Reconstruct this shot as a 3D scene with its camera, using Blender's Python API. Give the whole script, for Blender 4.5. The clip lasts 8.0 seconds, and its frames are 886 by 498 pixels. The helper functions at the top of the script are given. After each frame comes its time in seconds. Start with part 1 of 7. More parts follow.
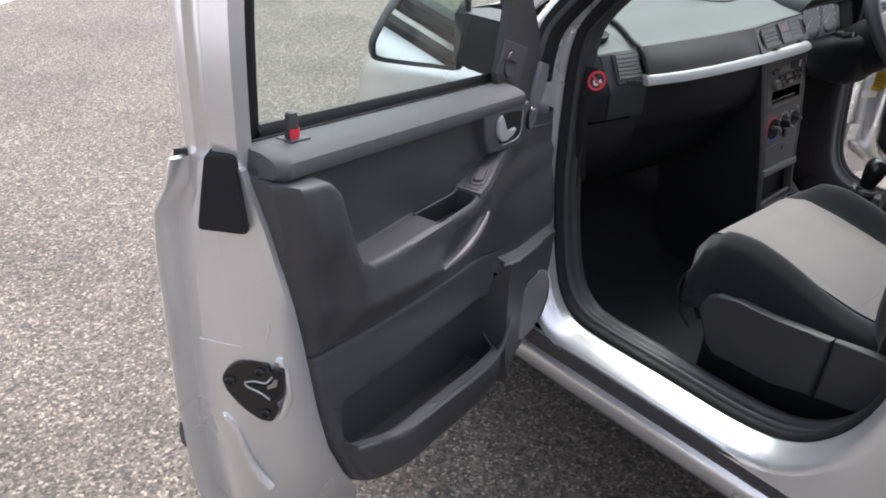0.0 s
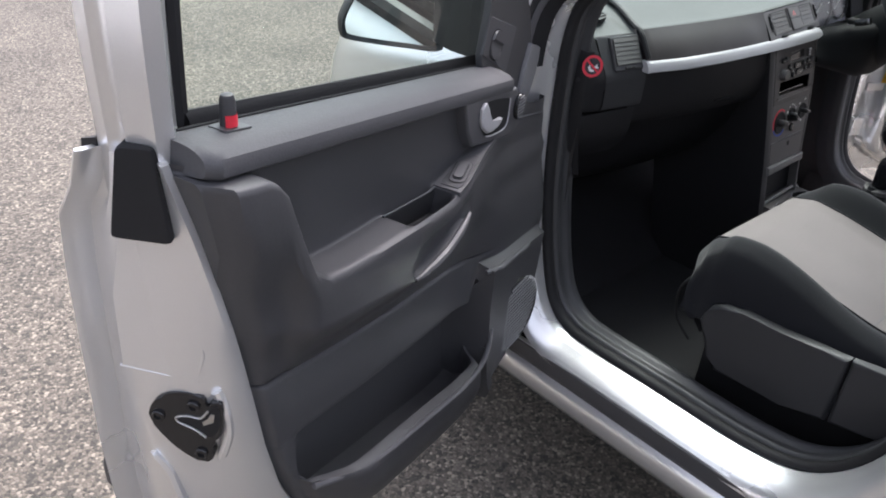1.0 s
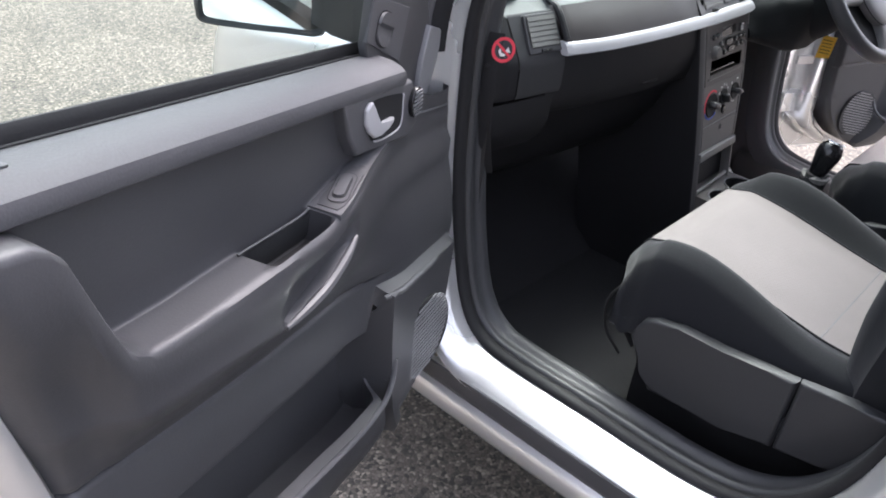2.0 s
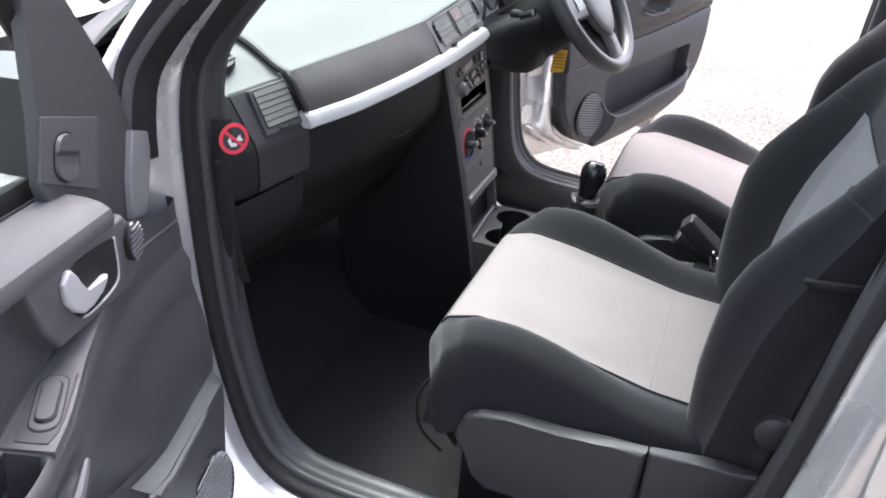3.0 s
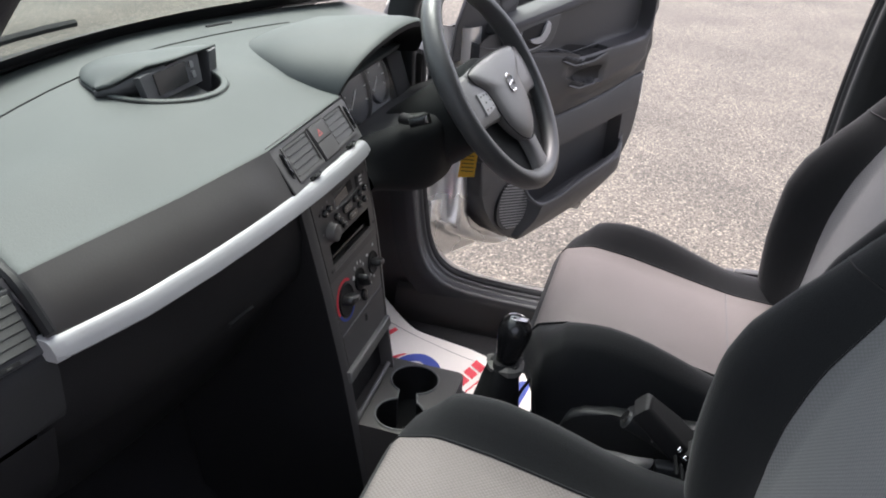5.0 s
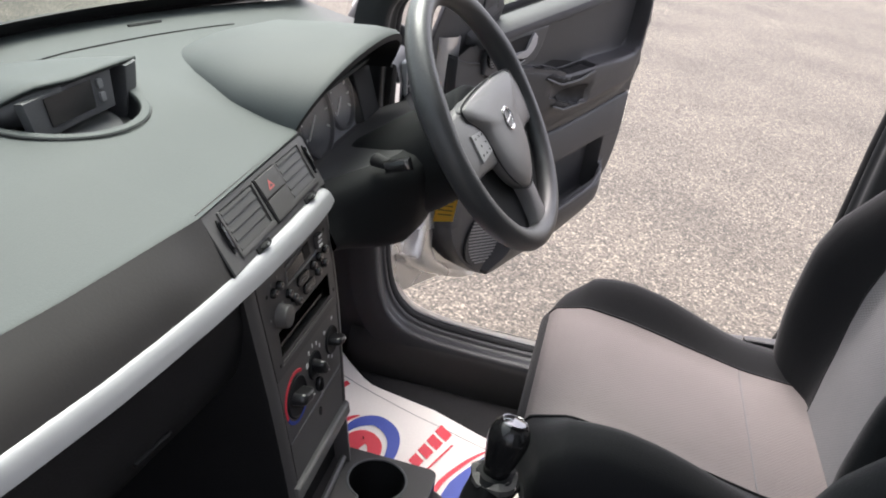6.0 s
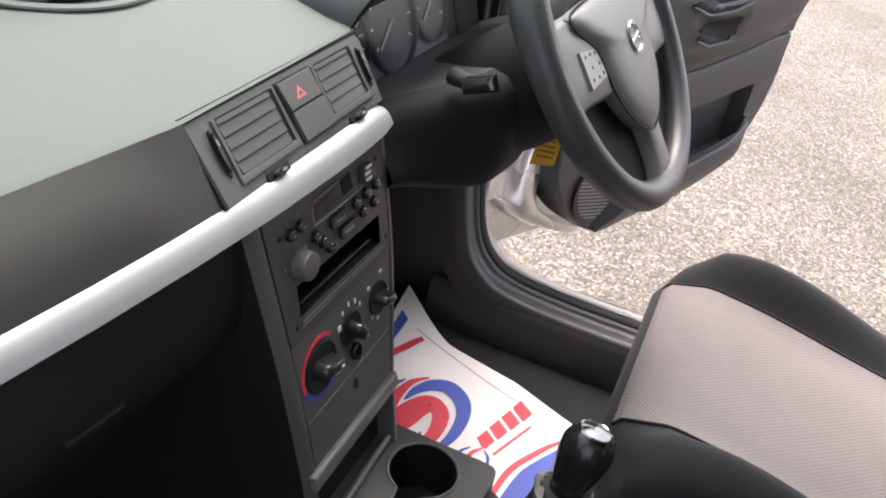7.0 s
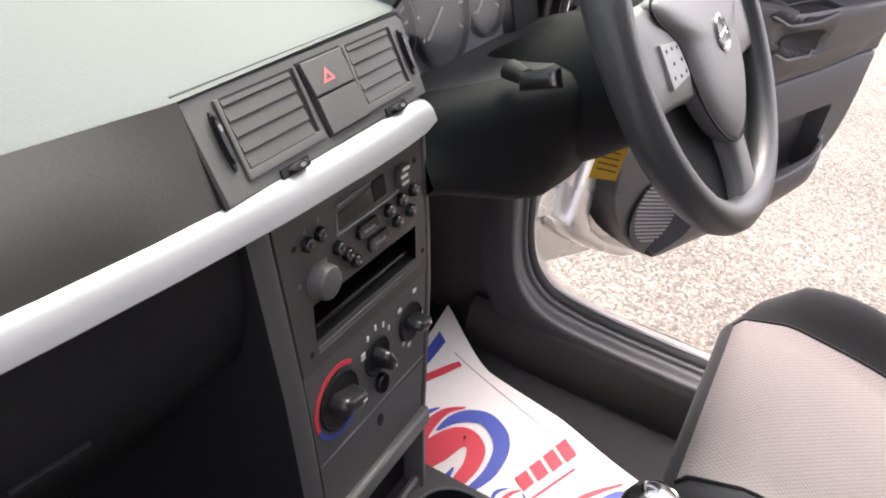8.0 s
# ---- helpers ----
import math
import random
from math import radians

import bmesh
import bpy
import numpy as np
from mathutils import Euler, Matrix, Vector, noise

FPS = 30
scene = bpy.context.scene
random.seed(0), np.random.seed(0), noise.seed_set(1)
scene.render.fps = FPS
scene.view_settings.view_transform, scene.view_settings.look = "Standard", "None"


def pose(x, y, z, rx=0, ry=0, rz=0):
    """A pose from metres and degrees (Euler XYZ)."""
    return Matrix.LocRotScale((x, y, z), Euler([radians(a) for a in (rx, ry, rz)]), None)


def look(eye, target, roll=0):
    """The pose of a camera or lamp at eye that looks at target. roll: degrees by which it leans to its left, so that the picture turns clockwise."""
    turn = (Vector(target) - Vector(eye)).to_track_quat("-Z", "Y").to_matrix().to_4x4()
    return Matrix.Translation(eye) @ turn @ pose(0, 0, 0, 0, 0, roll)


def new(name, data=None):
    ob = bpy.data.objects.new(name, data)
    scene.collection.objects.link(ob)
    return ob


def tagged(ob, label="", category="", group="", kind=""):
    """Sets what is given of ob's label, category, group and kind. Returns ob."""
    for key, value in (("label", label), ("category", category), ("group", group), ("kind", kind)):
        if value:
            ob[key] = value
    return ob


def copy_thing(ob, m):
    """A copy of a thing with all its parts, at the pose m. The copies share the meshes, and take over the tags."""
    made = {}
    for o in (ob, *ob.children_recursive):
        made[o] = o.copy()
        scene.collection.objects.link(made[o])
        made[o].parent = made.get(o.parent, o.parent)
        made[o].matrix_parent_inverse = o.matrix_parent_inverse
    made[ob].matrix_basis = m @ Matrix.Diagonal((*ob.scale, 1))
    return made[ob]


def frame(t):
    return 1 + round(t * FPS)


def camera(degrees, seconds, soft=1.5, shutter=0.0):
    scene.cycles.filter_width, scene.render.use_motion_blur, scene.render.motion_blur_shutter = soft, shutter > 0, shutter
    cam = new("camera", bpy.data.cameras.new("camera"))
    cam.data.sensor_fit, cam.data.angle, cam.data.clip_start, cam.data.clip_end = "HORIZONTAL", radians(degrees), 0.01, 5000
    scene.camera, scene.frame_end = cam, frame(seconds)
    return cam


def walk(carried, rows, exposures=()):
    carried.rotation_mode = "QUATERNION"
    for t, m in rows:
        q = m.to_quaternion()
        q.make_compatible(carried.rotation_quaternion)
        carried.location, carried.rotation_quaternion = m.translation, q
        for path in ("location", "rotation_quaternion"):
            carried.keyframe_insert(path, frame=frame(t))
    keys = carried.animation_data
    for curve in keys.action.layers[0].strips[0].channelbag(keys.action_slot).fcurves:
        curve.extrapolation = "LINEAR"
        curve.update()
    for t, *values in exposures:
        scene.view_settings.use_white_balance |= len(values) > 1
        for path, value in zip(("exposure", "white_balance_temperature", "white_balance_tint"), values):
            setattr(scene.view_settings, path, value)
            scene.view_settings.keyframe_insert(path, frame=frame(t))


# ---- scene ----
cam = camera(57.8, 8.0, soft=1.9)
PATH = [
    (0, (-1.976, -0.948, 1.444), (-0.784, 0.321, 0.459), 3.6),
    (0.5, (-1.955, -0.921, 1.423), (-0.738, 0.329, 0.445), 3.2),
    (1, (-1.859, -0.842, 1.387), (-0.647, 0.388, 0.378), 5.0),
    (1.2, (-1.804, -0.825, 1.381), (-0.605, 0.393, 0.344), 4.8),
    (2.3, (-1.612, -0.69, 1.349), (-0.217, 0.293, 0.308), 6.5),
    (2.5, (-1.565, -0.661, 1.35), (-0.095, 0.229, 0.328), 6.4),
    (3, (-1.464, -0.559, 1.348), (0.176, 0.033, 0.368), 3.9),
    (3.5, (-1.332, -0.513, 1.327), (0.395, -0.099, 0.407), 4.2),
    (4, (-1.188, -0.509, 1.343), (0.543, -0.132, 0.415), 4.3),
    (4.5, (-1.093, -0.501, 1.352), (0.633, -0.088, 0.43), 4.0),
    (5, (-0.99, -0.477, 1.362), (0.734, -0.022, 0.455), 4.1),
    (5.2, (-0.915, -0.452, 1.363), (0.811, -0.023, 0.446), 5.9),
    (6.3, (-0.688, -0.329, 1.321), (1.065, -0.034, 0.404), 8.5),
    (6.5, (-0.649, -0.327, 1.303), (1.079, 0.054, 0.369), 8.1),
    (7, (-0.531, -0.349, 1.247), (1.063, 0.196, 0.169), 9.7),
    (7.5, (-0.473, -0.349, 1.203), (1.054, 0.318, 0.096), 7.6),
    (8, (-0.444, -0.316, 1.189), (1.122, 0.337, 0.13), 10.3),
]
walk(cam, [(t, look(eye, target, roll)) for t, eye, target, roll in PATH],
     exposures=[(0.0, 1.76, 6200, 18), (1.2, 1.76, 6200, 18), (2.5, 2.78, 6150, 20), (3.5, 2.70, 6200, 20), (4.5, 1.87, 6320, 18), (5.2, 1.82, 6430, 18), (6.5, 2.0, 6600, 18), (8.0, 2.60, 6780, 22)])


# ---- world and light ----
world = bpy.data.worlds.new("sky")
scene.world = world
world.use_nodes = True
wn = world.node_tree
sky = wn.nodes.new("ShaderNodeTexSky")
sky.sky_type, sky.sun_disc = "NISHITA", False
sky.sun_elevation, sky.sun_rotation = radians(60), radians(62)
sky.dust_density, sky.air_density = 4.0, 1.0
haze = wn.nodes.new("ShaderNodeHueSaturation")
haze.inputs["Saturation"].default_value = 0.35
wn.links.new(sky.outputs[0], haze.inputs["Color"])
wn.links.new(haze.outputs[0], wn.nodes["Background"].inputs[0])
wn.nodes["Background"].inputs[1].default_value = 0.15

sun = new("sun", bpy.data.lights.new("sun", "SUN"))
sun.data.energy, sun.data.angle, sun.data.color = 1.6, radians(32), (1.0, 0.95, 0.88)
SUN_AZ, SUN_EL = radians(62), radians(60)
sun.matrix_world = look((0, 0, 5), (-math.sin(SUN_AZ) * math.cos(SUN_EL), -math.cos(SUN_AZ) * math.cos(SUN_EL), 5 - math.sin(SUN_EL)))


# ---- materials ----
def mat(name, color, rough=0.6, metal=0.0, vary=0.12, big=6.0, fine=300.0, bump=0.15, dist=0.002, coat=0.0, sheen=0.0, spec=0.5, random_tint=0.0):
    """A procedural surface: colour varied at two scales, roughness variation and a fine relief."""
    m = bpy.data.materials.new(name)
    m.use_nodes = True
    t = m.node_tree
    b = t.nodes["Principled BSDF"]
    tc = t.nodes.new("ShaderNodeTexCoord")
    n1, n2 = t.nodes.new("ShaderNodeTexNoise"), t.nodes.new("ShaderNodeTexNoise")
    n1.inputs["Scale"].default_value, n1.inputs["Detail"].default_value = big, 4
    n2.inputs["Scale"].default_value, n2.inputs["Detail"].default_value = fine, 2
    mix = t.nodes.new("ShaderNodeMixRGB")
    mix.blend_type = "MULTIPLY"
    mix.inputs[0].default_value = 1.0
    mix.inputs[1].default_value = (*color, 1)
    ramp = t.nodes.new("ShaderNodeMapRange")
    ramp.inputs["To Min"].default_value, ramp.inputs["To Max"].default_value = 1 - vary, 1 + vary
    ramp.inputs["From Min"].default_value, ramp.inputs["From Max"].default_value = 0.3, 0.7
    add = t.nodes.new("ShaderNodeMath")
    add.operation = "MULTIPLY_ADD"
    add.inputs[1].default_value, add.inputs[2].default_value = 0.4, 0.0
    half = t.nodes.new("ShaderNodeMath")
    half.operation = "MULTIPLY_ADD"
    half.inputs[1].default_value = 0.6
    for n in (n1, n2):
        t.links.new(tc.outputs["Object"], n.inputs["Vector"])
    t.links.new(n2.outputs["Fac"], add.inputs[0])
    t.links.new(n1.outputs["Fac"], half.inputs[0])
    t.links.new(add.outputs[0], half.inputs[2])
    t.links.new(half.outputs[0], ramp.inputs["Value"])
    t.links.new(ramp.outputs[0], mix.inputs[2])
    t.links.new(mix.outputs[0], b.inputs["Base Color"])
    rr = t.nodes.new("ShaderNodeMapRange")
    rr.inputs["To Min"].default_value, rr.inputs["To Max"].default_value = max(rough - 0.08, 0.02), min(rough + 0.08, 1)
    t.links.new(n1.outputs["Fac"], rr.inputs["Value"])
    t.links.new(rr.outputs[0], b.inputs["Roughness"])
    b.inputs["Metallic"].default_value = metal
    b.inputs["Coat Weight"].default_value = coat
    b.inputs["Coat Roughness"].default_value = 0.08
    b.inputs["Sheen Weight"].default_value = sheen
    b.inputs["Specular IOR Level"].default_value = spec
    if bump:
        bp = t.nodes.new("ShaderNodeBump")
        bp.inputs["Strength"].default_value, bp.inputs["Distance"].default_value = bump, dist
        t.links.new(n2.outputs["Fac"], bp.inputs["Height"])
        t.links.new(bp.outputs[0], b.inputs["Normal"])
    return m


def fabric(name, color, cell, bump, plane=(1, 1, 0), loose=0.15):
    """Woven seat cloth: a small diamond cell in colour and relief."""
    m = mat(name, color, 0.92, 0, 0.10, 9, 500, 0.0, sheen=0.12, spec=0.2)
    t = m.node_tree
    b = t.nodes["Principled BSDF"]
    tc = t.nodes.new("ShaderNodeTexCoord")
    mp = t.nodes.new("ShaderNodeMapping")
    mp.vector_type = "TEXTURE"
    flat = t.nodes.new("ShaderNodeVectorMath")
    flat.operation = "MULTIPLY"
    flat.inputs[1].default_value = plane
    mp.inputs["Rotation"].default_value = (0, radians(45), 0) if plane[1] == 0 else (0, 0, radians(45))
    v = t.nodes.new("ShaderNodeTexVoronoi")
    v.inputs["Scale"].default_value, v.inputs["Randomness"].default_value = cell, loose
    t.links.new(tc.outputs["Object"], flat.inputs[0])
    t.links.new(flat.outputs[0], mp.inputs[0])
    t.links.new(mp.outputs[0], v.inputs["Vector"])
    bp = t.nodes.new("ShaderNodeBump")
    bp.inputs["Strength"].default_value, bp.inputs["Distance"].default_value = bump, 0.0015
    t.links.new(v.outputs["Distance"], bp.inputs["Height"])
    t.links.new(bp.outputs[0], b.inputs["Normal"])
    src = b.inputs["Base Color"].links[0].from_socket
    mul = t.nodes.new("ShaderNodeMixRGB")
    mul.blend_type = "MULTIPLY"
    mul.inputs[0].default_value = 1.0
    rm = t.nodes.new("ShaderNodeMapRange")
    rm.inputs["From Max"].default_value = 0.7
    rm.inputs["To Min"].default_value, rm.inputs["To Max"].default_value = 1.08, 0.86
    t.links.new(v.outputs["Distance"], rm.inputs["Value"])
    t.links.new(src, mul.inputs[1])
    t.links.new(rm.outputs[0], mul.inputs[2])
    t.links.new(mul.outputs[0], b.inputs["Base Color"])
    return m


def glass(name, tint, graze=0.8):
    m = bpy.data.materials.new(name)
    m.use_nodes = True
    t = m.node_tree
    t.nodes.remove(t.nodes["Principled BSDF"])
    tr, gl, mx, fr, pw, sc_ = (t.nodes.new("ShaderNode" + k) for k in ("BsdfTransparent", "BsdfGlossy", "MixShader", "LayerWeight", "Math", "Math"))
    tr.inputs[0].default_value = (*tint, 1)
    gl.inputs["Roughness"].default_value = 0.01
    fr.inputs["Blend"].default_value = 0.5
    pw.operation, sc_.operation = "POWER", "MULTIPLY_ADD"
    pw.inputs[1].default_value = 4.0
    sc_.inputs[1].default_value, sc_.inputs[2].default_value = graze, 0.05
    t.links.new(fr.outputs["Facing"], pw.inputs[0])
    t.links.new(pw.outputs[0], sc_.inputs[0])
    t.links.new(sc_.outputs[0], mx.inputs[0])
    t.links.new(tr.outputs[0], mx.inputs[1])
    t.links.new(gl.outputs[0], mx.inputs[2])
    t.links.new(mx.outputs[0], t.nodes["Material Output"].inputs["Surface"])
    return m


def tarmac():
    """Worn tarmac with exposed pale and dark chippings about a centimetre across."""
    m = bpy.data.materials.new("worn_tarmac")
    m.use_nodes = True
    t = m.node_tree
    b = t.nodes["Principled BSDF"]
    tc = t.nodes.new("ShaderNodeTexCoord")
    v = t.nodes.new("ShaderNodeTexVoronoi")
    v.inputs["Scale"].default_value = 122
    e = t.nodes.new("ShaderNodeTexVoronoi")
    e.feature = "DISTANCE_TO_EDGE"
    e.inputs["Scale"].default_value = 122
    big = t.nodes.new("ShaderNodeTexNoise")
    big.inputs["Scale"].default_value, big.inputs["Detail"].default_value = 1.3, 6
    for n in (v, e, big):
        t.links.new(tc.outputs["Object"], n.inputs["Vector"])
    sep = t.nodes.new("ShaderNodeSeparateColor")
    t.links.new(v.outputs["Color"], sep.inputs[0])
    cr = t.nodes.new("ShaderNodeValToRGB")
    els = cr.color_ramp.elements
    els[0].position, els[0].color = 0.0, (0.032, 0.030, 0.025, 1)
    els[1].position, els[1].color = 1.0, (0.257, 0.225, 0.180, 1)
    for p, c in ((0.25, (0.068, 0.061, 0.050, 1)), (0.55, (0.106, 0.093, 0.074, 1)), (0.82, (0.144, 0.126, 0.099, 1))):
        k = els.new(p)
        k.color = c
    t.links.new(sep.outputs[0], cr.inputs[0])
    er = t.nodes.new("ShaderNodeMapRange")
    er.inputs["From Max"].default_value = 0.16
    er.inputs["To Min"].default_value = 0.55
    t.links.new(e.outputs["Distance"], er.inputs["Value"])
    mu = t.nodes.new("ShaderNodeMixRGB")
    mu.blend_type = "MULTIPLY"
    mu.inputs[0].default_value = 1
    t.links.new(cr.outputs[0], mu.inputs[1])
    t.links.new(er.outputs[0], mu.inputs[2])
    br = t.nodes.new("ShaderNodeMapRange")
    br.inputs["From Min"].default_value, br.inputs["From Max"].default_value = 0.3, 0.7
    br.inputs["To Min"].default_value, br.inputs["To Max"].default_value = 0.8, 1.25
    t.links.new(big.outputs["Fac"], br.inputs["Value"])
    m2 = t.nodes.new("ShaderNodeMixRGB")
    m2.blend_type = "MULTIPLY"
    m2.inputs[0].default_value = 1
    t.links.new(mu.outputs[0], m2.inputs[1])
    t.links.new(br.outputs[0], m2.inputs[2])
    t.links.new(m2.outputs[0], b.inputs["Base Color"])
    b.inputs["Roughness"].default_value = 0.85
    bp = t.nodes.new("ShaderNodeBump")
    bp.inputs["Strength"].default_value, bp.inputs["Distance"].default_value = 0.5, 0.003
    t.links.new(er.outputs[0], bp.inputs["Height"])
    t.links.new(bp.outputs[0], b.inputs["Normal"])
    return m


PLASTIC = mat("grained_dark_plastic", (0.046, 0.046, 0.049), 0.46, bump=0.13, fine=420, dist=0.0012)
PLASTIC2 = mat("grained_charcoal_plastic", (0.070, 0.070, 0.074), 0.44, bump=0.13, fine=420, dist=0.0012)
DASHBLACK = mat("grained_black_plastic", (0.053, 0.050, 0.048), 0.5, bump=0.25, fine=420, dist=0.0012)
# near-black: the shade on the down-facing lower dash is put into this colour
GLOVE = mat("shade_darkened_dash_plastic", (0.0105, 0.0105, 0.0118), 0.60, bump=0.2, fine=420, dist=0.0012, spec=0.28)
COWL = mat("smooth_black_cowl", (0.0135, 0.0145, 0.0150), 0.68, bump=0.15, fine=420, dist=0.001, spec=0.14)
SILLTRIM = mat("black_grained_sill_trim", (0.036, 0.037, 0.039), 0.5, bump=0.25, fine=420, dist=0.0012)
SEATPLASTIC = mat("black_seat_plastic", (0.021, 0.022, 0.024), 0.52, bump=0.25, fine=420, dist=0.0012)
DASHGREY = mat("satin_charcoal_plastic", (0.086, 0.080, 0.077), 0.47, bump=0.2, fine=420, dist=0.0012)
DASHTOP = mat("soft_grained_dash_top", (0.052, 0.060, 0.059), 0.64, vary=0.06, bump=0.2, fine=500, dist=0.001, spec=0.35)
AIRBAG = mat("brown_grey_dash_front", (0.050, 0.046, 0.044), 0.46, vary=0.06, bump=0.10, fine=380, dist=0.0012)
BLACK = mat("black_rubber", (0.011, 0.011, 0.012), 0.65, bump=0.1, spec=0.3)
GLOSSB = mat("gloss_black_plastic", (0.012, 0.012, 0.013), 0.18, bump=0.0)
PAINT = mat("silver_metallic_paint", (0.74, 0.74, 0.735), 0.29, 0.72, 0.04, 3, 900, 0.06, 0.0005, coat=0.6)
STRIP = mat("satin_silver_trim", (0.40, 0.40, 0.41), 0.42, 0.15, 0.03, 20, 900, 0.06, 0.0005)
CHROME = mat("satin_chrome", (0.75, 0.75, 0.76), 0.22, 1.0, 0.03, 20, 600, 0.0)
STEEL = mat("zinc_steel", (0.5, 0.5, 0.5), 0.35, 1.0, 0.1, 40, 600, 0.05)
LIGHTCLOTH = fabric("light_grey_seat_cloth", (0.178, 0.160, 0.155), 230, 0.5)
MIDCLOTH = fabric("mid_grey_seat_cloth", (0.150, 0.152, 0.157), 260, 0.4, (1, 0, 1))
DARKCLOTH = fabric("charcoal_seat_cloth", (0.0105, 0.0111, 0.0130), 620, 0.16, (1, 1, 1), 1.0)
CARPET = mat("dark_carpet", (0.0125, 0.0125, 0.0138), 0.95, vary=0.35, big=14, fine=700, bump=0.6, dist=0.003)
PAPER = mat("white_paper", (0.87, 0.84, 0.79), 0.7, vary=0.05, big=7, fine=200, bump=0.1)
RED = mat("red_print", (0.70, 0.045, 0.07), 0.6, vary=0.06, bump=0.0)
BLUE = mat("blue_print", (0.045, 0.085, 0.42), 0.6, vary=0.06, bump=0.0)
REDPLASTIC = mat("red_plastic", (0.70, 0.03, 0.05), 0.4, bump=0.0)
WHITE = mat("white_print", (0.75, 0.75, 0.74), 0.5, vary=0.04, bump=0.0)
YELLOW = mat("yellow_card", (0.95, 0.56, 0.05), 0.55, vary=0.08, bump=0.05)
ASPHALT = tarmac()
GLASS = glass("green_tinted_glass", (0.80, 0.90, 0.84))
DARKGLASS = glass("privacy_glass", (0.22, 0.25, 0.24))
SCREENGLASS = glass("windscreen_glass", (0.76, 0.86, 0.80))
LENS = glass("clear_lens", (0.90, 0.91, 0.91), 0.2)
MIRROR = bpy.data.materials.new("mirror_glass")
MIRROR.use_nodes = True
MIRROR.node_tree.nodes["Principled BSDF"].inputs["Base Color"].default_value = (0.86, 0.92, 0.90, 1)
MIRROR.node_tree.nodes["Principled BSDF"].inputs["Metallic"].default_value = 1.0
MIRROR.node_tree.nodes["Principled BSDF"].inputs["Roughness"].default_value = 0.01


# ---- mesh helpers ----
def V(*a):
    return Vector(a)


def thing(name, label="", category="", group="", kind="", at=(0, 0, 0)):
    ob = new(name)
    ob.empty_display_size = 0.05
    ob.location = at
    return tagged(ob, label, category, group, kind)


def part(name, bm, material, parent, label="", smooth=40, solid=0.0, sub=0):
    """Links a bmesh as one mesh object under a thing or a part."""
    bmesh.ops.recalc_face_normals(bm, faces=bm.faces)
    me = bpy.data.meshes.new(name)
    bm.to_mesh(me)
    bm.free()
    me.materials.append(material)
    if smooth:
        me.shade_smooth()
        me.set_sharp_from_angle(angle=radians(smooth))
    ob = new(name, me)
    if parent is not None:
        ob.parent = parent
        ob.matrix_parent_inverse = Matrix.Translation(-parent.location) if parent.data is None else Matrix.Identity(4)
    if solid:
        mod = ob.modifiers.new("thick", "SOLIDIFY")
        mod.thickness, mod.offset = solid, 0
    if smooth and 12 < len(me.polygons) < 300:
        mod = ob.modifiers.new("normals", "WEIGHTED_NORMAL")
        mod.keep_sharp = True
    if sub:
        mod = ob.modifiers.new("round", "SUBSURF")
        mod.levels = mod.render_levels = sub
    return tagged(ob, label)


def sheet(rows, loop=False, cap=False, bm=None):
    """A grid of quads through rows of points; loop closes each row, cap closes the two ends."""
    bm = bm or bmesh.new()
    vs = [[bm.verts.new(p) for p in r] for r in rows]
    for a, b in zip(vs, vs[1:]):
        n = len(a)
        for i in range(n if loop else n - 1):
            j = (i + 1) % n
            bm.faces.new((a[i], a[j], b[j], b[i]))
    if cap:
        bm.faces.new(vs[0])
        bm.faces.new(vs[-1][::-1])
    return bm


def frame_of(o, a, b):
    """A frame with origin o, first axis a, second axis near b, third axis their normal."""
    a = Vector(a).normalized()
    n = a.cross(Vector(b)).normalized()
    b = n.cross(a)
    m = Matrix((a, b, n)).transposed().to_4x4()
    m.translation = o
    return m


def prism(poly, f, h0, h1, bevel=0.0, seg=2, bm=None):
    """A polygon in the frame's plane, drawn out from h0 to h1 along its normal, with rounded rims."""
    own = bmesh.new()
    lo = [own.verts.new((x, y, h0)) for x, y in poly]
    hi = [own.verts.new((x, y, h1)) for x, y in poly]
    n = len(poly)
    own.faces.new(lo[::-1])
    own.faces.new(hi)
    for i in range(n):
        own.faces.new((lo[i], lo[(i + 1) % n], hi[(i + 1) % n], hi[i]))
    if bevel:
        es = [e for e in own.edges if (e.verts[0] in hi) == (e.verts[1] in hi)]
        bmesh.ops.bevel(own, geom=es, offset=bevel, segments=seg, affect="EDGES", profile=0.5)
    bmesh.ops.transform(own, matrix=f, verts=own.verts)
    if bm is None:
        return own
    me = bpy.data.meshes.new("tmp")
    own.to_mesh(me)
    own.free()
    bm.from_mesh(me)
    bpy.data.meshes.remove(me)
    return bm


def rrect(x0, y0, x1, y1, r, k=4):
    """A rectangle with rounded corners."""
    out = []
    for cx, cy, a0 in ((x1 - r, y1 - r, 0), (x0 + r, y1 - r, 90), (x0 + r, y0 + r, 180), (x1 - r, y0 + r, 270)):
        for i in range(k + 1):
            a = radians(a0 + 90 * i / k)
            out.append((cx + r * math.cos(a), cy + r * math.sin(a)))
    return out


def ellipse(cx, cy, rx, ry, k=24, a0=0, a1=360):
    return [(cx + rx * math.cos(radians(a0 + (a1 - a0) * i / k)), cy + ry * math.sin(radians(a0 + (a1 - a0) * i / k))) for i in range(k)]


def lathe(profile, f, k=24, bm=None):
    """Turns (radius, height) pairs round the frame's normal."""
    rows = [[f @ V(r * math.cos(2 * math.pi * i / k), r * math.sin(2 * math.pi * i / k), h) for i in range(k)] for r, h in profile]
    return sheet(rows, loop=True, cap=True, bm=bm)


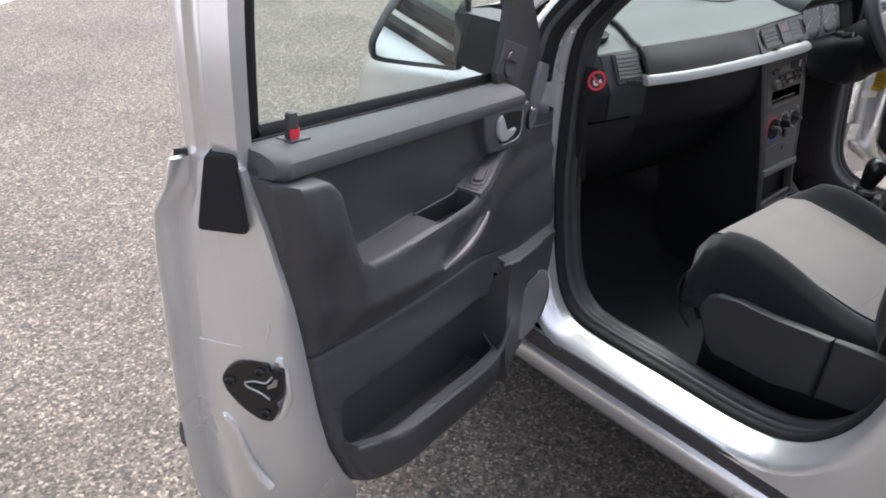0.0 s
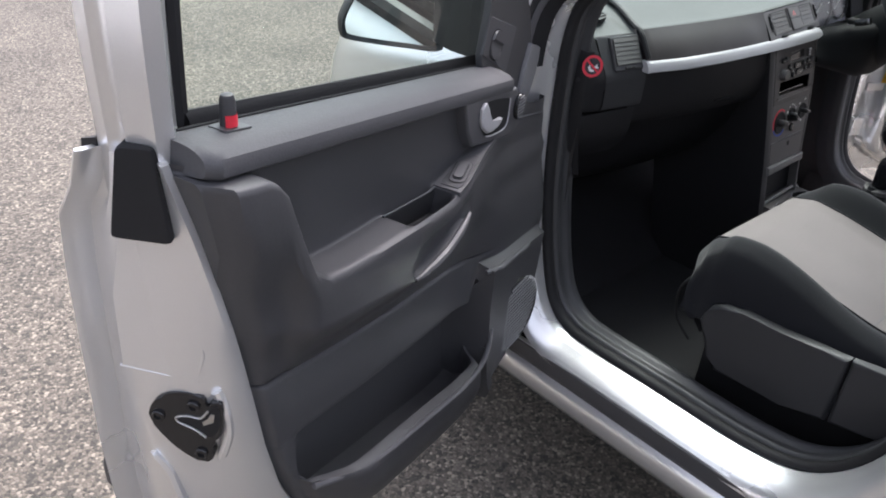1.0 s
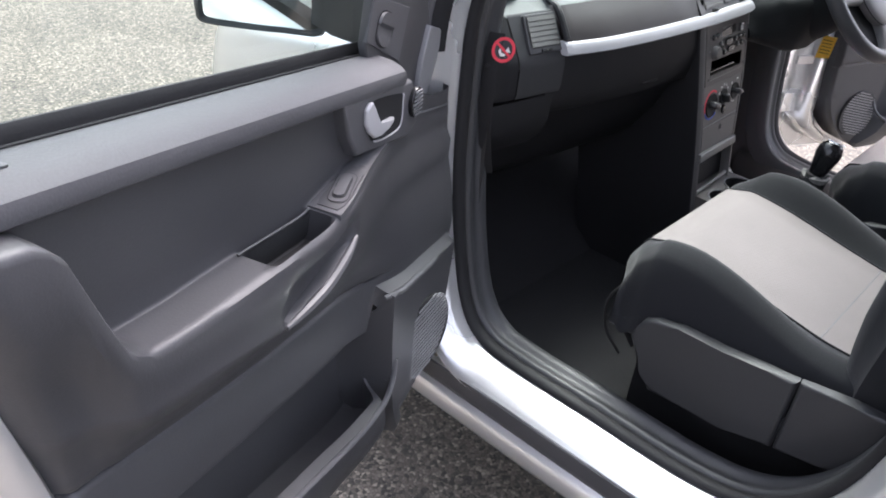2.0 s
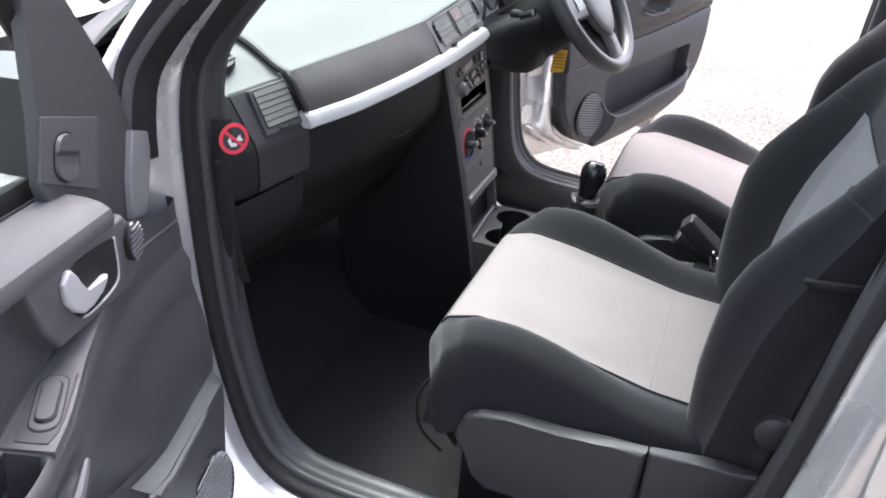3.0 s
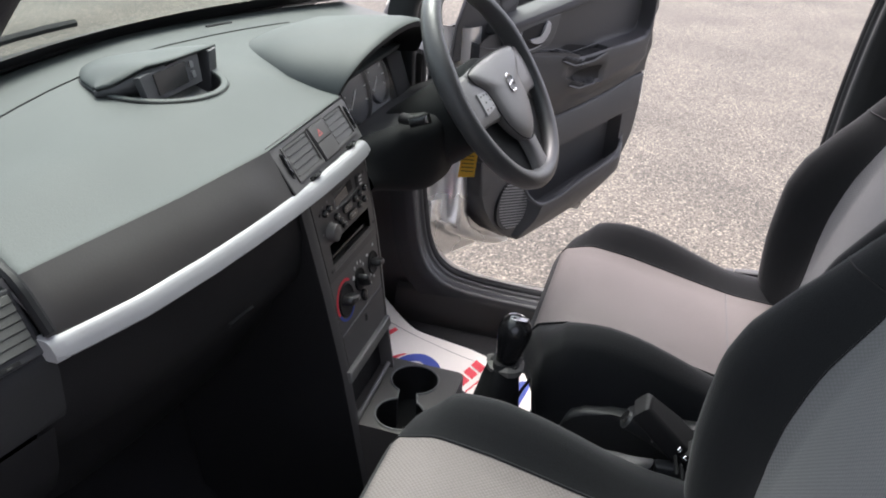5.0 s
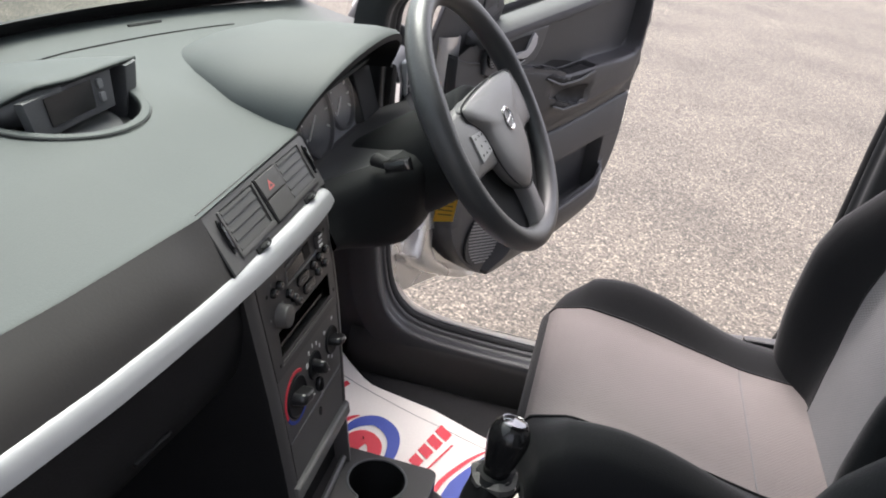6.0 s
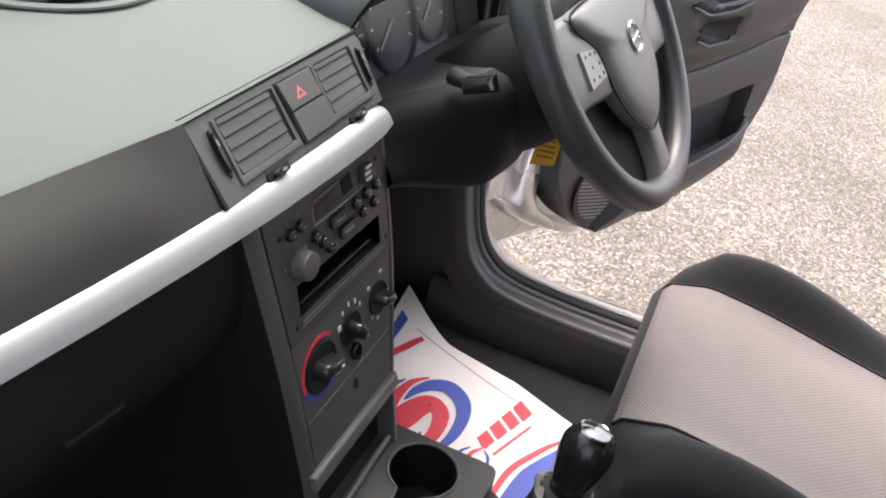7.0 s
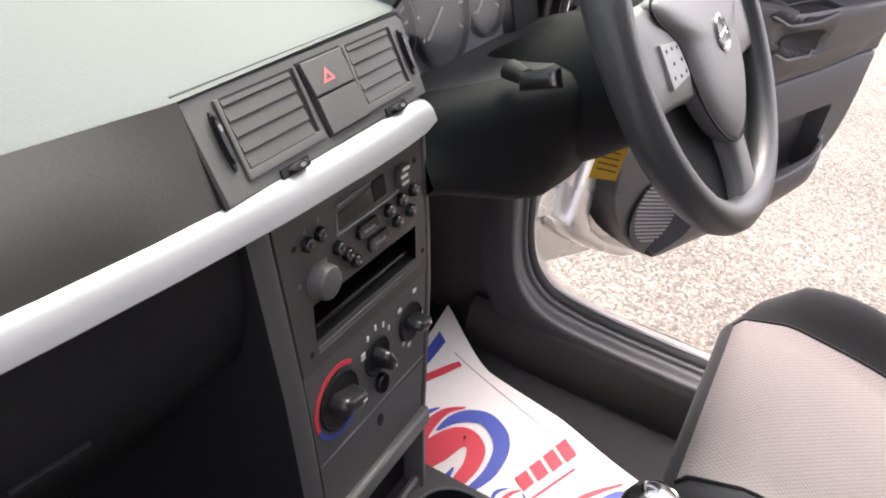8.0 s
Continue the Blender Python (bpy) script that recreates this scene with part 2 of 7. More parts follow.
def tube(points, radius, k=10, cap=True, flat=1.0, bm=None):
    """A round bar along points; radius may be one number or one for each point."""
    pts = [Vector(p) for p in points]
    rad = radius if isinstance(radius, (list, tuple)) else [radius] * len(pts)
    rows, up = [], None
    for i, p in enumerate(pts):
        d = (pts[min(i + 1, len(pts) - 1)] - pts[max(i - 1, 0)]).normalized()
        if up is None:
            up = d.orthogonal().normalized()
        up = (up - d * up.dot(d)).normalized()
        side = d.cross(up)
        rows.append([p + rad[i] * (up * math.cos(2 * math.pi * j / k) + side * flat * math.sin(2 * math.pi * j / k)) for j in range(k)])
    return sheet(rows, loop=True, cap=cap, bm=bm)


def spline(pts, k=6, closed=False):
    """A smooth curve through points (Catmull-Rom)."""
    pts = [Vector(p) for p in pts]
    n = len(pts)
    out = []
    for i in range(n if closed else n - 1):
        g = (lambda j: pts[j % n]) if closed else (lambda j: pts[min(max(j, 0), n - 1)])
        p0, p1, p2, p3 = g(i - 1), g(i), g(i + 1), g(i + 2)
        for s in range(k):
            t = s / k
            out.append(0.5 * ((2 * p1) + (p2 - p0) * t + (2 * p0 - 5 * p1 + 4 * p2 - p3) * t * t + (3 * p1 - p0 - 3 * p2 + p3) * t ** 3))
    if not closed:
        out.append(pts[-1])
    return out


def box(f, x0, y0, z0, x1, y1, z1, bevel=0.003, bm=None):
    return prism([(x0, y0), (x1, y0), (x1, y1), (x0, y1)], f, z0, z1, bevel, bm=bm)


def lerp(x, xs, ys):
    return float(np.interp(x, xs, ys))


def step(a, b, x):
    t = min(max((x - a) / (b - a), 0), 1)
    return t * t * (3 - 2 * t)


# ---- ground ----
gb = bmesh.new()
bmesh.ops.create_grid(gb, x_segments=8, y_segments=8, size=400)
tagged(part("ground", gb, ASPHALT, None, smooth=0), "worn grey tarmac car park with pale chippings", "ground", kind="structure")
lf = frame_of(V(-0.42, 5.34, 0.004), V(0.786, 0.618, 0), V(0, 1, 0))
tagged(part("parking_line", prism([(-4, 0), (3, 0), (3, 0.1), (-4, 0.1)], lf, 0, 0.003), WHITE, None), "worn white painted parking bay line on tarmac", "road marking", kind="structure")

# ---- car body: sills, pillars, roof, wings ----
# the doorway seen from the side, (y, z), front post top round to the roof
DOORWAY = [(0.053, 1.03), (0.056, 0.90), (0.050, 0.75), (0.030, 0.61), (-0.005, 0.49), (-0.055, 0.437), (-0.13, 0.424), (-0.30, 0.424), (-0.47, 0.424),
           (-0.57, 0.445), (-0.64, 0.505), (-0.685, 0.60), (-0.712, 0.75), (-0.735, 0.95), (-0.775, 1.15), (-0.83, 1.38), (-0.80, 1.475), (-0.70, 1.505),
           (-0.50, 1.505), (-0.33, 1.475), (-0.18, 1.39), (-0.098, 1.275), (-0.030, 1.163), (0.03, 1.085)]


# the driver's doorway reaches a little lower and further back
DRIVER_DOORWAY = [(0.053, 1.03), (0.052, 0.90), (0.046, 0.75), (0.030, 0.58), (0.008, 0.475), (-0.030, 0.422), (-0.085, 0.400), (-0.19, 0.392), (-0.35, 0.392),
                  (-0.54, 0.395), (-0.66, 0.415), (-0.735, 0.46), (-0.775, 0.54), (-0.795, 0.65), (-0.806, 0.80), (-0.815, 1.0), (-0.83, 1.2), (-0.86, 1.38), (-0.83, 1.475), (-0.72, 1.505),
                  (-0.50, 1.505), (-0.33, 1.475), (-0.18, 1.39), (-0.098, 1.275), (-0.030, 1.163), (0.03, 1.085)]


def lean(z):
    """How far the car's side leans in above the belt line."""
    return 0.13 * step(0.95, 1.62, z)


def doorway(side):
    """The smooth doorway loop with its outward normals in the side plane."""
    pts = spline([(0, y, z) for y, z in (DOORWAY if side < 0 else DRIVER_DOORWAY)], 5, closed=True)
    n = len(pts)
    out = []
    for i, p in enumerate(pts):
        d = (pts[(i + 1) % n] - pts[i - 1]).normalized()
        out.append((p.y, p.z, d.z, -d.y))
    c = V(0, -0.35, 0.9)
    return [(y, z, a, b) if (y - c.y) * a + (z - c.z) * b > 0 else (y, z, -a, -b) for y, z, a, b in out]


def ring(side, prof):
    """A loop of cross-sections round the doorway; prof gives (x inboard from 0.745, outward offset)."""
    rows = []
    for y, z, a, b in doorway(side):
        rows.append([V(side * (0.745 - lean(z) - dx), y + a * o, z + b * o) for dx, o in prof])
    return sheet([*rows, rows[0]])


def nose(y):
    """Half width and shoulder height of the front end."""
    ys_ = [0.09, 0.3, 0.5, 0.65, 0.78, 0.88, 0.96, 1.0]
    return lerp(y, ys_, [0.800, 0.808, 0.797, 0.767, 0.710, 0.625, 0.49, 0.34]), lerp(y, ys_, [0.985, 0.962, 0.930, 0.895, 0.850, 0.800, 0.74, 0.69])


def body_side(side, body):
    part("door_frame", ring(side, [(-0.046, 0.034), (-0.043, 0.024), (-0.034, 0.016), (-0.016, 0.0095), (-0.002, 0.004), (0.004, 0.0015), (0.03, 0.002), (0.034, 0.0)]), PAINT, body, "silver painted door frame with rounded step", 50)
    part("door_seal", ring(side, [(0.03, 0.010), (0.022, 0.0), (0.022, -0.006), (0.028, -0.011), (0.040, -0.011), (0.048, -0.006), (0.051, 0.004)]), BLACK, body, "black rubber door seal", 60)
    part("frame_trim", ring(side, [(0.049, 0.002), (0.052, -0.008), (0.060, -0.010), (0.064, -0.006), (0.066, -0.003), (0.084, -0.002), (0.087, -0.006), (0.104, -0.006), (0.110, -0.001), (0.116, 0.02), (0.120, 0.05)]), SILLTRIM, body, "dark grey plastic kick and sill trim", 60)
    # sill below the door: silver step, black rubbing strip, silver lower edge
    ys = [0.10 - 0.1 * i for i in range(26)]

    def along(name, prof, m, label):
        part(name, sheet([[V(side * x, y, z + (0.0 if side < 0 else -0.032)) for x, z in prof] for y in ys]), m, body, label, 50)
    along("sill", [(0.783, 0.406), (0.788, 0.402), (0.787, 0.396)], PAINT, "silver painted sill")
    along("rubbing_strip", [(0.782, 0.403), (0.7905, 0.398), (0.7925, 0.372), (0.791, 0.362), (0.785, 0.358)], PLASTIC, "black plastic sill rubbing strip")
    along("lower_sill", [(0.786, 0.362), (0.797, 0.356), (0.801, 0.340), (0.797, 0.315), (0.785, 0.297), (0.74, 0.275), (0.60, 0.26)], PAINT, "silver lower sill")
    # skin between the doorway and the closed rear door
    bk = 0.0 if side < 0 else -0.095
    rows = [[V(side * (0.791 - lean(z)), y + a * 0.034, z + b * 0.034), V(side * (0.797 - lean(z)), min(y + a * 0.034 - 0.02, -0.70 + bk), z + b * 0.03), V(side * (0.796 - lean(z)), -0.753 + bk, z + b * 0.03)] for y, z, a, b in doorway(side) if y < -0.46 and z < 1.02]
    part("post_skin", sheet(rows), PAINT, body, "silver post skin behind the doorway", 60)
    # rear door and quarter, closed
    rows = []
    for z in (0.36, 0.42, 0.5, 0.6, 0.75, 0.9, 0.98, 1.03):
        x = 0.795 + 0.022 * math.sin(math.pi * min(max((z - 0.36) / 0.7, 0), 1))
        rows.append([V(side * x, y, z) for y in (-0.752 + bk, -0.80 + bk, -1.0, -1.3, -1.6, -1.9, -2.2)])
    part("rear_door_skin", sheet(rows), PAINT, body, "closed silver rear door", 50)
    part("rear_side_glass", sheet([[V(side * (0.76 - lean(z)), y, z) for y in (-0.86 + bk, -1.4, -2.0)] for z in (1.03, 1.25, 1.46)]), DARKGLASS, body, "dark tinted rear side window")
    part("pillar_panel", sheet([[V(side * (0.775 - lean(z)), y, z) for y in (-0.76 + bk, -0.80 + bk, -0.86 + bk)] for z in (0.98, 1.1, 1.25, 1.42, 1.50)]), GLOSSB, body, "black centre pillar cover")
    part("pillar_inner_trim", sheet([[V(side * (x - lean(z)), y, z) for x, y in ((0.70, -0.725 + bk * 0.9 - 0.12 * max(z - 0.8, 0)), (0.672, -0.755 + bk * 0.9 - 0.14 * max(z - 0.8, 0)), (0.662, -0.80 + bk), (0.668, -1.02))] for z in (0.34, 0.5, 0.7, 0.9, 1.05, 1.2, 1.35, 1.5)]), PLASTIC, body, "dark grey centre pillar trim", 60)
    part("rear_inner_trim", sheet([[V(side * 0.67, y, z) for y in (-1.02, -1.5, -2.2)] for z in (0.31, 0.6, 0.98)]), DASHGREY, body, "dark grey rear side trim")
    # front wing
    rows = []
    for y in (0.092, 0.11, 0.2, 0.28, 0.34, 0.42, 0.52, 0.62, 0.70, 0.78, 0.85, 0.90, 0.95, 0.98, 1.0):
        w, zt = nose(y)
        zb = 0.30 + math.sqrt(max(0.335 ** 2 - (y - 0.62) ** 2, 0)) if 0.285 < y < 0.955 else 0.28
        rows.append([V(side * w * a, y, max(z, zb)) for a, z in ((0.985, 0.28), (1.0, 0.42), (1.005, 0.58), (1.005, 0.70), (0.99, zt - 0.085), (0.96, zt - 0.03), (0.89, zt), (0.76, zt + 0.022))])
    part("front_wing", sheet(rows), PAINT, body, "silver front wing", 60)
    for y in (0.62, -1.93):
        f = frame_of(V(side * 0.69, y, 0.30), V(0, 1, 0), V(0, 0, side))
        wh_ = part("wheel", lathe([(0.19, -0.07), (0.28, -0.08), (0.295, -0.05), (0.295, 0.06), (0.28, 0.085), (0.19, 0.09)], f, 28), BLACK, body, "black tyre")
        part("wheel_trim", lathe([(0.19, 0.08), (0.16, 0.10), (0.05, 0.095), (0.02, 0.10)], f, 20), STEEL, wh_, "grey wheel trim")
    # slanting screen pillar with inner trim
    pts = [V(side * x, y, z) for x, y, z in ((0.755, 0.125, 1.02), (0.735, 0.075, 1.10), (0.712, 0.015, 1.185), (0.688, -0.06, 1.29), (0.655, -0.14, 1.395), (0.62, -0.245, 1.49), (0.60, -0.34, 1.535))]
    part("screen_pillar", tube([p + V(0, 0.014, 0) for p in spline(pts, 3)], 0.022, 10, flat=0.7), PAINT, body, "silver painted windscreen pillar")
    loop_ = doorway(side)
    post = [p for p in loop_[len(loop_) // 2:] + loop_[:6] if p[1] > 0.93 and p[0] > -0.34]

    def pillar_strip(name, prof, m, label):
        """A strip up the front edge of the doorway, its cross-section narrowing into the post below."""
        rows_ = []
        for y, z, a, b in post:
            k = step(1.015, 1.17, z) * 0.010
            rows_.append([V(side * (0.745 - lean(z) - dx - (k if o < 0.03 else 0)), y + a * o, z + b * o) for dx, o in prof])
        part(name, sheet(rows_), m, body, label, 60)
    pillar_strip("outer_seal", [(-0.050, 0.038), (-0.054, 0.026), (-0.046, 0.019), (-0.034, 0.0095), (-0.024, 0.0055), (-0.016, 0.0035), (-0.0135, 0.0065)], BLACK, "black rubber seal along the screen pillar")
    pillar_strip("seal_bead", [(-0.052, 0.026), (-0.050, 0.0195), (-0.044, 0.0155), (-0.041, 0.0165)], PLASTIC2, "grey bead on the pillar seal")
    rows = []
    for y, z, a, b in post:
        k = 0.024 - 0.022 * step(1.02, 1.18, z)
        rows.append([V(side * (0.745 - lean(z) - dx), y + a * o, z + b * o) for dx, o in ((k, 0.004), (k + 0.001, -0.003), (k * 0.6 + 0.012, -0.008), (0.030, -0.010))])
    part("inner_seal", sheet(rows), BLACK, body, "black rubber lip along the screen pillar", 60)
    inn = [p + V(-side * 0.045, 0.0, -0.012) for p in spline(pts, 3)]
    part("pillar_trim", tube(inn, 0.026, 10, flat=0.8), PLASTIC2, body, "dark grey windscreen pillar trim")
    rows = [[V(side * x, y, z) for x, y in ((0.752, 0.045), (0.768, 0.055), (0.772, 0.075), (0.765, 0.10))] for z in (0.895, 0.93, 0.99, 1.005)]
    if side > 0:
        part("hinge_shroud", sheet(rows), PLASTIC2, body, "grey rubber shroud at the front post", 60, solid=0.006)
    # inner side: footwell wall and floor edge
    sl_ = 0.0 if side < 0 else -0.030
    rows = [[V(side * x, y, max(z + sl_, 0.305)) for x, z in ((0.64, 0.425), (0.625, 0.41), (0.615, 0.36), (0.61, 0.31))] for y in (0.06, -0.05, -0.3, -0.6, -0.9, -1.4)]
    part("sill_inner_trim", sheet(rows), DASHBLACK, body, "black inner sill trim", 50)
    rows = [[V(side * x, y, z) for x, y in ((0.66, 0.035), (0.645, 0.10), (0.63, 0.30), (0.61, 0.45))] for z in (0.30, 0.45, 0.6, 0.75, 0.95)]
    part("footwell_side", sheet(rows), DASHBLACK, body, "black footwell side trim", 50)


body = thing("car_body", "silver small family car body with both front doors open", "car", kind="structure")
for sd in (-1, 1):
    body_side(sd, body)

# bonnet, roof, tail and floor
rows = []
for y in (0.36, 0.42, 0.5, 0.58, 0.65, 0.72, 0.78, 0.84, 0.90, 0.95, 0.98, 1.0):
    w, zt = nose(y)
    rows.append([V(x * w * 0.755, y, zt + 0.022 + 0.045 * (1 - x * x) * min(1.0, (1.02 - y) * 3)) for x in np.linspace(-1, 1, 13)])
part("bonnet", sheet(rows), PAINT, body, "silver bonnet", 60)
rows = [[V(x, y, 1.555 + dz - 0.06 * (x / 0.62) ** 2) for x in np.linspace(-0.61, 0.61, 9)] for y, dz in ((-0.33, -0.035), (-0.5, 0.0), (-1.0, 0.02), (-1.6, 0.0), (-2.2, -0.05))]
part("roof", sheet(rows), PAINT, body, "silver roof skin", 60)
rows = [[V(x, y, 1.525 + dz - 0.06 * (x / 0.62) ** 2) for x in np.linspace(-0.60, 0.60, 9)] for y, dz in ((-0.33, -0.035), (-0.5, 0.0), (-1.0, 0.02), (-1.6, 0.0), (-2.2, -0.05))]
part("headlining", sheet(rows), mat("pale_headlining_cloth", (0.30, 0.29, 0.28), 0.95, bump=0.4, fine=500), body, "pale grey headlining", 60)
part("front_bumper", sheet([[V(x, y - 0.06 * abs(x / 0.34) ** 3 * (z < 0.6), z) for x in np.linspace(-0.345, 0.345, 9)] for y, z in ((0.97, 0.28), (1.02, 0.36), (1.03, 0.48), (1.02, 0.60), (1.0, 0.715))]), PAINT, body, "silver front bumper", 60)
part("tailgate", sheet([[V(x, y, z) for x in (-0.78, -0.4, 0, 0.4, 0.78)] for y, z in ((-2.25, 0.3), (-2.3, 0.7), (-2.25, 1.0))]), PAINT, body, "silver tailgate", 60)
part("rear_screen", sheet([[V(x * k, y, z) for x in (-0.70, 0, 0.70)] for y, z, k in ((-2.25, 1.0, 1), (-2.2, 1.5, 0.86))]), DARKGLASS, body, "dark tinted rear window")
part("floor_pan", sheet([[V(x, y, 0.31 + (0.0 if y < 0.10 else (y - 0.10) * 0.9)) for x in np.linspace(-0.66, 0.66, 12)] for y in (-2.2, -1.2, -0.6, -0.2, 0.10, 0.3, 0.48)]), CARPET, body, "dark carpeted floor", 40)
part("bulkhead", sheet([[V(x, 0.47, z) for x in (-0.66, 0.66)] for z in (0.3, 0.7, 1.0)]), BLACK, body, "dark bulkhead")
part("under_floor", sheet([[V(x, y, 0.255) for x in (-0.62, 0.62)] for y in (-2.2, 0.80)]), BLACK, body, "black underside")
# windscreen and scuttle
rows = []
for i in range(9):
    k = i / 8
    rows.append([V(x * (0.98 - 0.16 * k), 0.40 - 0.74 * k - 0.17 * (x / 0.68) ** 2 * (1 - k * 0.5), 1.045 + 0.475 * k + 0.05 * math.sin(math.pi * k)) for x in np.linspace(-0.68, 0.68, 13)])
band_ = [[V(x * (0.98 - 0.16 * k), 0.396 - 0.74 * k - 0.17 * (x / 0.68) ** 2 * (1 - k * 0.5), 1.041 + 0.475 * k + 0.05 * math.sin(math.pi * k)) for x in np.linspace(-0.68, 0.68, 27)] for k in (0.0, 0.02, 0.045)]
part("screen_band", sheet(band_), BLACK, body, "black printed band at the foot of the windscreen")
part("windscreen", sheet(rows), SCREENGLASS, body, "green tinted windscreen")
rows = [[V(x, 0.405 + dy - 0.17 * (x / 0.68) ** 2, 1.035 + dz) for x in np.linspace(-0.68, 0.68, 13)] for dy, dz in ((-0.022, 0.012), (-0.012, 0.020), (0.02, 0.016), (0.05, -0.005), (0.10, -0.04), (0.14, -0.06))]
part("scuttle", sheet(rows), BLACK, body, "black scuttle panel below the windscreen", 60)
wip = [V(x, 0.45 - 0.17 * (x / 0.68) ** 2, 1.052 + 0.012 * math.sin((x + 0.5) * 3)) for x in np.linspace(-0.5, 0.1, 10)]
part("wiper", tube(wip, 0.007, 6), BLACK, body, "black wiper blade")
for sd in (-1, 1):
    st = frame_of(V(sd * 0.748, -0.745 - (0.10 if sd > 0 else 0.0), 0.785), V(sd, 0, 0), V(0, 0, 1))
    pl = part("striker", prism(rrect(-0.022, -0.028, 0.022, 0.028, 0.006), st, 0, 0.003, 0.001), STEEL, body, "zinc door striker plate")
    part("striker_loop", tube([st @ V(-0.012, -0.014, 0), st @ V(-0.012, -0.014, -0.03), st @ V(-0.012, 0.014, -0.03), st @ V(-0.012, 0.014, 0)], 0.005, 8), STEEL, pl)


# ---- doors ----
RAIL = mat("soft_grained_rail", (0.068, 0.068, 0.072), 0.6, bump=0.3, fine=420, dist=0.0012, spec=0.35)
# lighter than the trim, for grille bars, small marks and thin edges
BARGREY = mat("light_grey_bars", (0.19, 0.19, 0.195), 0.45, bump=0.1)
GRILLE = mat("pale_grey_grille_plastic", (0.14, 0.14, 0.145), 0.5, bump=0.1)


def car_door(origin, along_door, label, near):
    """An open front door built in its own frame: u from the hinge to the rear edge, n into the car, z up."""
    U = Vector((*along_door, 0)).normalized()
    sgn = -1 if U.x < 0 else 1
    N = Vector((-U.y, U.x, 0)) * (1 if sgn < 0 else -1)
    O = Vector((*origin, 0))

    def W(u, n, z):
        return O + U * u + N * n + V(0, 0, z)

    def belt(u):
        return 0.988 + 0.143 * max(u, -0.2) if near else 0.986 + 0.166 * max(u, -0.2)

    def rear(z):
        return sum(rear_line(z + d) for d in (-0.036, -0.024, -0.012, 0, 0.012, 0.024, 0.036)) / 7

    def rear_line(z):
        if near:
            return lerp(z, [0.37, 0.395, 0.425, 0.475, 0.525, 0.58, 0.626, 0.726, 0.81, 0.90, 0.99, 1.06, 1.12], [0.36, 0.435, 0.490, 0.526, 0.550, 0.576, 0.594, 0.618, 0.631, 0.650, 0.668, 0.684, 0.698])
        return lerp(z, [0.375, 0.403, 0.47, 0.54, 0.60, 0.70, 0.80, 0.90, 1.0, 1.1], [0.30, 0.42, 0.54, 0.618, 0.640, 0.655, 0.648, 0.632, 0.60, 0.585])

    def front(z):
        return lerp(z, [0.42, 0.44, 0.48, 0.55, 0.65, 0.85, 0.95, 1.0], [0.0, -0.06, -0.11, -0.165, -0.19, -0.20, -0.195, -0.17]) if near else lerp(z, [0.372, 0.39, 0.412, 0.455, 0.511, 0.559, 0.62, 0.70, 0.85, 0.95, 1.0], [0.11, 0.066, 0.022, -0.030, -0.071, -0.090, -0.10, -0.107, -0.12, -0.12, -0.11])

    door = thing("car_door", label, "car door", "open front doors", at=W(-0.14, -0.06, 0.36))

    # pressed shell: outer skin, rear shut face, inner panel; its top follows the belt line
    def section(z):
        no = lerp(z, [0.34, 0.40, 0.52, 0.72, 0.95, 1.02, 1.06, 1.10], [-0.10, -0.128, -0.143, -0.140, -0.136, -0.130, -0.105, -0.092])
        ni = lerp(z, [0.34, 0.40, 0.52, 0.72, 0.90, 1.02, 1.10], [-0.02, 0.004, 0.018, 0.024, 0.022, 0.012, 0.0])
        ur = lerp(z, [0.34, 0.42, 0.52, 0.65, 0.85, 1.0, 1.1], [0.62, 0.665, 0.70, 0.715, 0.72, 0.722, 0.722])
        ue = min(rear(max(z, 0.43)) - 0.012, ur - 0.03)
        ur, ue = ur - 0.012 - (0.0 if near else 0.035), ue + 0.006
        if not near:
            ur = min(ur, rear(max(z, 0.44)) + 0.010)
        ue = min(ue, ur - 0.02)
        pts = [(-0.17, no + 0.02), (-0.15, no), (0.2, no - 0.004), (0.5, no), (ur + 0.004, no), (ur + 0.008, no + 0.006), (ur + 0.002, no + 0.010), (ur - 0.022, no + 0.014), (ur - 0.024, no + 0.026),
               (ur - 0.010, no * 0.62 + ni * 0.38 - 0.006), (ur - 0.012, no * 0.5 + ni * 0.5 - 0.002), (ur * 0.8 + ue * 0.2 - 0.012, ni - 0.034), (ur * 0.45 + ue * 0.55 - 0.006, ni - 0.014), (ue + 0.010, ni - 0.003), (ue, ni - 0.003), (ue - 0.012, ni - 0.02), (ue - 0.02, -0.05), (0.3, -0.055), (-0.12, -0.055), (-0.165, -0.05)]
        return [W(u, n, 0.355 + (z - 0.355) * (belt(min(u, 0.69)) - 0.012 - 0.355) / 0.745) for u, n in pts]
    shell = part("shell", sheet([section(z) for z in (0.355, 0.36, 0.375, 0.40, 0.45, 0.52, 0.6, 0.7, 0.78, 0.84, 0.9, 0.95, 0.99, 1.02, 1.045, 1.06, 1.08, 1.10)], loop=True, cap=True), PAINT, door, "silver painted door shell", 45)
    # fittings on the shut face
    if near:
        tf_ = frame_of(W(0.688, -0.040, 0.0), N * 0.907 - U * 0.42, V(0, 0, 1))
        tn_ = 1 if tf_.to_3x3().col[2].dot(U) > 0 else -1

        def K(poly, h0, h1, bev):
            return prism(poly, tf_, h0 * tn_, h1 * tn_, bev)
        def rounded(poly, r):
            """The same outline with its corners cut round."""
            out = []
            for i, p in enumerate(poly):
                p, q, o = Vector(p), Vector(poly[i - 1]), Vector(poly[(i + 1) % len(poly)])
                a, b = p + (q - p).normalized() * r, p + (o - p).normalized() * r
                out += [tuple(a), tuple((a + b) * 0.25 + p * 0.5), tuple(b)]
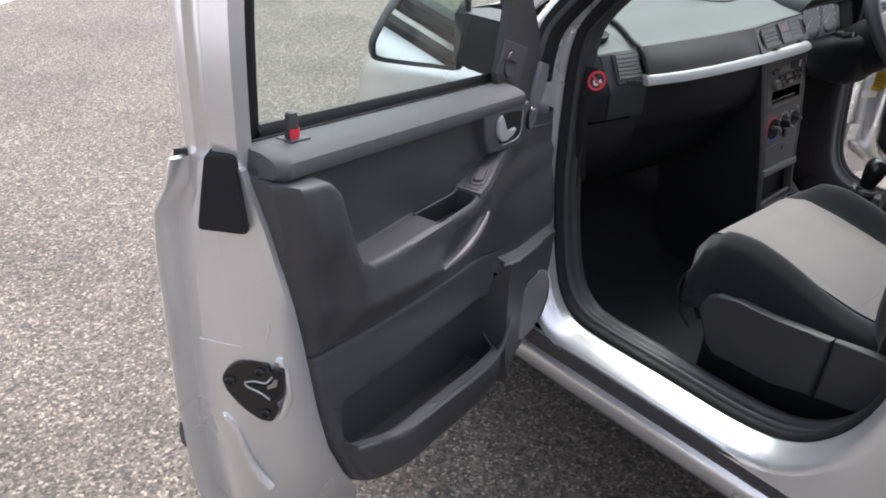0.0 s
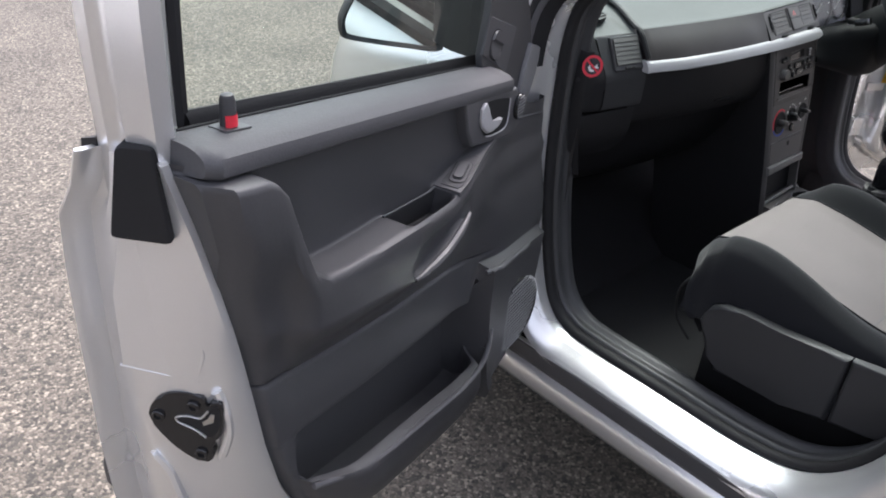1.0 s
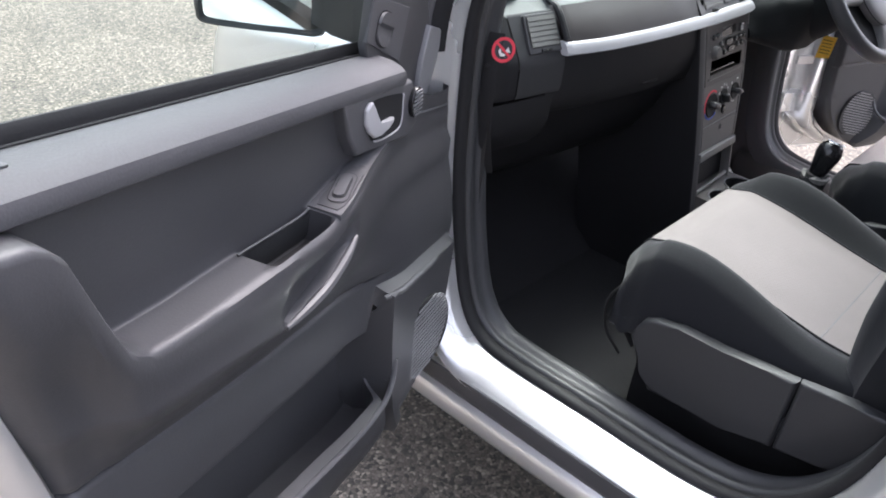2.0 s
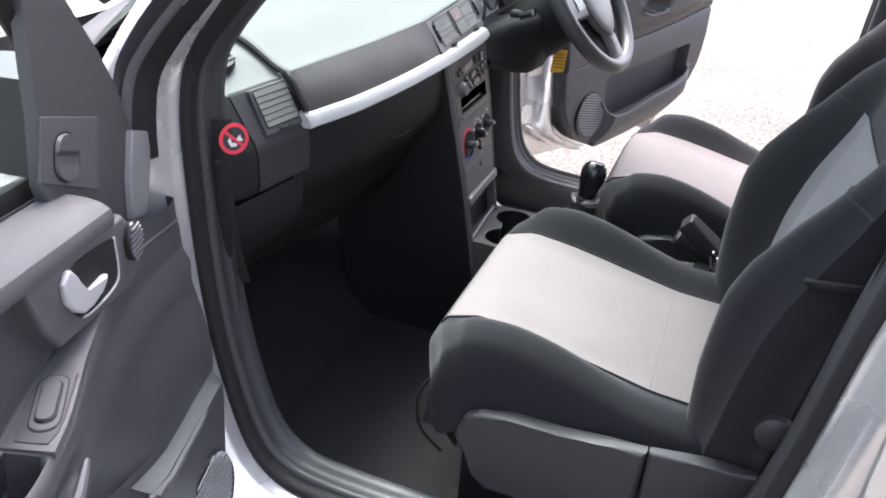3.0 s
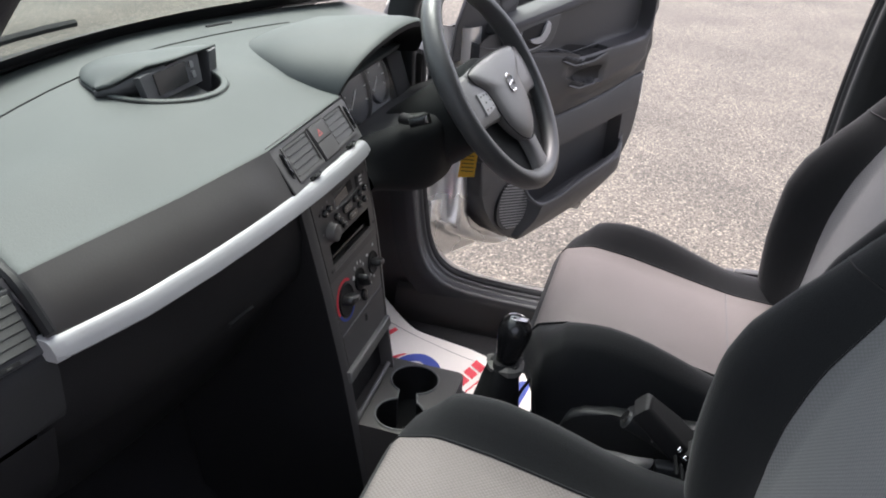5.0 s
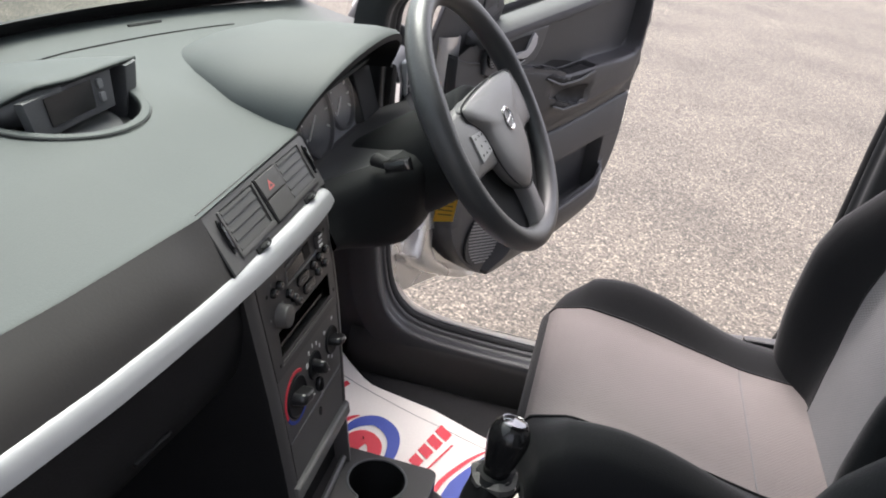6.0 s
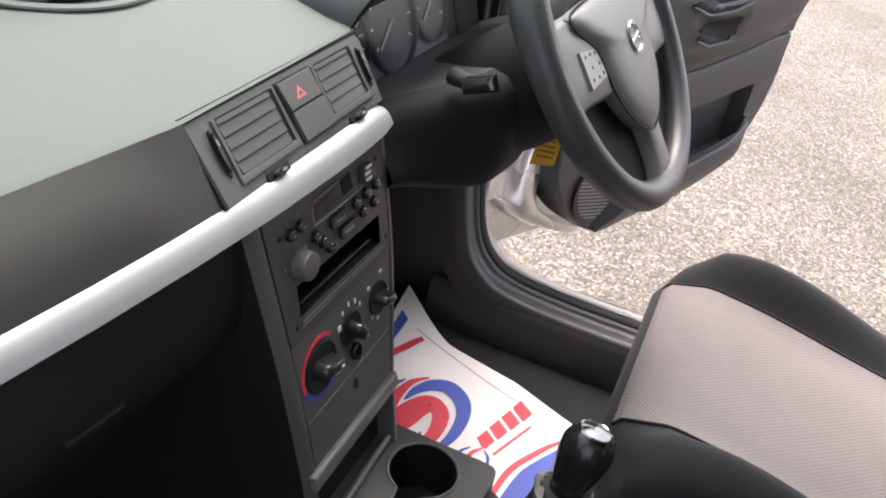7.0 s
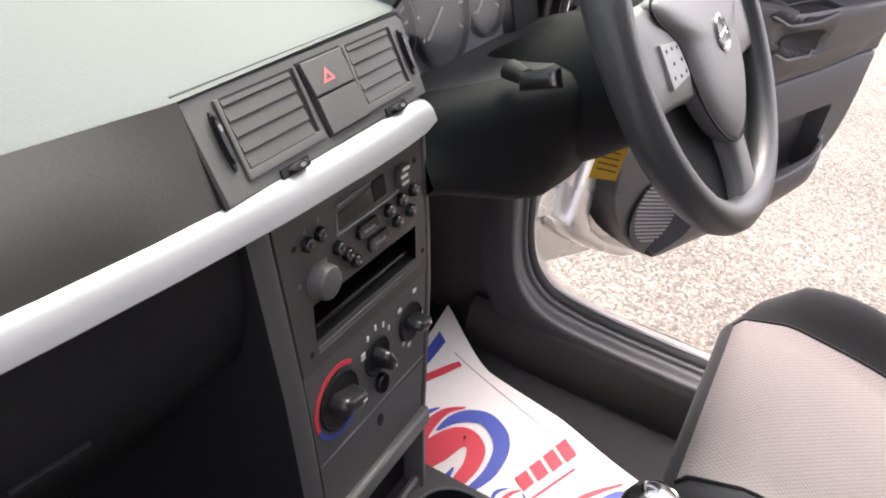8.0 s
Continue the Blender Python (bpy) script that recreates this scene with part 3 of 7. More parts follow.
            return out
        part("shut_plate", K(rounded([(-0.012, 1.089), (0.022, 1.090), (0.031, 0.993), (-0.028, 0.995)], 0.006), -0.02, 0.020, 0.003), BLACK, door, "black plastic cover on the shut face")
        part("upper_pressing", K([(-0.046, 0.8285), (0.036, 0.8165), (0.046, 0.850), (0.044, 0.93), (0.036, 0.990), (-0.030, 0.991), (-0.042, 0.92)], -0.02, 0.0030, 0.0028), PAINT, shell, "raised upper pressing of the shut face")
        part("pressing_edge", tube([tf_ @ V(x, z, 0.0006 * tn_) for x, z in ((-0.047, 0.828), (0.0, 0.8205), (0.037, 0.8155))], 0.0020, 6), PAINT, shell)
        part("pressing_rib", tube(spline([tf_ @ V(x, z, -0.0056 * tn_) for x, z in ((-0.028, 0.700), (-0.012, 0.672), (-0.004, 0.640), (0.010, 0.600), (0.030, 0.570))], 4), [0.004] + [0.0068] * 16, 8), PAINT, shell, "pressed rib below the latch")
        part("pressing_rib", tube(spline([tf_ @ V(x, z, -0.0048 * tn_) for x, z in ((0.050, 0.700), (0.062, 0.740), (0.060, 0.775), (0.052, 0.800))], 4), [0.003] + [0.0060] * 12, 8), PAINT, shell, "bright pressed edge beside the latch")
        lat = [(-0.023, 0.766), (-0.012, 0.788), (0.004, 0.799), (0.024, 0.802), (0.040, 0.797), (0.043, 0.784), (0.048, 0.790), (0.060, 0.790), (0.060, 0.758), (0.054, 0.740), (0.046, 0.733), (0.047, 0.715), (0.041, 0.703), (0.028, 0.704), (0.006, 0.720), (-0.013, 0.744)]
        latch = part("latch", K([(p.x, p.y) for p in spline([(x, z, 0) for x, z in lat], 3, True)], -0.02, 0.0055, 0.003), GLOSSB, door, "black steel door latch")
        part("latch_slot", K([(p.x, p.y) for p in spline([(x, z, 0) for x, z in ((0.008, 0.768), (0.022, 0.771), (0.038, 0.770), (0.046, 0.782), (0.056, 0.786), (0.056, 0.758), (0.046, 0.742), (0.036, 0.750), (0.022, 0.758), (0.010, 0.762))], 3, True)], 0.0, 0.0062, 0.0), BLACK, latch, smooth=0)
        part("latch_claw", tube(spline([tf_ @ V(x, z, 0.0064 * tn_) for x, z in ((0.040, 0.742), (0.028, 0.752), (0.012, 0.760), (0.009, 0.767), (0.022, 0.7705), (0.036, 0.769), (0.045, 0.780))], 4), 0.0014, 6), STEEL, latch, "bright worn edge of the latch mouth")
        part("latch_claw", K([(0.038, 0.758), (0.050, 0.764), (0.052, 0.776), (0.047, 0.776), (0.044, 0.768), (0.037, 0.764)], 0.004, 0.0068, 0.001), STEEL, latch, "steel latch claw")
        for x, z in ((0.029, 0.785), (-0.011, 0.767), (0.033, 0.717)):
            part("bolt", lathe([(0.0072, 0.0), (0.0072, 0.003), (0.0060, 0.0042), (0.0040, 0.0042), (0.0036, 0.0018), (0.001, 0.0018)], tf_ @ Matrix.Translation((x, z, 0.0050 * tn_)) @ Matrix.Diagonal((1, 1, tn_, 1)), 14), GLOSSB, latch)
    # window frame
    fr = [W(0.632, -0.066, 0.90), W(0.646, -0.055, 1.03), W(0.668, -0.032, 1.25), W(0.655, -0.02, 1.42), W(0.60, 0.0, 1.535), W(0.40, 0.03, 1.50), W(0.12, 0.01, 1.30), W(0.03, -0.01, 1.21)]
    path = spline(fr, 6)
    rows = []
    for i, p in enumerate(path):
        d = (path[min(i + 1, len(path) - 1)] - path[max(i - 1, 0)]).normalized()
        s = d.cross(N).normalized()
        s = s if s.dot(p - W(0.33, 0, 1.2)) > 0 else -s
        w = lerp(i, [0, 6, 12, 24, len(path) - 1], [0.024, 0.036, 0.038, 0.036, 0.028])
        sec = [(-w, -0.022), (-w * 0.95, -0.032), (w * 0.2, -0.040), (w * 0.9, -0.046), (w * 1.15, -0.034), (w * 1.2, -0.018), (w * 1.0, -0.011), (w * 1.0, -0.001), (w * 1.2, 0.006), (w * 1.0, 0.036), (w * 0.55, 0.042), (-w * 0.1, 0.020), (-w * 0.75, -0.004)]
        rows.append([p + s * a + N * b for a, b in sec])
    part("window_frame", sheet(rows, loop=True, cap=True), PAINT, door, "silver painted window frame", 50)
    inner = [W(0.630, -0.045, 1.085), W(0.630, -0.040, 1.25), W(0.618, -0.03, 1.41), W(0.575, -0.012, 1.50), W(0.40, 0.012, 1.465), W(0.14, 0.0, 1.28), W(-0.02, -0.03, 1.12), W(-0.055, -0.038, 1.03)]
    part("window_channel", tube(spline(inner, 6), 0.009, 8), BLACK, door, "black window channel")
    part("window_glass", sheet([[W(u, -0.045 + 0.03 * step(1.05, 1.5, z), z) for u in (a, (a + 0.635) / 2, 0.635)] for z, a in ((1.0, -0.06), (1.12, -0.03), (1.28, 0.12), (1.40, 0.26), (1.47, 0.40))]), GLASS, door, "green tinted window glass")
    us = [-0.09 + 0.02 * i for i in range(38)]
    part("belt_seal", sheet([[W(u, n, belt(u) + dz) for n, dz in ((-0.048, 0.0), (-0.046, 0.019), (-0.038, 0.021), (-0.032, 0.013), (-0.030, -0.01))] for u in us if u < 0.64]), BLACK, door, "black window seal")
    # padded belt rail on top of the trim
    rows = []
    u0 = 0.004 if near else -0.06
    for u in [u0, u0 + 0.005, *[u0 + 0.015 + (0.640 - u0) * i / 32 for i in range(33)], 0.666, 0.674, 0.678]:
        k = 1.0 - 0.14 * step(0.668, 0.678, u) - 0.4 * (1 - step(u0, u0 + 0.014, u))
        zb = belt(u)
        rows.append([W(u, -0.034 + (n + 0.034) * k, zb - 0.006 + (dz + 0.006) * k) for n, dz in ((-0.034, 0.004), (-0.022, 0.011), (-0.002, 0.012), (0.018, 0.010), (0.031, 0.006), (0.0395, 0.000), (0.0425, -0.009), (0.0405, -0.018), (0.034, -0.0225), (0.018, -0.024), (-0.03, -0.024))])
    part("belt_rail", sheet(rows, loop=True, cap=True), RAIL, door, "soft grey grained rail along the window", 35)
    part("rail_seam", tube([W(u, -0.018, belt(u) + 0.0122) for u in (0.01, 0.2, 0.45, 0.66)], 0.0015, 6), BLACK, door)

    # moulded trim panel: rows follow its own feature lines from the bottom edge to the belt rail
    def groove(u):
        return lerp(u, [-0.2, 0.0, 0.19, 0.32, 0.46, 0.585, 0.66], [0.675, 0.694, 0.709, 0.724, 0.747, 0.773, 0.779])

    def shelf(u):
        return lerp(u, [-0.2, -0.05, 0.0, 0.056, 0.133, 0.185, 0.25, 0.37, 0.48, 0.54, 0.567, 0.584, 0.600, 0.612, 0.630, 0.70], [0.870 if near else 0.94, 0.900 if near else 0.925, 0.908, 0.899, 0.898, 0.890, 0.878, 0.890, 0.897, 0.904, 0.922, 0.955, 1.00, 1.040, 1.052, 1.062])

    def ridge(u):
        return lerp(u, [-0.2, -0.05, 0.0, 0.056, 0.133, 0.20, 0.35, 0.50, 0.58, 0.63, 0.70], [0.0, 0.001, 0.004, 0.012, 0.028, 0.042, 0.050, 0.047, 0.042, 0.038, 0.032])

    def bin_top(u):
        return lerp(u, [-0.2, -0.07, 0.078, 0.092, 0.17, 0.38, 0.545, 0.70], [0.648, 0.662, 0.676, 0.604, 0.606, 0.632, 0.660, 0.668])

    def lip(u):
        return lerp(u, [-0.2, 0.055, 0.072, 0.10, 0.14, 0.20, 0.30, 0.45, 0.55, 0.60, 0.7], [0.56, 0.545, 0.512, 0.492, 0.490, 0.497, 0.520, 0.551, 0.575, 0.590, 0.60])

    def foot(u):
        """The lower edge of the trim."""
        return lerp(u, [-0.2, 0.0, 0.17, 0.31, 0.43, 0.5], [0.385, 0.348, 0.343, 0.358, 0.384, 0.402]) if near else lerp(u, [-0.2, 0.0, 0.1, 0.213, 0.413, 0.46], [0.40, 0.386, 0.374, 0.377, 0.401, 0.415])

    def leaf(u):
        return lerp(u, [-0.2, 0.10, 0.19, 0.275, 0.345, 0.45, 0.70], [0.785, 0.818, 0.830, 0.805, 0.800, 0.828, 0.87])

    def swell(u, k):
        """The armrest's front: k 0 at the groove, 1 at its crest."""
        front_sw = 0.030 * (1 - step(0.0, 0.16, u)) * (1 - step(0.0, 0.9, k))
        return 0.026 + ridge(u) * step(0.0, 0.55, k) * (1 - 0.2 * step(0.75, 0.0, k)) + front_sw

    def column(u):
        """(n, z) pairs up the door at u."""
        ub = u if near else u - 0.030 * (1 - step(0.14, 0.36, u))
        g, sh, bt_, lp, lf_ = groove(u), shelf(u), bin_top(ub), lip(ub), leaf(u)
        inbin = step(0.080, 0.098, ub) * (1 - step(0.545, 0.556, u))
        pad = step(-0.20, -0.15, u) * (1 - step(0.078, 0.088, ub))
        bulge = 0.054 * step(0.078, 0.12, ub) * (1 - step(0.48, 0.60, u))
        base = 0.026 + (0.048 if near else 0.023) * pad
        out = []
        for k in (0.0, 0.03, 0.10, 0.25, 0.45, 0.65, 0.82, 0.93):
            z = foot(u) + (lp - 0.006 - foot(u)) * k
            out.append((base * (0.6 + 0.4 * step(0.0, 0.15, k)) + bulge * (0.45 + 0.55 * step(0.0, 0.8, k)), z))
        out += [(base + bulge, lp - 0.004), (base + bulge * 0.97 - 0.002 * inbin, lp + 0.001), (base + bulge * (1 - inbin) * 0.5 - 0.006 * inbin + bulge * 0.75 * inbin, lp + 0.003)]
        deep = base - 0.040 * inbin
        wall = base + bulge * (0.5 * (1 - inbin) + 0.72 * inbin)
        out += [(wall - 0.008 * inbin, lp + 0.003 - 0.012 * inbin), (wall - 0.014 * inbin, lp + 0.004 - 0.060 * inbin), (deep * 0.5 + wall * 0.5 - 0.01 * inbin, lp + 0.005 - 0.074 * inbin), (deep + bulge * 0.15 * (1 - inbin) + 0.006 * inbin, lp + 0.006 - 0.070 * inbin), (deep, lp + 0.007 - 0.058 * inbin)]
        for k in (0.25, 0.5, 0.75):
            out.append((deep, lp + 0.008 + (bt_ - 0.020 - lp) * k))
        out += [(deep, bt_ - 0.012), (deep + 0.020 * inbin, bt_ - 0.005), (base - 0.006 * inbin, bt_ - 0.001), (base - 0.001, bt_ + 0.002)]
        top0 = swell(u, 0.0)
        out += [(top0 + (base - top0) * 0.35 * pad, bt_ + 0.006), (top0, bt_ + 0.010)]
        lo_n = top0
        gk = step(0.04, 0.10, u)
        out += [(lo_n + (top0 - lo_n) * 0.6, g - 0.010), (top0 - 0.0035 * gk, g - 0.0040), (top0 - 0.010 * gk, g - 0.0022), (top0 - 0.010 * gk, g + 0.0008), (top0 - 0.0015 * gk, g + 0.0022), (top0 + 0.001 * gk, g + 0.006)]
        hol = max(0.0, math.sin(math.pi * min(max((u - 0.188) / 0.16, 0), 1))) ** 0.5 if 0.188 < u < 0.348 else 0.0
        for k in (0.15, 0.35, 0.6, 0.85):
            z = g + 0.004 + (lf_ - 0.004 - g - 0.004) * k
            out.append((swell(u, (z - g) / (sh - g)), z))
        ka = (lf_ - g) / (sh - g)
        nf = swell(u, ka)
        span = (sh - 0.012 - lf_)
        out += [(nf, lf_), (nf - 0.018 * hol, lf_ + 0.004), (nf - 0.020 * hol, lf_ + span * 0.40), (swell(u, ka + 0.5 * (1 - ka)) - 0.014 * hol, lf_ + span * 0.62), (swell(u, ka + 0.8 * (1 - ka)), lf_ + span * 0.82)]
        r = swell(u, 1.0)
        cupd = 0.036 * step(0.234, 0.242, u) * (1 - step(0.352, 0.366, u))
        inner = 0.020 + 0.004 * (1 - step(0.0, 0.1, u))
        inner = min(inner, r)
        w = r - inner
        out += [(r, sh - 0.008), (r - 0.0015, sh - 0.002), (r - 0.12 * w, sh + 0.001), (r - 0.22 * w, sh + 0.0015 - cupd * 0.3), (r - 0.27 * w, sh + 0.002 - cupd), (inner + 0.08 * w, sh + 0.003 - cupd), (inner + 0.03 * w, sh + 0.004 - cupd * 0.15), (inner, sh + 0.007)]
        zt = lerp(u, [-0.2, -0.165, -0.112, -0.078, -0.045, 0.0, 0.7], [0.903, 0.905, 0.912, 0.926, 0.931, 0.975, 1.0751]) if near else belt(u) - 0.013
        for k in (0.12, 0.3, 0.5, 0.75, 1.0):
            out.append((inner, sh + 0.007 + (zt - sh - 0.007) * k))
        return out

    cols = [-0.08, -0.05, -0.02, 0.01, 0.035, 0.055, 0.070, 0.078, 0.083, 0.088, 0.093, 0.099, 0.107, 0.118, 0.132, 0.15, 0.17, 0.188, 0.196, 0.205, 0.214, 0.22, 0.226, 0.234, 0.238, 0.242, 0.26, 0.28, 0.30, 0.32, 0.338, 0.345, 0.352, 0.359, 0.366, 0.38, 0.40, 0.43, 0.46, 0.485, 0.505, 0.52, 0.532, 0.540, 0.545, 0.551, 0.556]
    lead = [0.0, 0.04, 0.12, 0.25, 0.4, 0.55, 0.7, 0.85]
    grid = []
    for k in lead:
        base_u = -0.2 + (-0.08 + 0.2) * k
        grid.append(("f", k, column(min(base_u, -0.081))))
    for u in cols:
        grid.append(("m", u, column(u)))
    for k in (0.08, 0.16, 0.24, 0.32, 0.40, 0.48, 0.56, 0.64, 0.72, 0.80, 0.88, 0.94, 0.98, 1.0):
        grid.append(("r", k, column(0.556 + (0.69 - 0.556) * k)))
    rows = []
    for kind, k, cl in grid:
        row = []
        for n, z in cl:
            rz, fz = rear(z), front(z)
            if kind == "f":
                u = fz + (max(-0.08, fz + 0.008) - fz) * k
            elif kind == "m":
                u = k if rz > 0.60 else -0.08 + (k + 0.08) * (min(0.556, rz - 0.03) + 0.08) / 0.636 if rz < 0.586 else k
                u = max(u, fz + 0.01) if z < 0.5 or not near else u
            else:
                a_ = min(0.556, rz - 0.03)
                u = a_ + (rz - a_) * k
            e = min(rz - u, u - fz, (z - foot(u)) * 1.5)
            row.append(W(u, n - (0.030 if near else 0.018) * (1 - step(0.0, 0.022 if near else 0.014, e)) ** 2, z))
        rows.append(row)
    first = [W(front(z) - 0.001, -0.035, z) for n, z in grid[0][2]]
    last = [W(rear(z) + 0.001, -0.01, z) for n, z in grid[-1][2]]
    part("trim_panel", sheet([first, *rows, last]), PLASTIC, door, "dark grey moulded door trim panel", 45)

    def relief(u, z):
        cl = column(u)
        return lerp(z, [c[1] for c in cl], [c[0] for c in cl])
    # lighter tube painted in as the highlight along the groove's lower edge
    part("groove_highlight", tube([W(u, relief(u, groove(u)) + 0.0045, groove(u) - 0.004) for u in [0.10 + 0.02 * i for i in range(26)] if u < 0.625], 0.0018, 6), RAIL, door)

    def Fn(u, n, z, tilt=0.0):
        """A frame on the trim: across towards the hinge, up, and out into the car."""
        m = frame_of(W(u, n, z), -U, V(0, 0, 1) + N * tilt)
        return m if m.to_3x3().col[2].dot(N) > 0 else m @ Matrix.Diagonal((1, 1, -1, 1))

    def top_poly(pts, z0, z1, bev):
        """A flat piece lying on the armrest, outlined in u and n, following its slope."""
        bm = bmesh.new()
        hi = [bm.verts.new(W(u, n, shelf(u) + z1)) for u, n in pts]
        lo = [bm.verts.new(W(u, n, shelf(u) + z0)) for u, n in pts]
        bm.faces.new(hi)
        bm.faces.new(lo[::-1])
        for i in range(len(pts)):
            j = (i + 1) % len(pts)
            bm.faces.new((lo[i], lo[j], hi[j], hi[i]))
        return bm
    part("cup_floor", top_poly([(u, 0.029) for u in np.linspace(0.243, 0.352, 8)] + [(u, 0.026 + ridge(u) * 0.70) for u in np.linspace(0.352, 0.243, 8)], -0.0335, -0.0325, 0), BLACK, door, "dark rubber floor of the pull cup", smooth=0)
    part("cup_lining", sheet([[W(u, 0.0285 + 0.004 * (1 - k), shelf(u) - 0.032 * k + 0.004) for u in np.linspace(0.240, 0.362, 10)] for k in (0.0, 0.3, 1.0)]), SEATPLASTIC, door, "dark lining of the pull cup")
    part("cup_edge", tube([W(u, 0.0285, shelf(u) + 0.0055) for u in np.linspace(0.236, 0.372, 8)], 0.0016, 6), PLASTIC2, door, "light rim of the pull cup")
    us_ = np.linspace(0.0, 0.232, 18)
    bez = part("switch_bezel", top_poly([(u, 0.024) for u in us_] + [(u, 0.026 + ridge(u) - 0.001) for u in us_[::-1]], -0.006, 0.0055, 0), PLASTIC2, door, "charcoal window switch bezel", smooth=20)
    us_ = np.linspace(0.142, 0.226, 9)
    part("switch_plate", top_poly([(u, 0.030 + 0.004 * (k in (0, 8))) for k, u in enumerate(us_)] + [(u, 0.021 + ridge(u) - 0.004 * (k in (0, 8))) for k, u in list(enumerate(us_))[::-1]], 0.0, 0.0066, 0), PLASTIC, bez, "raised switch plate", smooth=0)
    ca_, sa_ = math.cos(radians(14)), math.sin(radians(14))

    def oval(l, w, r):
        return [(0.187 + x * ca_ - y * sa_, 0.0445 + x * sa_ + y * ca_) for x, y in rrect(-l, -w, l, w, r)]
    for nm_, l, w, h, m_ in (("switch_surround", 0.0300, 0.0130, 0.0071, BLACK), ("switch_ring", 0.0285, 0.0118, 0.0077, PLASTIC2), ("switch_gap", 0.0225, 0.0088, 0.0081, BLACK), ("window_switch", 0.0205, 0.0070, 0.0108, PLASTIC2)):
        part(nm_, top_poly(oval(l, w, w * 0.85), 0.0, h, 0), m_, bez, smooth=0)
    if near:
        part("grab_strip", tube(spline([W(0.345, relief(0.345, 0.800), 0.799), W(0.31, relief(0.31, 0.800), 0.799), W(0.26, relief(0.26, 0.805), 0.804), W(0.215, relief(0.215, 0.820), 0.820), W(0.185, relief(0.185, 0.832), 0.834)], 6), [0.003 + 0.004 * math.sin(math.pi * i / 24) for i in range(25)], 8), PLASTIC2, door, "grey grab strip under the armrest")
    if not near:
        # armrest hollows: black patches over the trim stand in for their deep shade
        for nm_, lo_, hi_ in (("pull_pocket_shade", ((0.165, 0.878), (0.215, 0.860), (0.290, 0.866), (0.345, 0.883)), ((0.165, 0.882), (0.200, 0.897), (0.235, 0.905), (0.300, 0.896), (0.345, 0.886))),
                              ("door_pocket_shade", ((0.200, 0.810), (0.245, 0.796), (0.300, 0.801), (0.340, 0.808)), ((0.200, 0.813), (0.250, 0.840), (0.300, 0.848), (0.330, 0.850), (0.340, 0.846)))):
            us_ = np.linspace(lo_[0][0], lo_[-1][0], 18)
            lz, hz = [[lerp(u, [p[0] for p in q], [p[1] for p in q]) for u in us_] for q in (lo_, hi_)]
            pp = part(nm_, sheet([[W(u, relief(u, z0 + (z1 - z0) * k) + 0.0015, z0 + (z1 - z0) * k) for u, z0, z1 in zip(us_, lz, hz)] for k in np.linspace(0, 1, 7)]), BLACK, door, "black patch for the shade in an armrest hollow", smooth=60)
            part("rim", tube([W(u, relief(u, z) + 0.0035, z) for u, z in zip(us_, lz)], [0.0015] + [0.0036] * 16 + [0.0015], 8), PLASTIC2, pp, "light rim of the hollow")
    # inner handle in its bezel
    hf = Fn(0.075, 0.026, 0.950)
    hb = part("handle_bezel", prism([(-0.100, 0.044), (0.083, 0.020), (0.110, -0.012), (0.108, -0.048), (0.078, -0.062), (-0.066, -0.034), (-0.086, -0.004)][::-1], hf, -0.012, 0.012, 0.005, 3), PLASTIC2, door, "charcoal handle surround")
    hol_ = [(p.x, p.y) for p in spline([(-0.036, 0.026, 0), (0.046, 0.013, 0), (0.054, 0.0, 0), (0.050, -0.033, 0), (0.015, -0.036, 0), (-0.026, -0.028, 0), (-0.040, -0.008, 0)], 4, True)]
    part("handle_hollow", prism(hol_, hf, 0.008, 0.0128, 0.0), BLACK, hb, smooth=0)
    part("chrome_edge", tube([hf @ V(a, b, 0.0132) for a, b in hol_[5:21]], 0.0013, 6), STRIP, hb, "thin bright edge")
    hp = [(-0.046, 0.032), (-0.040, 0.031), (-0.030, 0.018), (-0.025, 0.000), (-0.019, -0.008), (0.020, -0.010), (0.025, -0.012), (0.022, -0.018), (0.008, -0.022), (-0.012, -0.026), (-0.030, -0.023), (-0.046, -0.011), (-0.056, 0.004), (-0.056, 0.024)]
    part("inner_handle", prism([(a * 0.94 - 0.001, b * 0.94) for a, b in hp], hf, 0.011, 0.0185, 0.003, 3), STRIP, hb, "satin silver inner handle")
    gr = Fn(-0.016, 0.040, 0.937)
    vent = part("small_grille", prism(ellipse(0, 0, 0.017, 0.022, 20), gr, -0.004, 0.0045, 0.002), GLOSSB, door, "small slotted vent grille")
    for i in range(7):
        y = -0.0165 + 0.0055 * i
        w = 0.0145 * math.sqrt(max(0.05, 1 - (y / 0.021) ** 2))
        part("slot", box(gr, -w, y - 0.0011, 0.004, w, y + 0.0011, 0.0062, 0.0), GRILLE, vent, smooth=0)
    # speaker grille with slanting bars
    SPK = (0.044, 0.504)
    sp = Fn(-0.041 if near else SPK[0], 0.074 if near else 0.0485, 0.525 if near else SPK[1]) @ Matrix.Rotation(radians(-9 if near else -3), 4, "Y") @ Matrix.Scale(1.0 if near else 0.96, 4)
    grille = part("speaker_grille", prism(ellipse(0, 0, 0.072, 0.077, 36), sp, -0.004, 0.0045, 0.003), BLACK if near else SEATPLASTIC, door, "round slatted speaker grille")
    for i in range(17):
        y = -0.069 + 0.138 * i / 16
        w = 0.064 * math.sqrt(max(0.02, 1 - (y / 0.0745) ** 2))
        k = 0.22
        part("bar", prism([(-w, y - 0.0019 - k * w), (w, y - 0.0019 + k * w), (w, y + 0.0019 + k * w), (-w, y + 0.0019 - k * w)], sp, 0.003, 0.0060, 0.0), BARGREY, grille, smooth=0)
    pe_, bs_ = (0.0, 0.0) if near else (-0.025, 0.030)
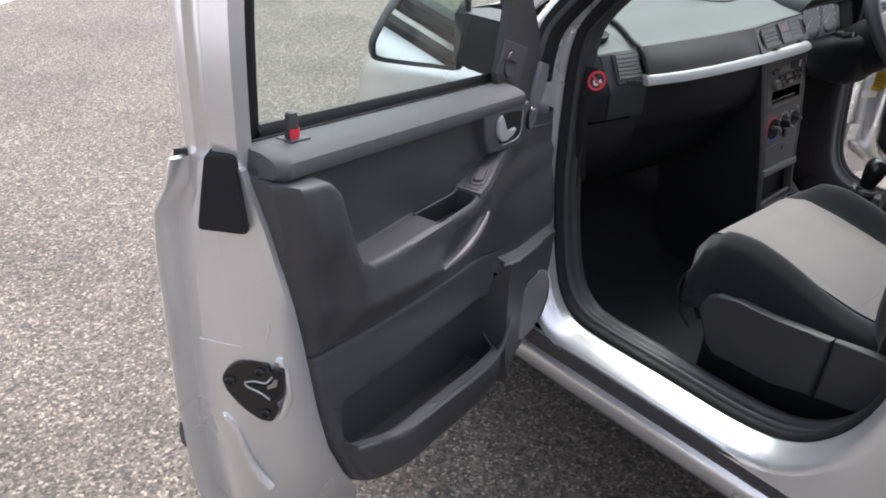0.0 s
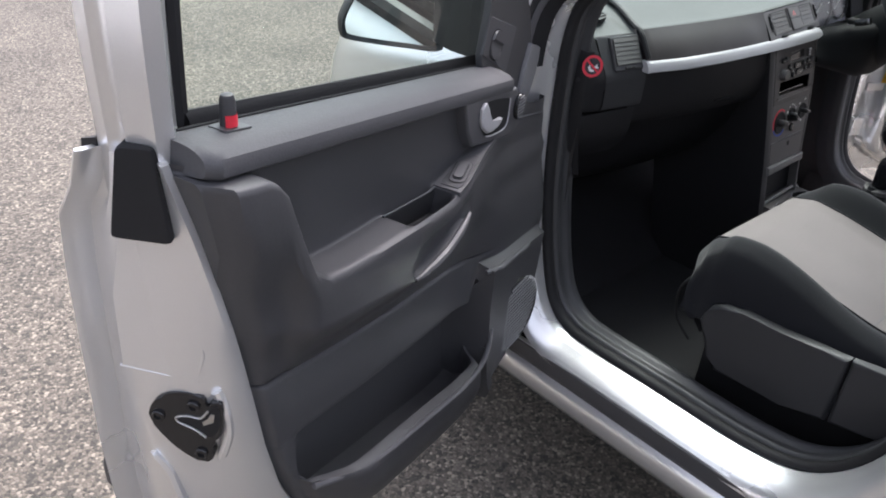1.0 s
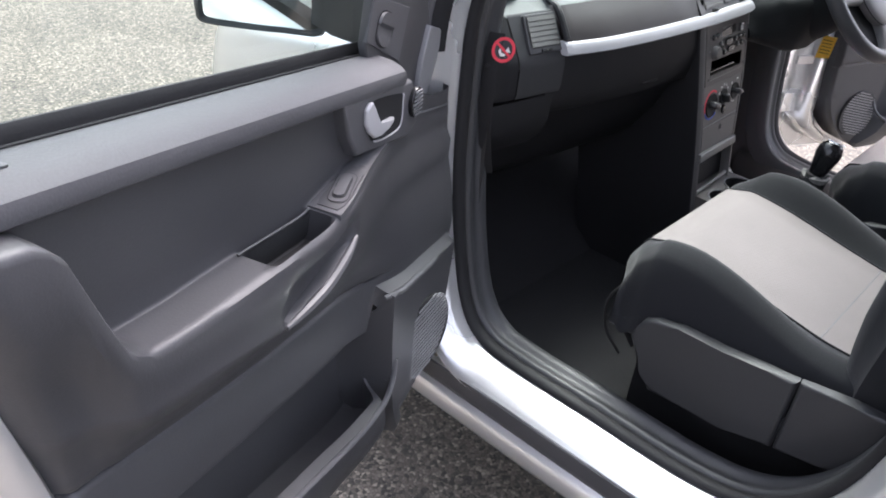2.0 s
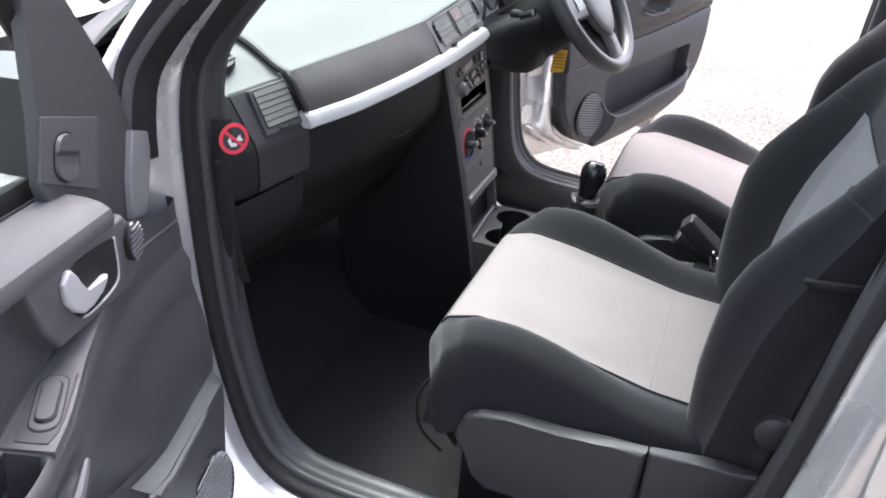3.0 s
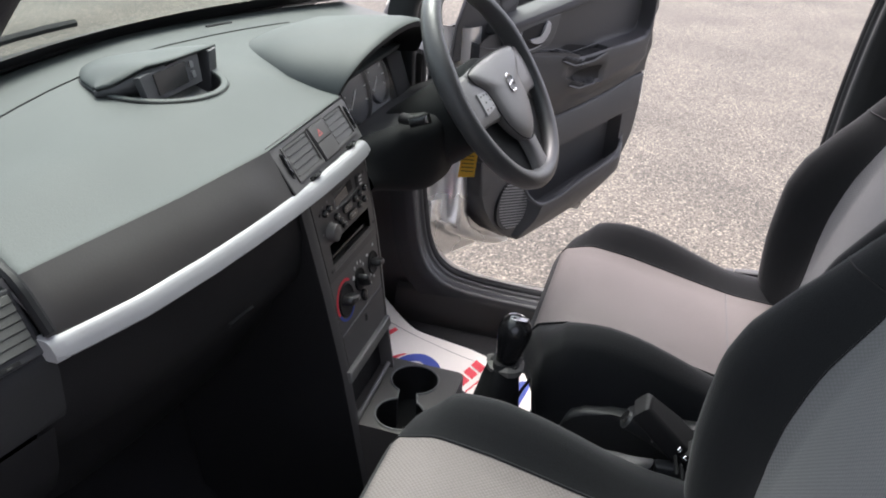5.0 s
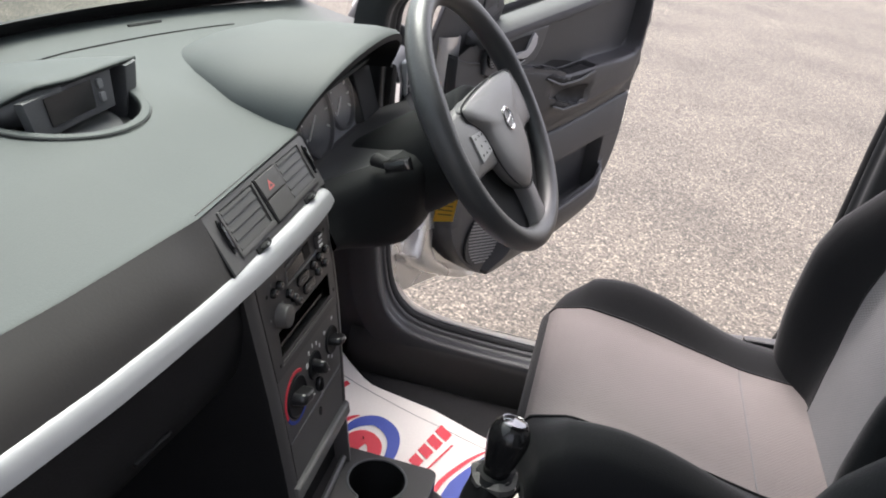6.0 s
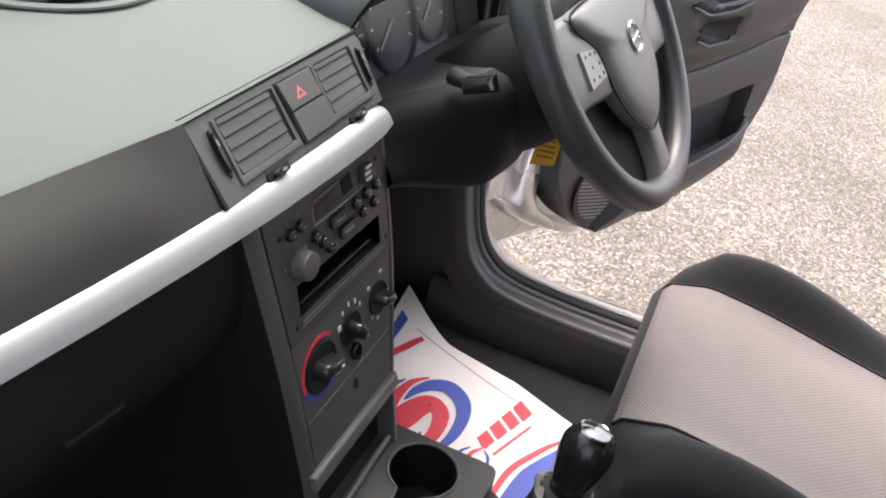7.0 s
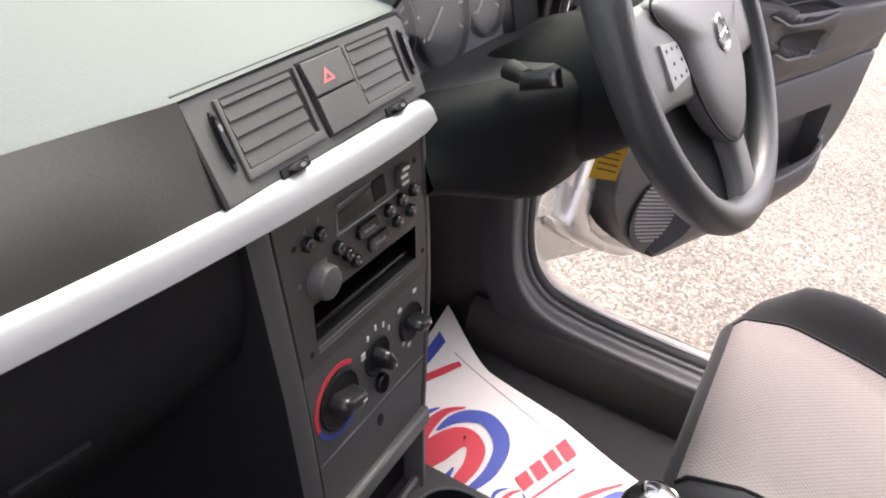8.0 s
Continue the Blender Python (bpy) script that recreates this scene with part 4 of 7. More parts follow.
    part("pad_edge", tube([W(0.088, 0.062 + pe_, 0.677), W(0.05, 0.072 + pe_, 0.672), W(-0.06, 0.072 + pe_, 0.661), W(-0.125 if near else -0.098, 0.066 + pe_, 0.653)], [0.004, 0.0055, 0.005, 0.002], 8), PLASTIC2, door, "grey edge of the speaker pad")
    part("bin_edge", tube(spline([W(0.058 + bs_, 0.072 + pe_, 0.548), W(0.070 + bs_, 0.076 + pe_ * 0.6, 0.516), W(0.095 + bs_, 0.078, 0.494), W(0.14 + bs_, 0.079, 0.490), W(0.20 + bs_ * 0.7, 0.079, 0.497), W(0.30, 0.079, 0.520), W(0.45, 0.074, 0.551), W(0.545, 0.046, 0.574)], 5), 0.0048, 8), PLASTIC2, door, "rounded lip of the door bin")
    # mirror corner with tweeter
    cz = Fn(0.0, 0.0, 1.0)
    sail = part("mirror_corner", prism([(-0.052, 0.024), (-0.040, -0.01), (0.03, -0.09), (0.17, -0.10), (0.160, -0.02), (0.125, 0.061), (0.095, 0.108), (0.045, 0.170), (0.015, 0.21), (-0.015, 0.22), (-0.026, 0.17), (-0.036, 0.084)], cz, -0.016, -0.004, 0.003), PLASTIC, door, "black corner trim below the mirror")
    tw = Fn(0.0, -0.003, 1.028)
    part("tweeter_plate", prism([(-0.034, 0.056), (-0.051, 0.0), (0.047, -0.052), (0.071, 0.018)], tw, -0.006, 0.0006, 0.0008), PLASTIC2, sail, "grey tweeter plate")

    def button(a, b, h):
        """A point of the upright oblong tweeter, following the plate's slant."""
        return tw @ V(-0.003 + 0.021 * a + 0.0075 * b, 0.005 - 0.009 * a + 0.021 * b, h)
    chord = [(b, (1 - abs(b) ** 2.6) ** (1 / 2.6)) for b in np.linspace(-0.995, 0.995, 22)]
    scoop = [0.0062 - 0.0052 * step(0.25, 0.10, b) * (1 - 0.8 * step(-0.05, -0.95, b)) for b, w in chord]
    part("tweeter_gap", sheet([[button(a * w * 1.10, b * 1.08, 0.0010) for a in (-1, -0.5, 0, 0.5, 1)] for b, w in chord]), BLACK, sail)
    part("tweeter", sheet([[button(a * w, b, 0.0012 + (h * 0.55 if abs(a) < 0.95 else 0.0)) for a in (-1, -0.93, -0.5, 0, 0.5, 0.93, 1)] for (b, w), h in zip(chord, scoop)]), PLASTIC2, sail, "scooped oblong tweeter button", 50)
    if near:
        part("front_cap", prism([(0.135, 0.007), (0.181, -0.010), (0.167, -0.053), (0.143, -0.102), (0.106, -0.088), (0.113, -0.043)], cz, -0.03, 0.004, 0.003, 3), BARGREY, door, "light grey cap on the door's front edge")
    # lock pin
    pin = part("lock_pin", lathe([(0.0088, 0.0), (0.0084, 0.004), (0.0076, 0.031), (0.006, 0.036), (0.003, 0.0375)], frame_of(W(0.612, 0.0, belt(0.612) + 0.008), V(1, 0, 0), V(0, 1, 0)), 14), PLASTIC, door, "dark lock pin with a red band")
    pc = W(0.612, 0.0, belt(0.612) + 0.008)
    part("red_patch", sheet([[pc + V(0.0089 * math.cos(radians(a)), 0.0089 * math.sin(radians(a)), h) for a in range(225, 361, 15)] for h in (0.006, 0.012, 0.018)]), REDPLASTIC, pin, "red patch on the pin")
    part("pin_base", prism(rrect(-0.021, -0.012, 0.017, 0.012, 0.003), frame_of(W(0.612, 0.0, belt(0.612) + 0.010), U + V(0, 0, 0.166), N), -0.001, 0.003, 0.001) if sgn < 0 else prism(rrect(-0.021, -0.012, 0.017, 0.012, 0.003), frame_of(pc, U + V(0, 0, 0.166), N), -0.003, 0.001, 0.001), PLASTIC, pin)
    if near:
        # the glass is turned in towards the driver
        ma, mt = radians(38), radians(-3)
        out_ = U * math.sin(ma) - N * math.cos(ma)
        face_ = (U * math.cos(ma) + N * math.sin(ma)) * math.cos(mt) + V(0, 0, math.sin(mt))
        up_ = face_.cross(out_) if face_.cross(out_).z > 0 else out_.cross(face_)

        def G(x, y, h):
            return W(-0.065, -0.135, 1.062) + out_ * x + up_ * y + face_ * h
        gl_ = spline([(0.106, 0.058, 0), (0.127, 0.040, 0), (0.143, 0.018, 0), (0.163, -0.022, 0), (0.166, -0.044, 0), (0.157, -0.057, 0), (0.106, -0.065, 0), (0.058, -0.070, 0), (0.017, -0.0735, 0), (0.005, -0.060, 0), (0.001, -0.005, 0), (-0.001, 0.035, 0), (0.010, 0.060, 0), (0.060, 0.066, 0)], 5, True)
        c_ = V(0.08, -0.005, 0)
        rows = [[G(*(c_ + (p - c_) * k).xy, h) for p in gl_] for h, k in ((0.000, 0.995), (0.012, 1.03), (0.014, 1.07), (0.008, 1.12), (-0.02, 1.14), (-0.06, 1.02), (-0.085, 0.70), (-0.094, 0.2))]
        mir = part("mirror_housing", sheet(rows, loop=True, cap=True), SEATPLASTIC, door, "black door mirror housing", 50)
        gb = bmesh.new()
        gb.faces.new([gb.verts.new(G(p.x, p.y, 0.003)) for p in gl_])
        part("mirror_glass", gb, MIRROR, mir, "silvered mirror glass", smooth=0, solid=0.003)
        part("mirror_arm", sheet([[W(u0_, n_, 1.0 + z0_) for u0_, z0_ in ((ua, zb_), (ub, zb_), (ub + 0.005, zt_), (ua + 0.005, zt_))] for n_, ua, ub, zb_, zt_ in ((-0.030, -0.10, -0.015, -0.005, 0.10), (-0.10, -0.10, -0.030, -0.004, 0.10), (-0.150, -0.10, -0.055, -0.002, 0.09))], loop=True, cap=True), SEATPLASTIC, mir, "black mirror foot", smooth=30)
    if not near:
        part("front_jamb", sheet([[W(u + 0.20 * (max(0.50 - z, 0) / 0.14) ** 2, n - 0.01 * (max(0.50 - z, 0) / 0.14), z) for u, n in ((-0.175, -0.115), (-0.165, -0.05), (-0.150, -0.012), (-0.135, 0.004), (-0.105, 0.008), (-0.085, 0.004), (-0.075, -0.03))] for z in (0.36, 0.38, 0.41, 0.45, 0.50, 0.60, 0.75, 0.90, 0.98)]), PAINT, door, "silver painted front edge of the door", 50)
    # black mouldings along the outer skin
    part("side_moulding", sheet([[W(u, n, z) for n, z in ((-0.140, 0.60), (-0.154, 0.606), (-0.156, 0.63), (-0.152, 0.648), (-0.140, 0.652))] for u in (-0.1, 0.3, 0.70)], loop=True, cap=True), PLASTIC, door, "black side moulding")
    part("belt_moulding", sheet([[W(u, n - 0.0, belt(min(u, 0.69)) + z) for n, z in ((-0.085, -0.03), (-0.108, -0.028), (-0.106, -0.012), (-0.085, -0.006))] for u in (-0.1, 0.3, 0.694)], loop=True, cap=True), BLACK, door, "black belt moulding")
    for z in (0.52, 0.74):
        part("hinge", box(frame_of(W(-0.155, -0.035, z), U, V(0, 0, 1)), -0.035, -0.03, -0.014, 0.03, 0.03, 0.014, 0.004), PAINT, door, "silver painted door hinge")
    part("door_check", box(frame_of(W(-0.13, -0.01, 0.66), U, V(0, 0, 1)), -0.07, -0.012, -0.006, 0.02, 0.012, 0.006, 0.002), STEEL, door, "steel door check strap")
    return door


car_door((-0.936, 0.010), (-0.945, -0.326), "open silver passenger door with dark grey trim and door mirror", True)
car_door((0.952, -0.078), (0.877, -0.4805), "open silver driver's door with dark grey trim panel", False)

# ---- dashboard ----
dash = thing("dashboard", "dark grey moulded dashboard with pale sunlit top and silver trim strip", "dashboard", at=(0, 0.1, 0.8))


def edge_y(x):
    """Where the top of the dash breaks into its front face."""
    return lerp(x, [-0.70, -0.506, -0.492, -0.30, -0.14, 0.10, 0.16, 0.7], [0.094, 0.060, 0.043, 0.004, -0.019, -0.012, 0.02, 0.04])


def edge_z(x):
    return lerp(x, [-0.70, -0.505, -0.49, -0.14, 0.10, 0.7], [0.990, 0.993, 0.994, 1.004, 1.009, 1.00])


def back_y(x):
    return 0.385 - 0.17 * (x / 0.68) ** 2


def top_z(x, y):
    k = (y - edge_y(x)) / max(back_y(x) - edge_y(x), 0.05)
    z = edge_z(x) + 0.024 * step(0.0, 0.45, k) + 0.014 * step(0.4, 1.0, k)
    z -= 0.011 * (1 - step(-0.505 + 0.42 * (y - 0.04), -0.493 + 0.42 * (y - 0.04), x))
    return z


rows = []
WELL = (-0.025, 0.215, 0.0905)
for x in np.concatenate([np.linspace(-0.665, -0.53, 8), np.linspace(-0.52, -0.30, 34), np.linspace(-0.28, -0.14, 8), np.linspace(-0.135, 0.085, 56), np.linspace(0.10, 0.66, 30)]):
    y0, y1 = edge_y(x), back_y(x)
    rows.append([V(x, y0 + 0.004, top_z(x, y0) - 0.010), V(x, y0 + 0.0006, top_z(x, y0) - 0.0012)] + [V(x, y0 + (y1 - y0) * k, top_z(x, y0 + (y1 - y0) * k) - (0.034 if math.hypot(x - WELL[0], y0 + (y1 - y0) * k - WELL[1]) < WELL[2] else 0.0)) for k in (0.01, 0.03, 0.06, 0.1, 0.15, 0.2, 0.25, *np.linspace(0.28, 0.88, 72), 0.94, 1.0)])
part("dash_top", sheet(rows), DASHTOP, dash, "soft grained dash top, pale in the daylight", 50)
ridge_pts = [V(-0.499 + 0.42 * (y - 0.04), y, 0) for y in np.linspace(0.046, 0.26, 14)]
part("corner_ridge", tube([V(-0.500, 0.012, 0.944), V(-0.498, 0.034, 0.978), *[V(p.x, p.y, top_z(p.x + 0.02, p.y) - 0.004) for p in ridge_pts]], 0.0062, 8), GLOVE, dash, "dark raised edge beside the end panel")
# seam of the screen vent panel
seam = [V(x, 0.300 - 0.24 * (x / 0.6) ** 2 * 0.6, 0) for x in np.linspace(-0.56, 0.42, 30)]
part("seam", tube([V(p.x, p.y, top_z(p.x, p.y) + 0.0002) for p in seam], 0.0015, 5), BLACK, dash, "dark seam of the demister panel")
slot = [V(x, back_y(x) - 0.045, 0) for x in np.linspace(0.27, 0.33, 6)]
part("demister_slot", tube([V(p.x, p.y, top_z(p.x, p.y)) for p in slot], 0.0032, 6), BLACK, dash)


def strip_y(x):
    return lerp(x, [-0.516, -0.45, -0.41, -0.314, -0.25, -0.184, -0.09, 0.0, 0.05, 0.11], [0.010, -0.011, -0.0225, -0.039, -0.047, -0.0535, -0.0590, -0.0605, -0.0595, -0.0555])


def strip_z(x):
    return lerp(x, [-0.51, -0.2, 0.11], [0.932, 0.938, 0.939])


def strip_up(x):
    """How far the strip rises above its middle line."""
    return lerp(x, [-0.51, -0.3, 0.11], [0.0078, 0.0080, 0.0100])


xs = np.linspace(-0.508, 0.103, 40)
rows = []
for i, x in enumerate(xs):
    y, z = strip_y(x), strip_z(x)
    e = 0.6 if i in (0, 39) else 1.0
    u_ = strip_up(x) * e
    rows.append([V(x, y + 0.020, z + u_), V(x, y + 0.007, z + u_ + 0.0004), V(x, y + 0.0025, z + u_ - 0.0010), V(x, y - 0.0014, z + u_ * 0.4), V(x, y - 0.0048, z - 0.004 * e), V(x, y - 0.0070, z - 0.0108 * e), V(x, y - 0.0055, z - 0.0128 * e), V(x, y + 0.020, z - 0.0130 * e)])
part("silver_strip", sheet(rows, loop=True, cap=True), STRIP, dash, "satin silver trim strip", 50)
part("strip_end", sheet([[V(x, y + 0.018, z + 0.0080), V(x, y + 0.0068, z + 0.0086), V(x, y + 0.0020, z + 0.0073), V(x, y - 0.0018, z + 0.0035), V(x, y - 0.0052, z - 0.004), V(x, y - 0.0074, z - 0.0111), V(x, y - 0.0055, z - 0.0131), V(x, y + 0.018, z - 0.0128)] for x, y, z in ((x, strip_y(x), strip_z(x)) for x in (-0.5085, -0.503, -0.496))], loop=True, cap=True), STRIP, dash, "brighter end cap of the strip", 50)
# airbag panel between dash top and strip
rows = []
for x in np.linspace(-0.504, -0.1372, 30):
    y0, z0, y1, z1 = edge_y(x), edge_z(x) - 0.0020, strip_y(x) + 0.005, strip_z(x) + strip_up(x) - 0.002
    rows.append([V(x, y0 + 0.0004, z0 + 0.0010)] + [V(x, y0 + (y1 - y0) * k - 0.006 * math.sin(math.pi * k) * (1 - step(-0.22, -0.14, x)), z0 + (z1 - z0) * k) for k in (0.1, 0.25, 0.4, 0.55, 0.7, 0.85, 1.0)])
part("airbag_panel", sheet(rows), AIRBAG, dash, "grained dash front over the passenger airbag", 60)
# lower dash and glovebox
rows = []
for x in np.linspace(-0.53, -0.105, 24):
    y = strip_y(x)
    rows.append([V(x, y + 0.010, 0.926), V(x, y + 0.014, 0.918), V(x, y + 0.010, 0.912), V(x, y + 0.006, 0.88), V(x, y + 0.010, 0.84), V(x, y + 0.018, 0.812), V(x, y + 0.036, 0.800)])
part("glovebox_lid", sheet(rows), GLOVE, dash, "glovebox lid, near-black with its shade in the colour", 60)
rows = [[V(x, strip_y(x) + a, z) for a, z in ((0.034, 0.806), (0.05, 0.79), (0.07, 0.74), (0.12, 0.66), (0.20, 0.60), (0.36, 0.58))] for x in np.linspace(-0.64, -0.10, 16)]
part("lower_dash", sheet(rows), GLOVE, dash, "lower dash, near-black with its shade in the colour", 60)
part("glovebox_latch", box(frame_of(V(-0.254, strip_y(-0.254) + 0.012, 0.832), V(1, -0.12, 0), V(0, -0.2, 1)), -0.024, -0.0025, -0.002, 0.024, 0.0025, 0.0035, 0.0015), GLOVE, dash, "slim black glovebox latch")

# end panel with side vent
vf = frame_of(V(-0.508, 0.010, 0.0), V(-0.985, 0.17, 0), V(0, 0, 1))
if vf.to_3x3().col[2].y > 0:
    vf = vf @ Matrix.Diagonal((1, 1, -1, 1))


def end_profile(a0, a1, lift):
    """The end of the dash, from the ridge outwards: a leaning upper face over an upright lower one."""
    return [[V(-0.508 - 0.985 * a, 0.010 + 0.17 * a + o + 9.0 * max(a - 0.115, 0) ** 2 - lift, z) for o, z in ((0.046, 0.986), (0.040, 0.982), (0.008, 0.928), (0.003, 0.918), (0.0, 0.905), (0.0, 0.862), (0.003, 0.852))] for a in np.linspace(a0, a1, 12)]


part("end_panel", sheet(end_profile(-0.008, 0.098, 0.0)), SEATPLASTIC, dash, "charcoal end panel round the side vent", 60)
part("end_corner", sheet(end_profile(0.0995, 0.152, -0.001)), GLOVE, dash, "matt black rounded dash end", 60)
vt = frame_of(V(-0.504, 0.0165, 0.925), V(-0.985, 0.17, 0), V(0.10, 0.56, 1))
if vt.to_3x3().col[2].y > 0:
    vt = vt @ Matrix.Diagonal((1, 1, -1, 1))
vent = part("side_vent", prism(rrect(0.002, 0.000, 0.078, 0.067, 0.004), vt, -0.004, 0.0050, 0.003), PLASTIC, dash, "square side air vent")
part("vent_well", prism(rrect(0.007, 0.010, 0.073, 0.063, 0.002), vt, 0.002, 0.0056), BLACK, vent, smooth=0)
SLAT = mat("vent_slat_grey", (0.090, 0.090, 0.086), 0.5)
for i in range(6):
    z = 0.0108 + 0.0086 * i
    part("slat", prism([(0.008, 0), (0.072, 0), (0.072, 0.0082), (0.008, 0.0082)], vt @ Matrix.Translation((0, z, 0.0056)) @ pose(0, 0, 0, -8), 0, 0.002, 0.0005), SLAT, vent, smooth=30)
part("vent_wheel", prism(rrect(0.028, 0.002, 0.052, 0.0065, 0.001), vt, 0.002, 0.0075, 0.001), BLACK, vent)
part("wheel_mark", prism(rrect(0.037, 0.0035, 0.042, 0.005, 0.0005), vt, 0.002, 0.0080), SLAT, vent, smooth=0)
rows = []
for z, o in ((0.974, -0.004), (0.95, 0.002), (0.90, 0.006), (0.84, 0.004), (0.78, -0.004), (0.72, -0.02)):
    rows.append([V(-0.655 - o, 0.032, z), V(-0.665 - o, 0.045, z), V(-0.672 - o, 0.07, z), V(-0.674 - o, 0.14, z), V(-0.672, 0.30, z)])
part("dash_end", sheet(rows), GLOVE, dash, "curved dash end, darkened for its shade", 60)
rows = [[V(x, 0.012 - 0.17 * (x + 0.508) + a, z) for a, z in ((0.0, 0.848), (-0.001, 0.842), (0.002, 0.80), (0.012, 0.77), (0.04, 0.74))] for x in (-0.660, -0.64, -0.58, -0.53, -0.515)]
part("lower_end_panel", sheet(rows), GLOVE, dash, "lower end panel, darkened for its shade", 60)
# sticker
sf = frame_of(V(-0.651, 0.0335, 0.948), V(1, -0.55, 0), V(0, 0.12, 1))
if sf.to_3x3().col[2].y > 0:
    sf = sf @ Matrix.Diagonal((1, 1, -1, 1))
sf = sf @ Matrix.Scale(0.70, 4)
stk = thing("warning_sticker", "round red and white airbag warning sticker on the dash end", "sticker", at=sf.translation)
part("disc", prism(ellipse(0, 0, 0.0295, 0.0295, 32), sf, 0.004, 0.0052), mat("black_print", (0.03, 0.03, 0.035), 0.5, bump=0), stk, "dark printed disc", smooth=0)
rr = bmesh.new()
rin, rout = ellipse(0, 0, 0.0222, 0.0222, 36), ellipse(0, 0, 0.0295, 0.0295, 36)
sheet([[sf @ V(x, y, h) for (x, y), h in ((p, 0.0054), (p, 0.006), (q, 0.006), (q, 0.0054))] for p, q in zip(rin + rin[:1], rout + rout[:1])], bm=rr)
part("ring", rr, RED, stk, "red prohibition ring", smooth=0)
part("bar", prism([(-0.0185, 0.0145), (-0.0145, 0.0185), (0.0185, -0.0145), (0.0145, -0.0185)], sf, 0.0054, 0.0062), RED, stk, "red slanting bar", smooth=0)
for pl in ([(-0.013, -0.002), (-0.008, 0.004), (-0.005, -0.006), (0.004, -0.010), (0.004, -0.015), (-0.008, -0.014)], [(0.004, -0.002), (0.012, 0.006), (0.014, -0.001), (0.018, -0.006), (0.010, -0.006)]):
    part("picture", prism(pl, sf, 0.0056, 0.0066), WHITE, stk, smooth=0)
part("screw", lathe([(0.006, 0.0), (0.006, 0.004), (0.003, 0.005)], sf @ Matrix.Translation((-0.036, -0.036, 0.002)) @ Matrix.Diagonal((1, 1, 1, 1)), 12), BLACK, dash, "black screw cover")
# round speaker vent in the corner of the dash
cx, cy = -0.548, 0.140
sv = frame_of(V(cx, cy, top_z(cx, cy) + 0.001), V(1, 0.1, 0), V(0, 1, 0.05))
rv = part("corner_vent", prism(ellipse(0, 0, 0.046, 0.034, 28), sv, -0.004, 0.003, 0.002), BLACK, dash, "oval demister vent in the dash corner")
for i in range(5):
    y = -0.022 + 0.011 * i
    w = 0.043 * math.sqrt(1 - (y / 0.034) ** 2)
    part("fin", box(sv, -w, y - 0.002, 0.002, w, y + 0.002, 0.005, 0.0), GLOVE, rv, smooth=0)

# ---- centre vents ----
cv = frame_of(V(-0.137, -0.0530, 0.9465), V(1, 0.02, 0.015), V(0, 0.040, 0.060))
if cv.to_3x3().col[2].y > 0:
    cv = cv @ Matrix.Diagonal((1, 1, -1, 1))
SLATDARK = mat("dark_vent_slat", (0.058, 0.056, 0.053), 0.42, bump=0.1, fine=420, dist=0.001)
VENTGREY = mat("satin_vent_plastic", (0.092, 0.087, 0.085), 0.42, bump=0.15, fine=420, dist=0.001)
part("centre_panel", prism([(0.0040, 0.0008), (0.2425, 0.0008), (0.2480, 0.0600), (0.2440, 0.0650), (0.0030, 0.0650)], cv, -0.03, 0.0006, 0.001), VENTGREY, dash, "charcoal centre vent panel")
for pl_ in ([(0.0008, 0.0008), (0.0038, 0.0008), (0.0029, 0.0650), (0.0004, 0.0674)], [(0.0006, 0.0652), (0.2440, 0.0652), (0.2452, 0.0672), (0.0006, 0.0674)], [(0.2440, 0.0650), (0.2482, 0.0600), (0.2496, 0.0607), (0.2452, 0.0672)]):
    part("panel_gap", prism(pl_, cv, -0.006, 0.0006), BLACK, dash, smooth=0)


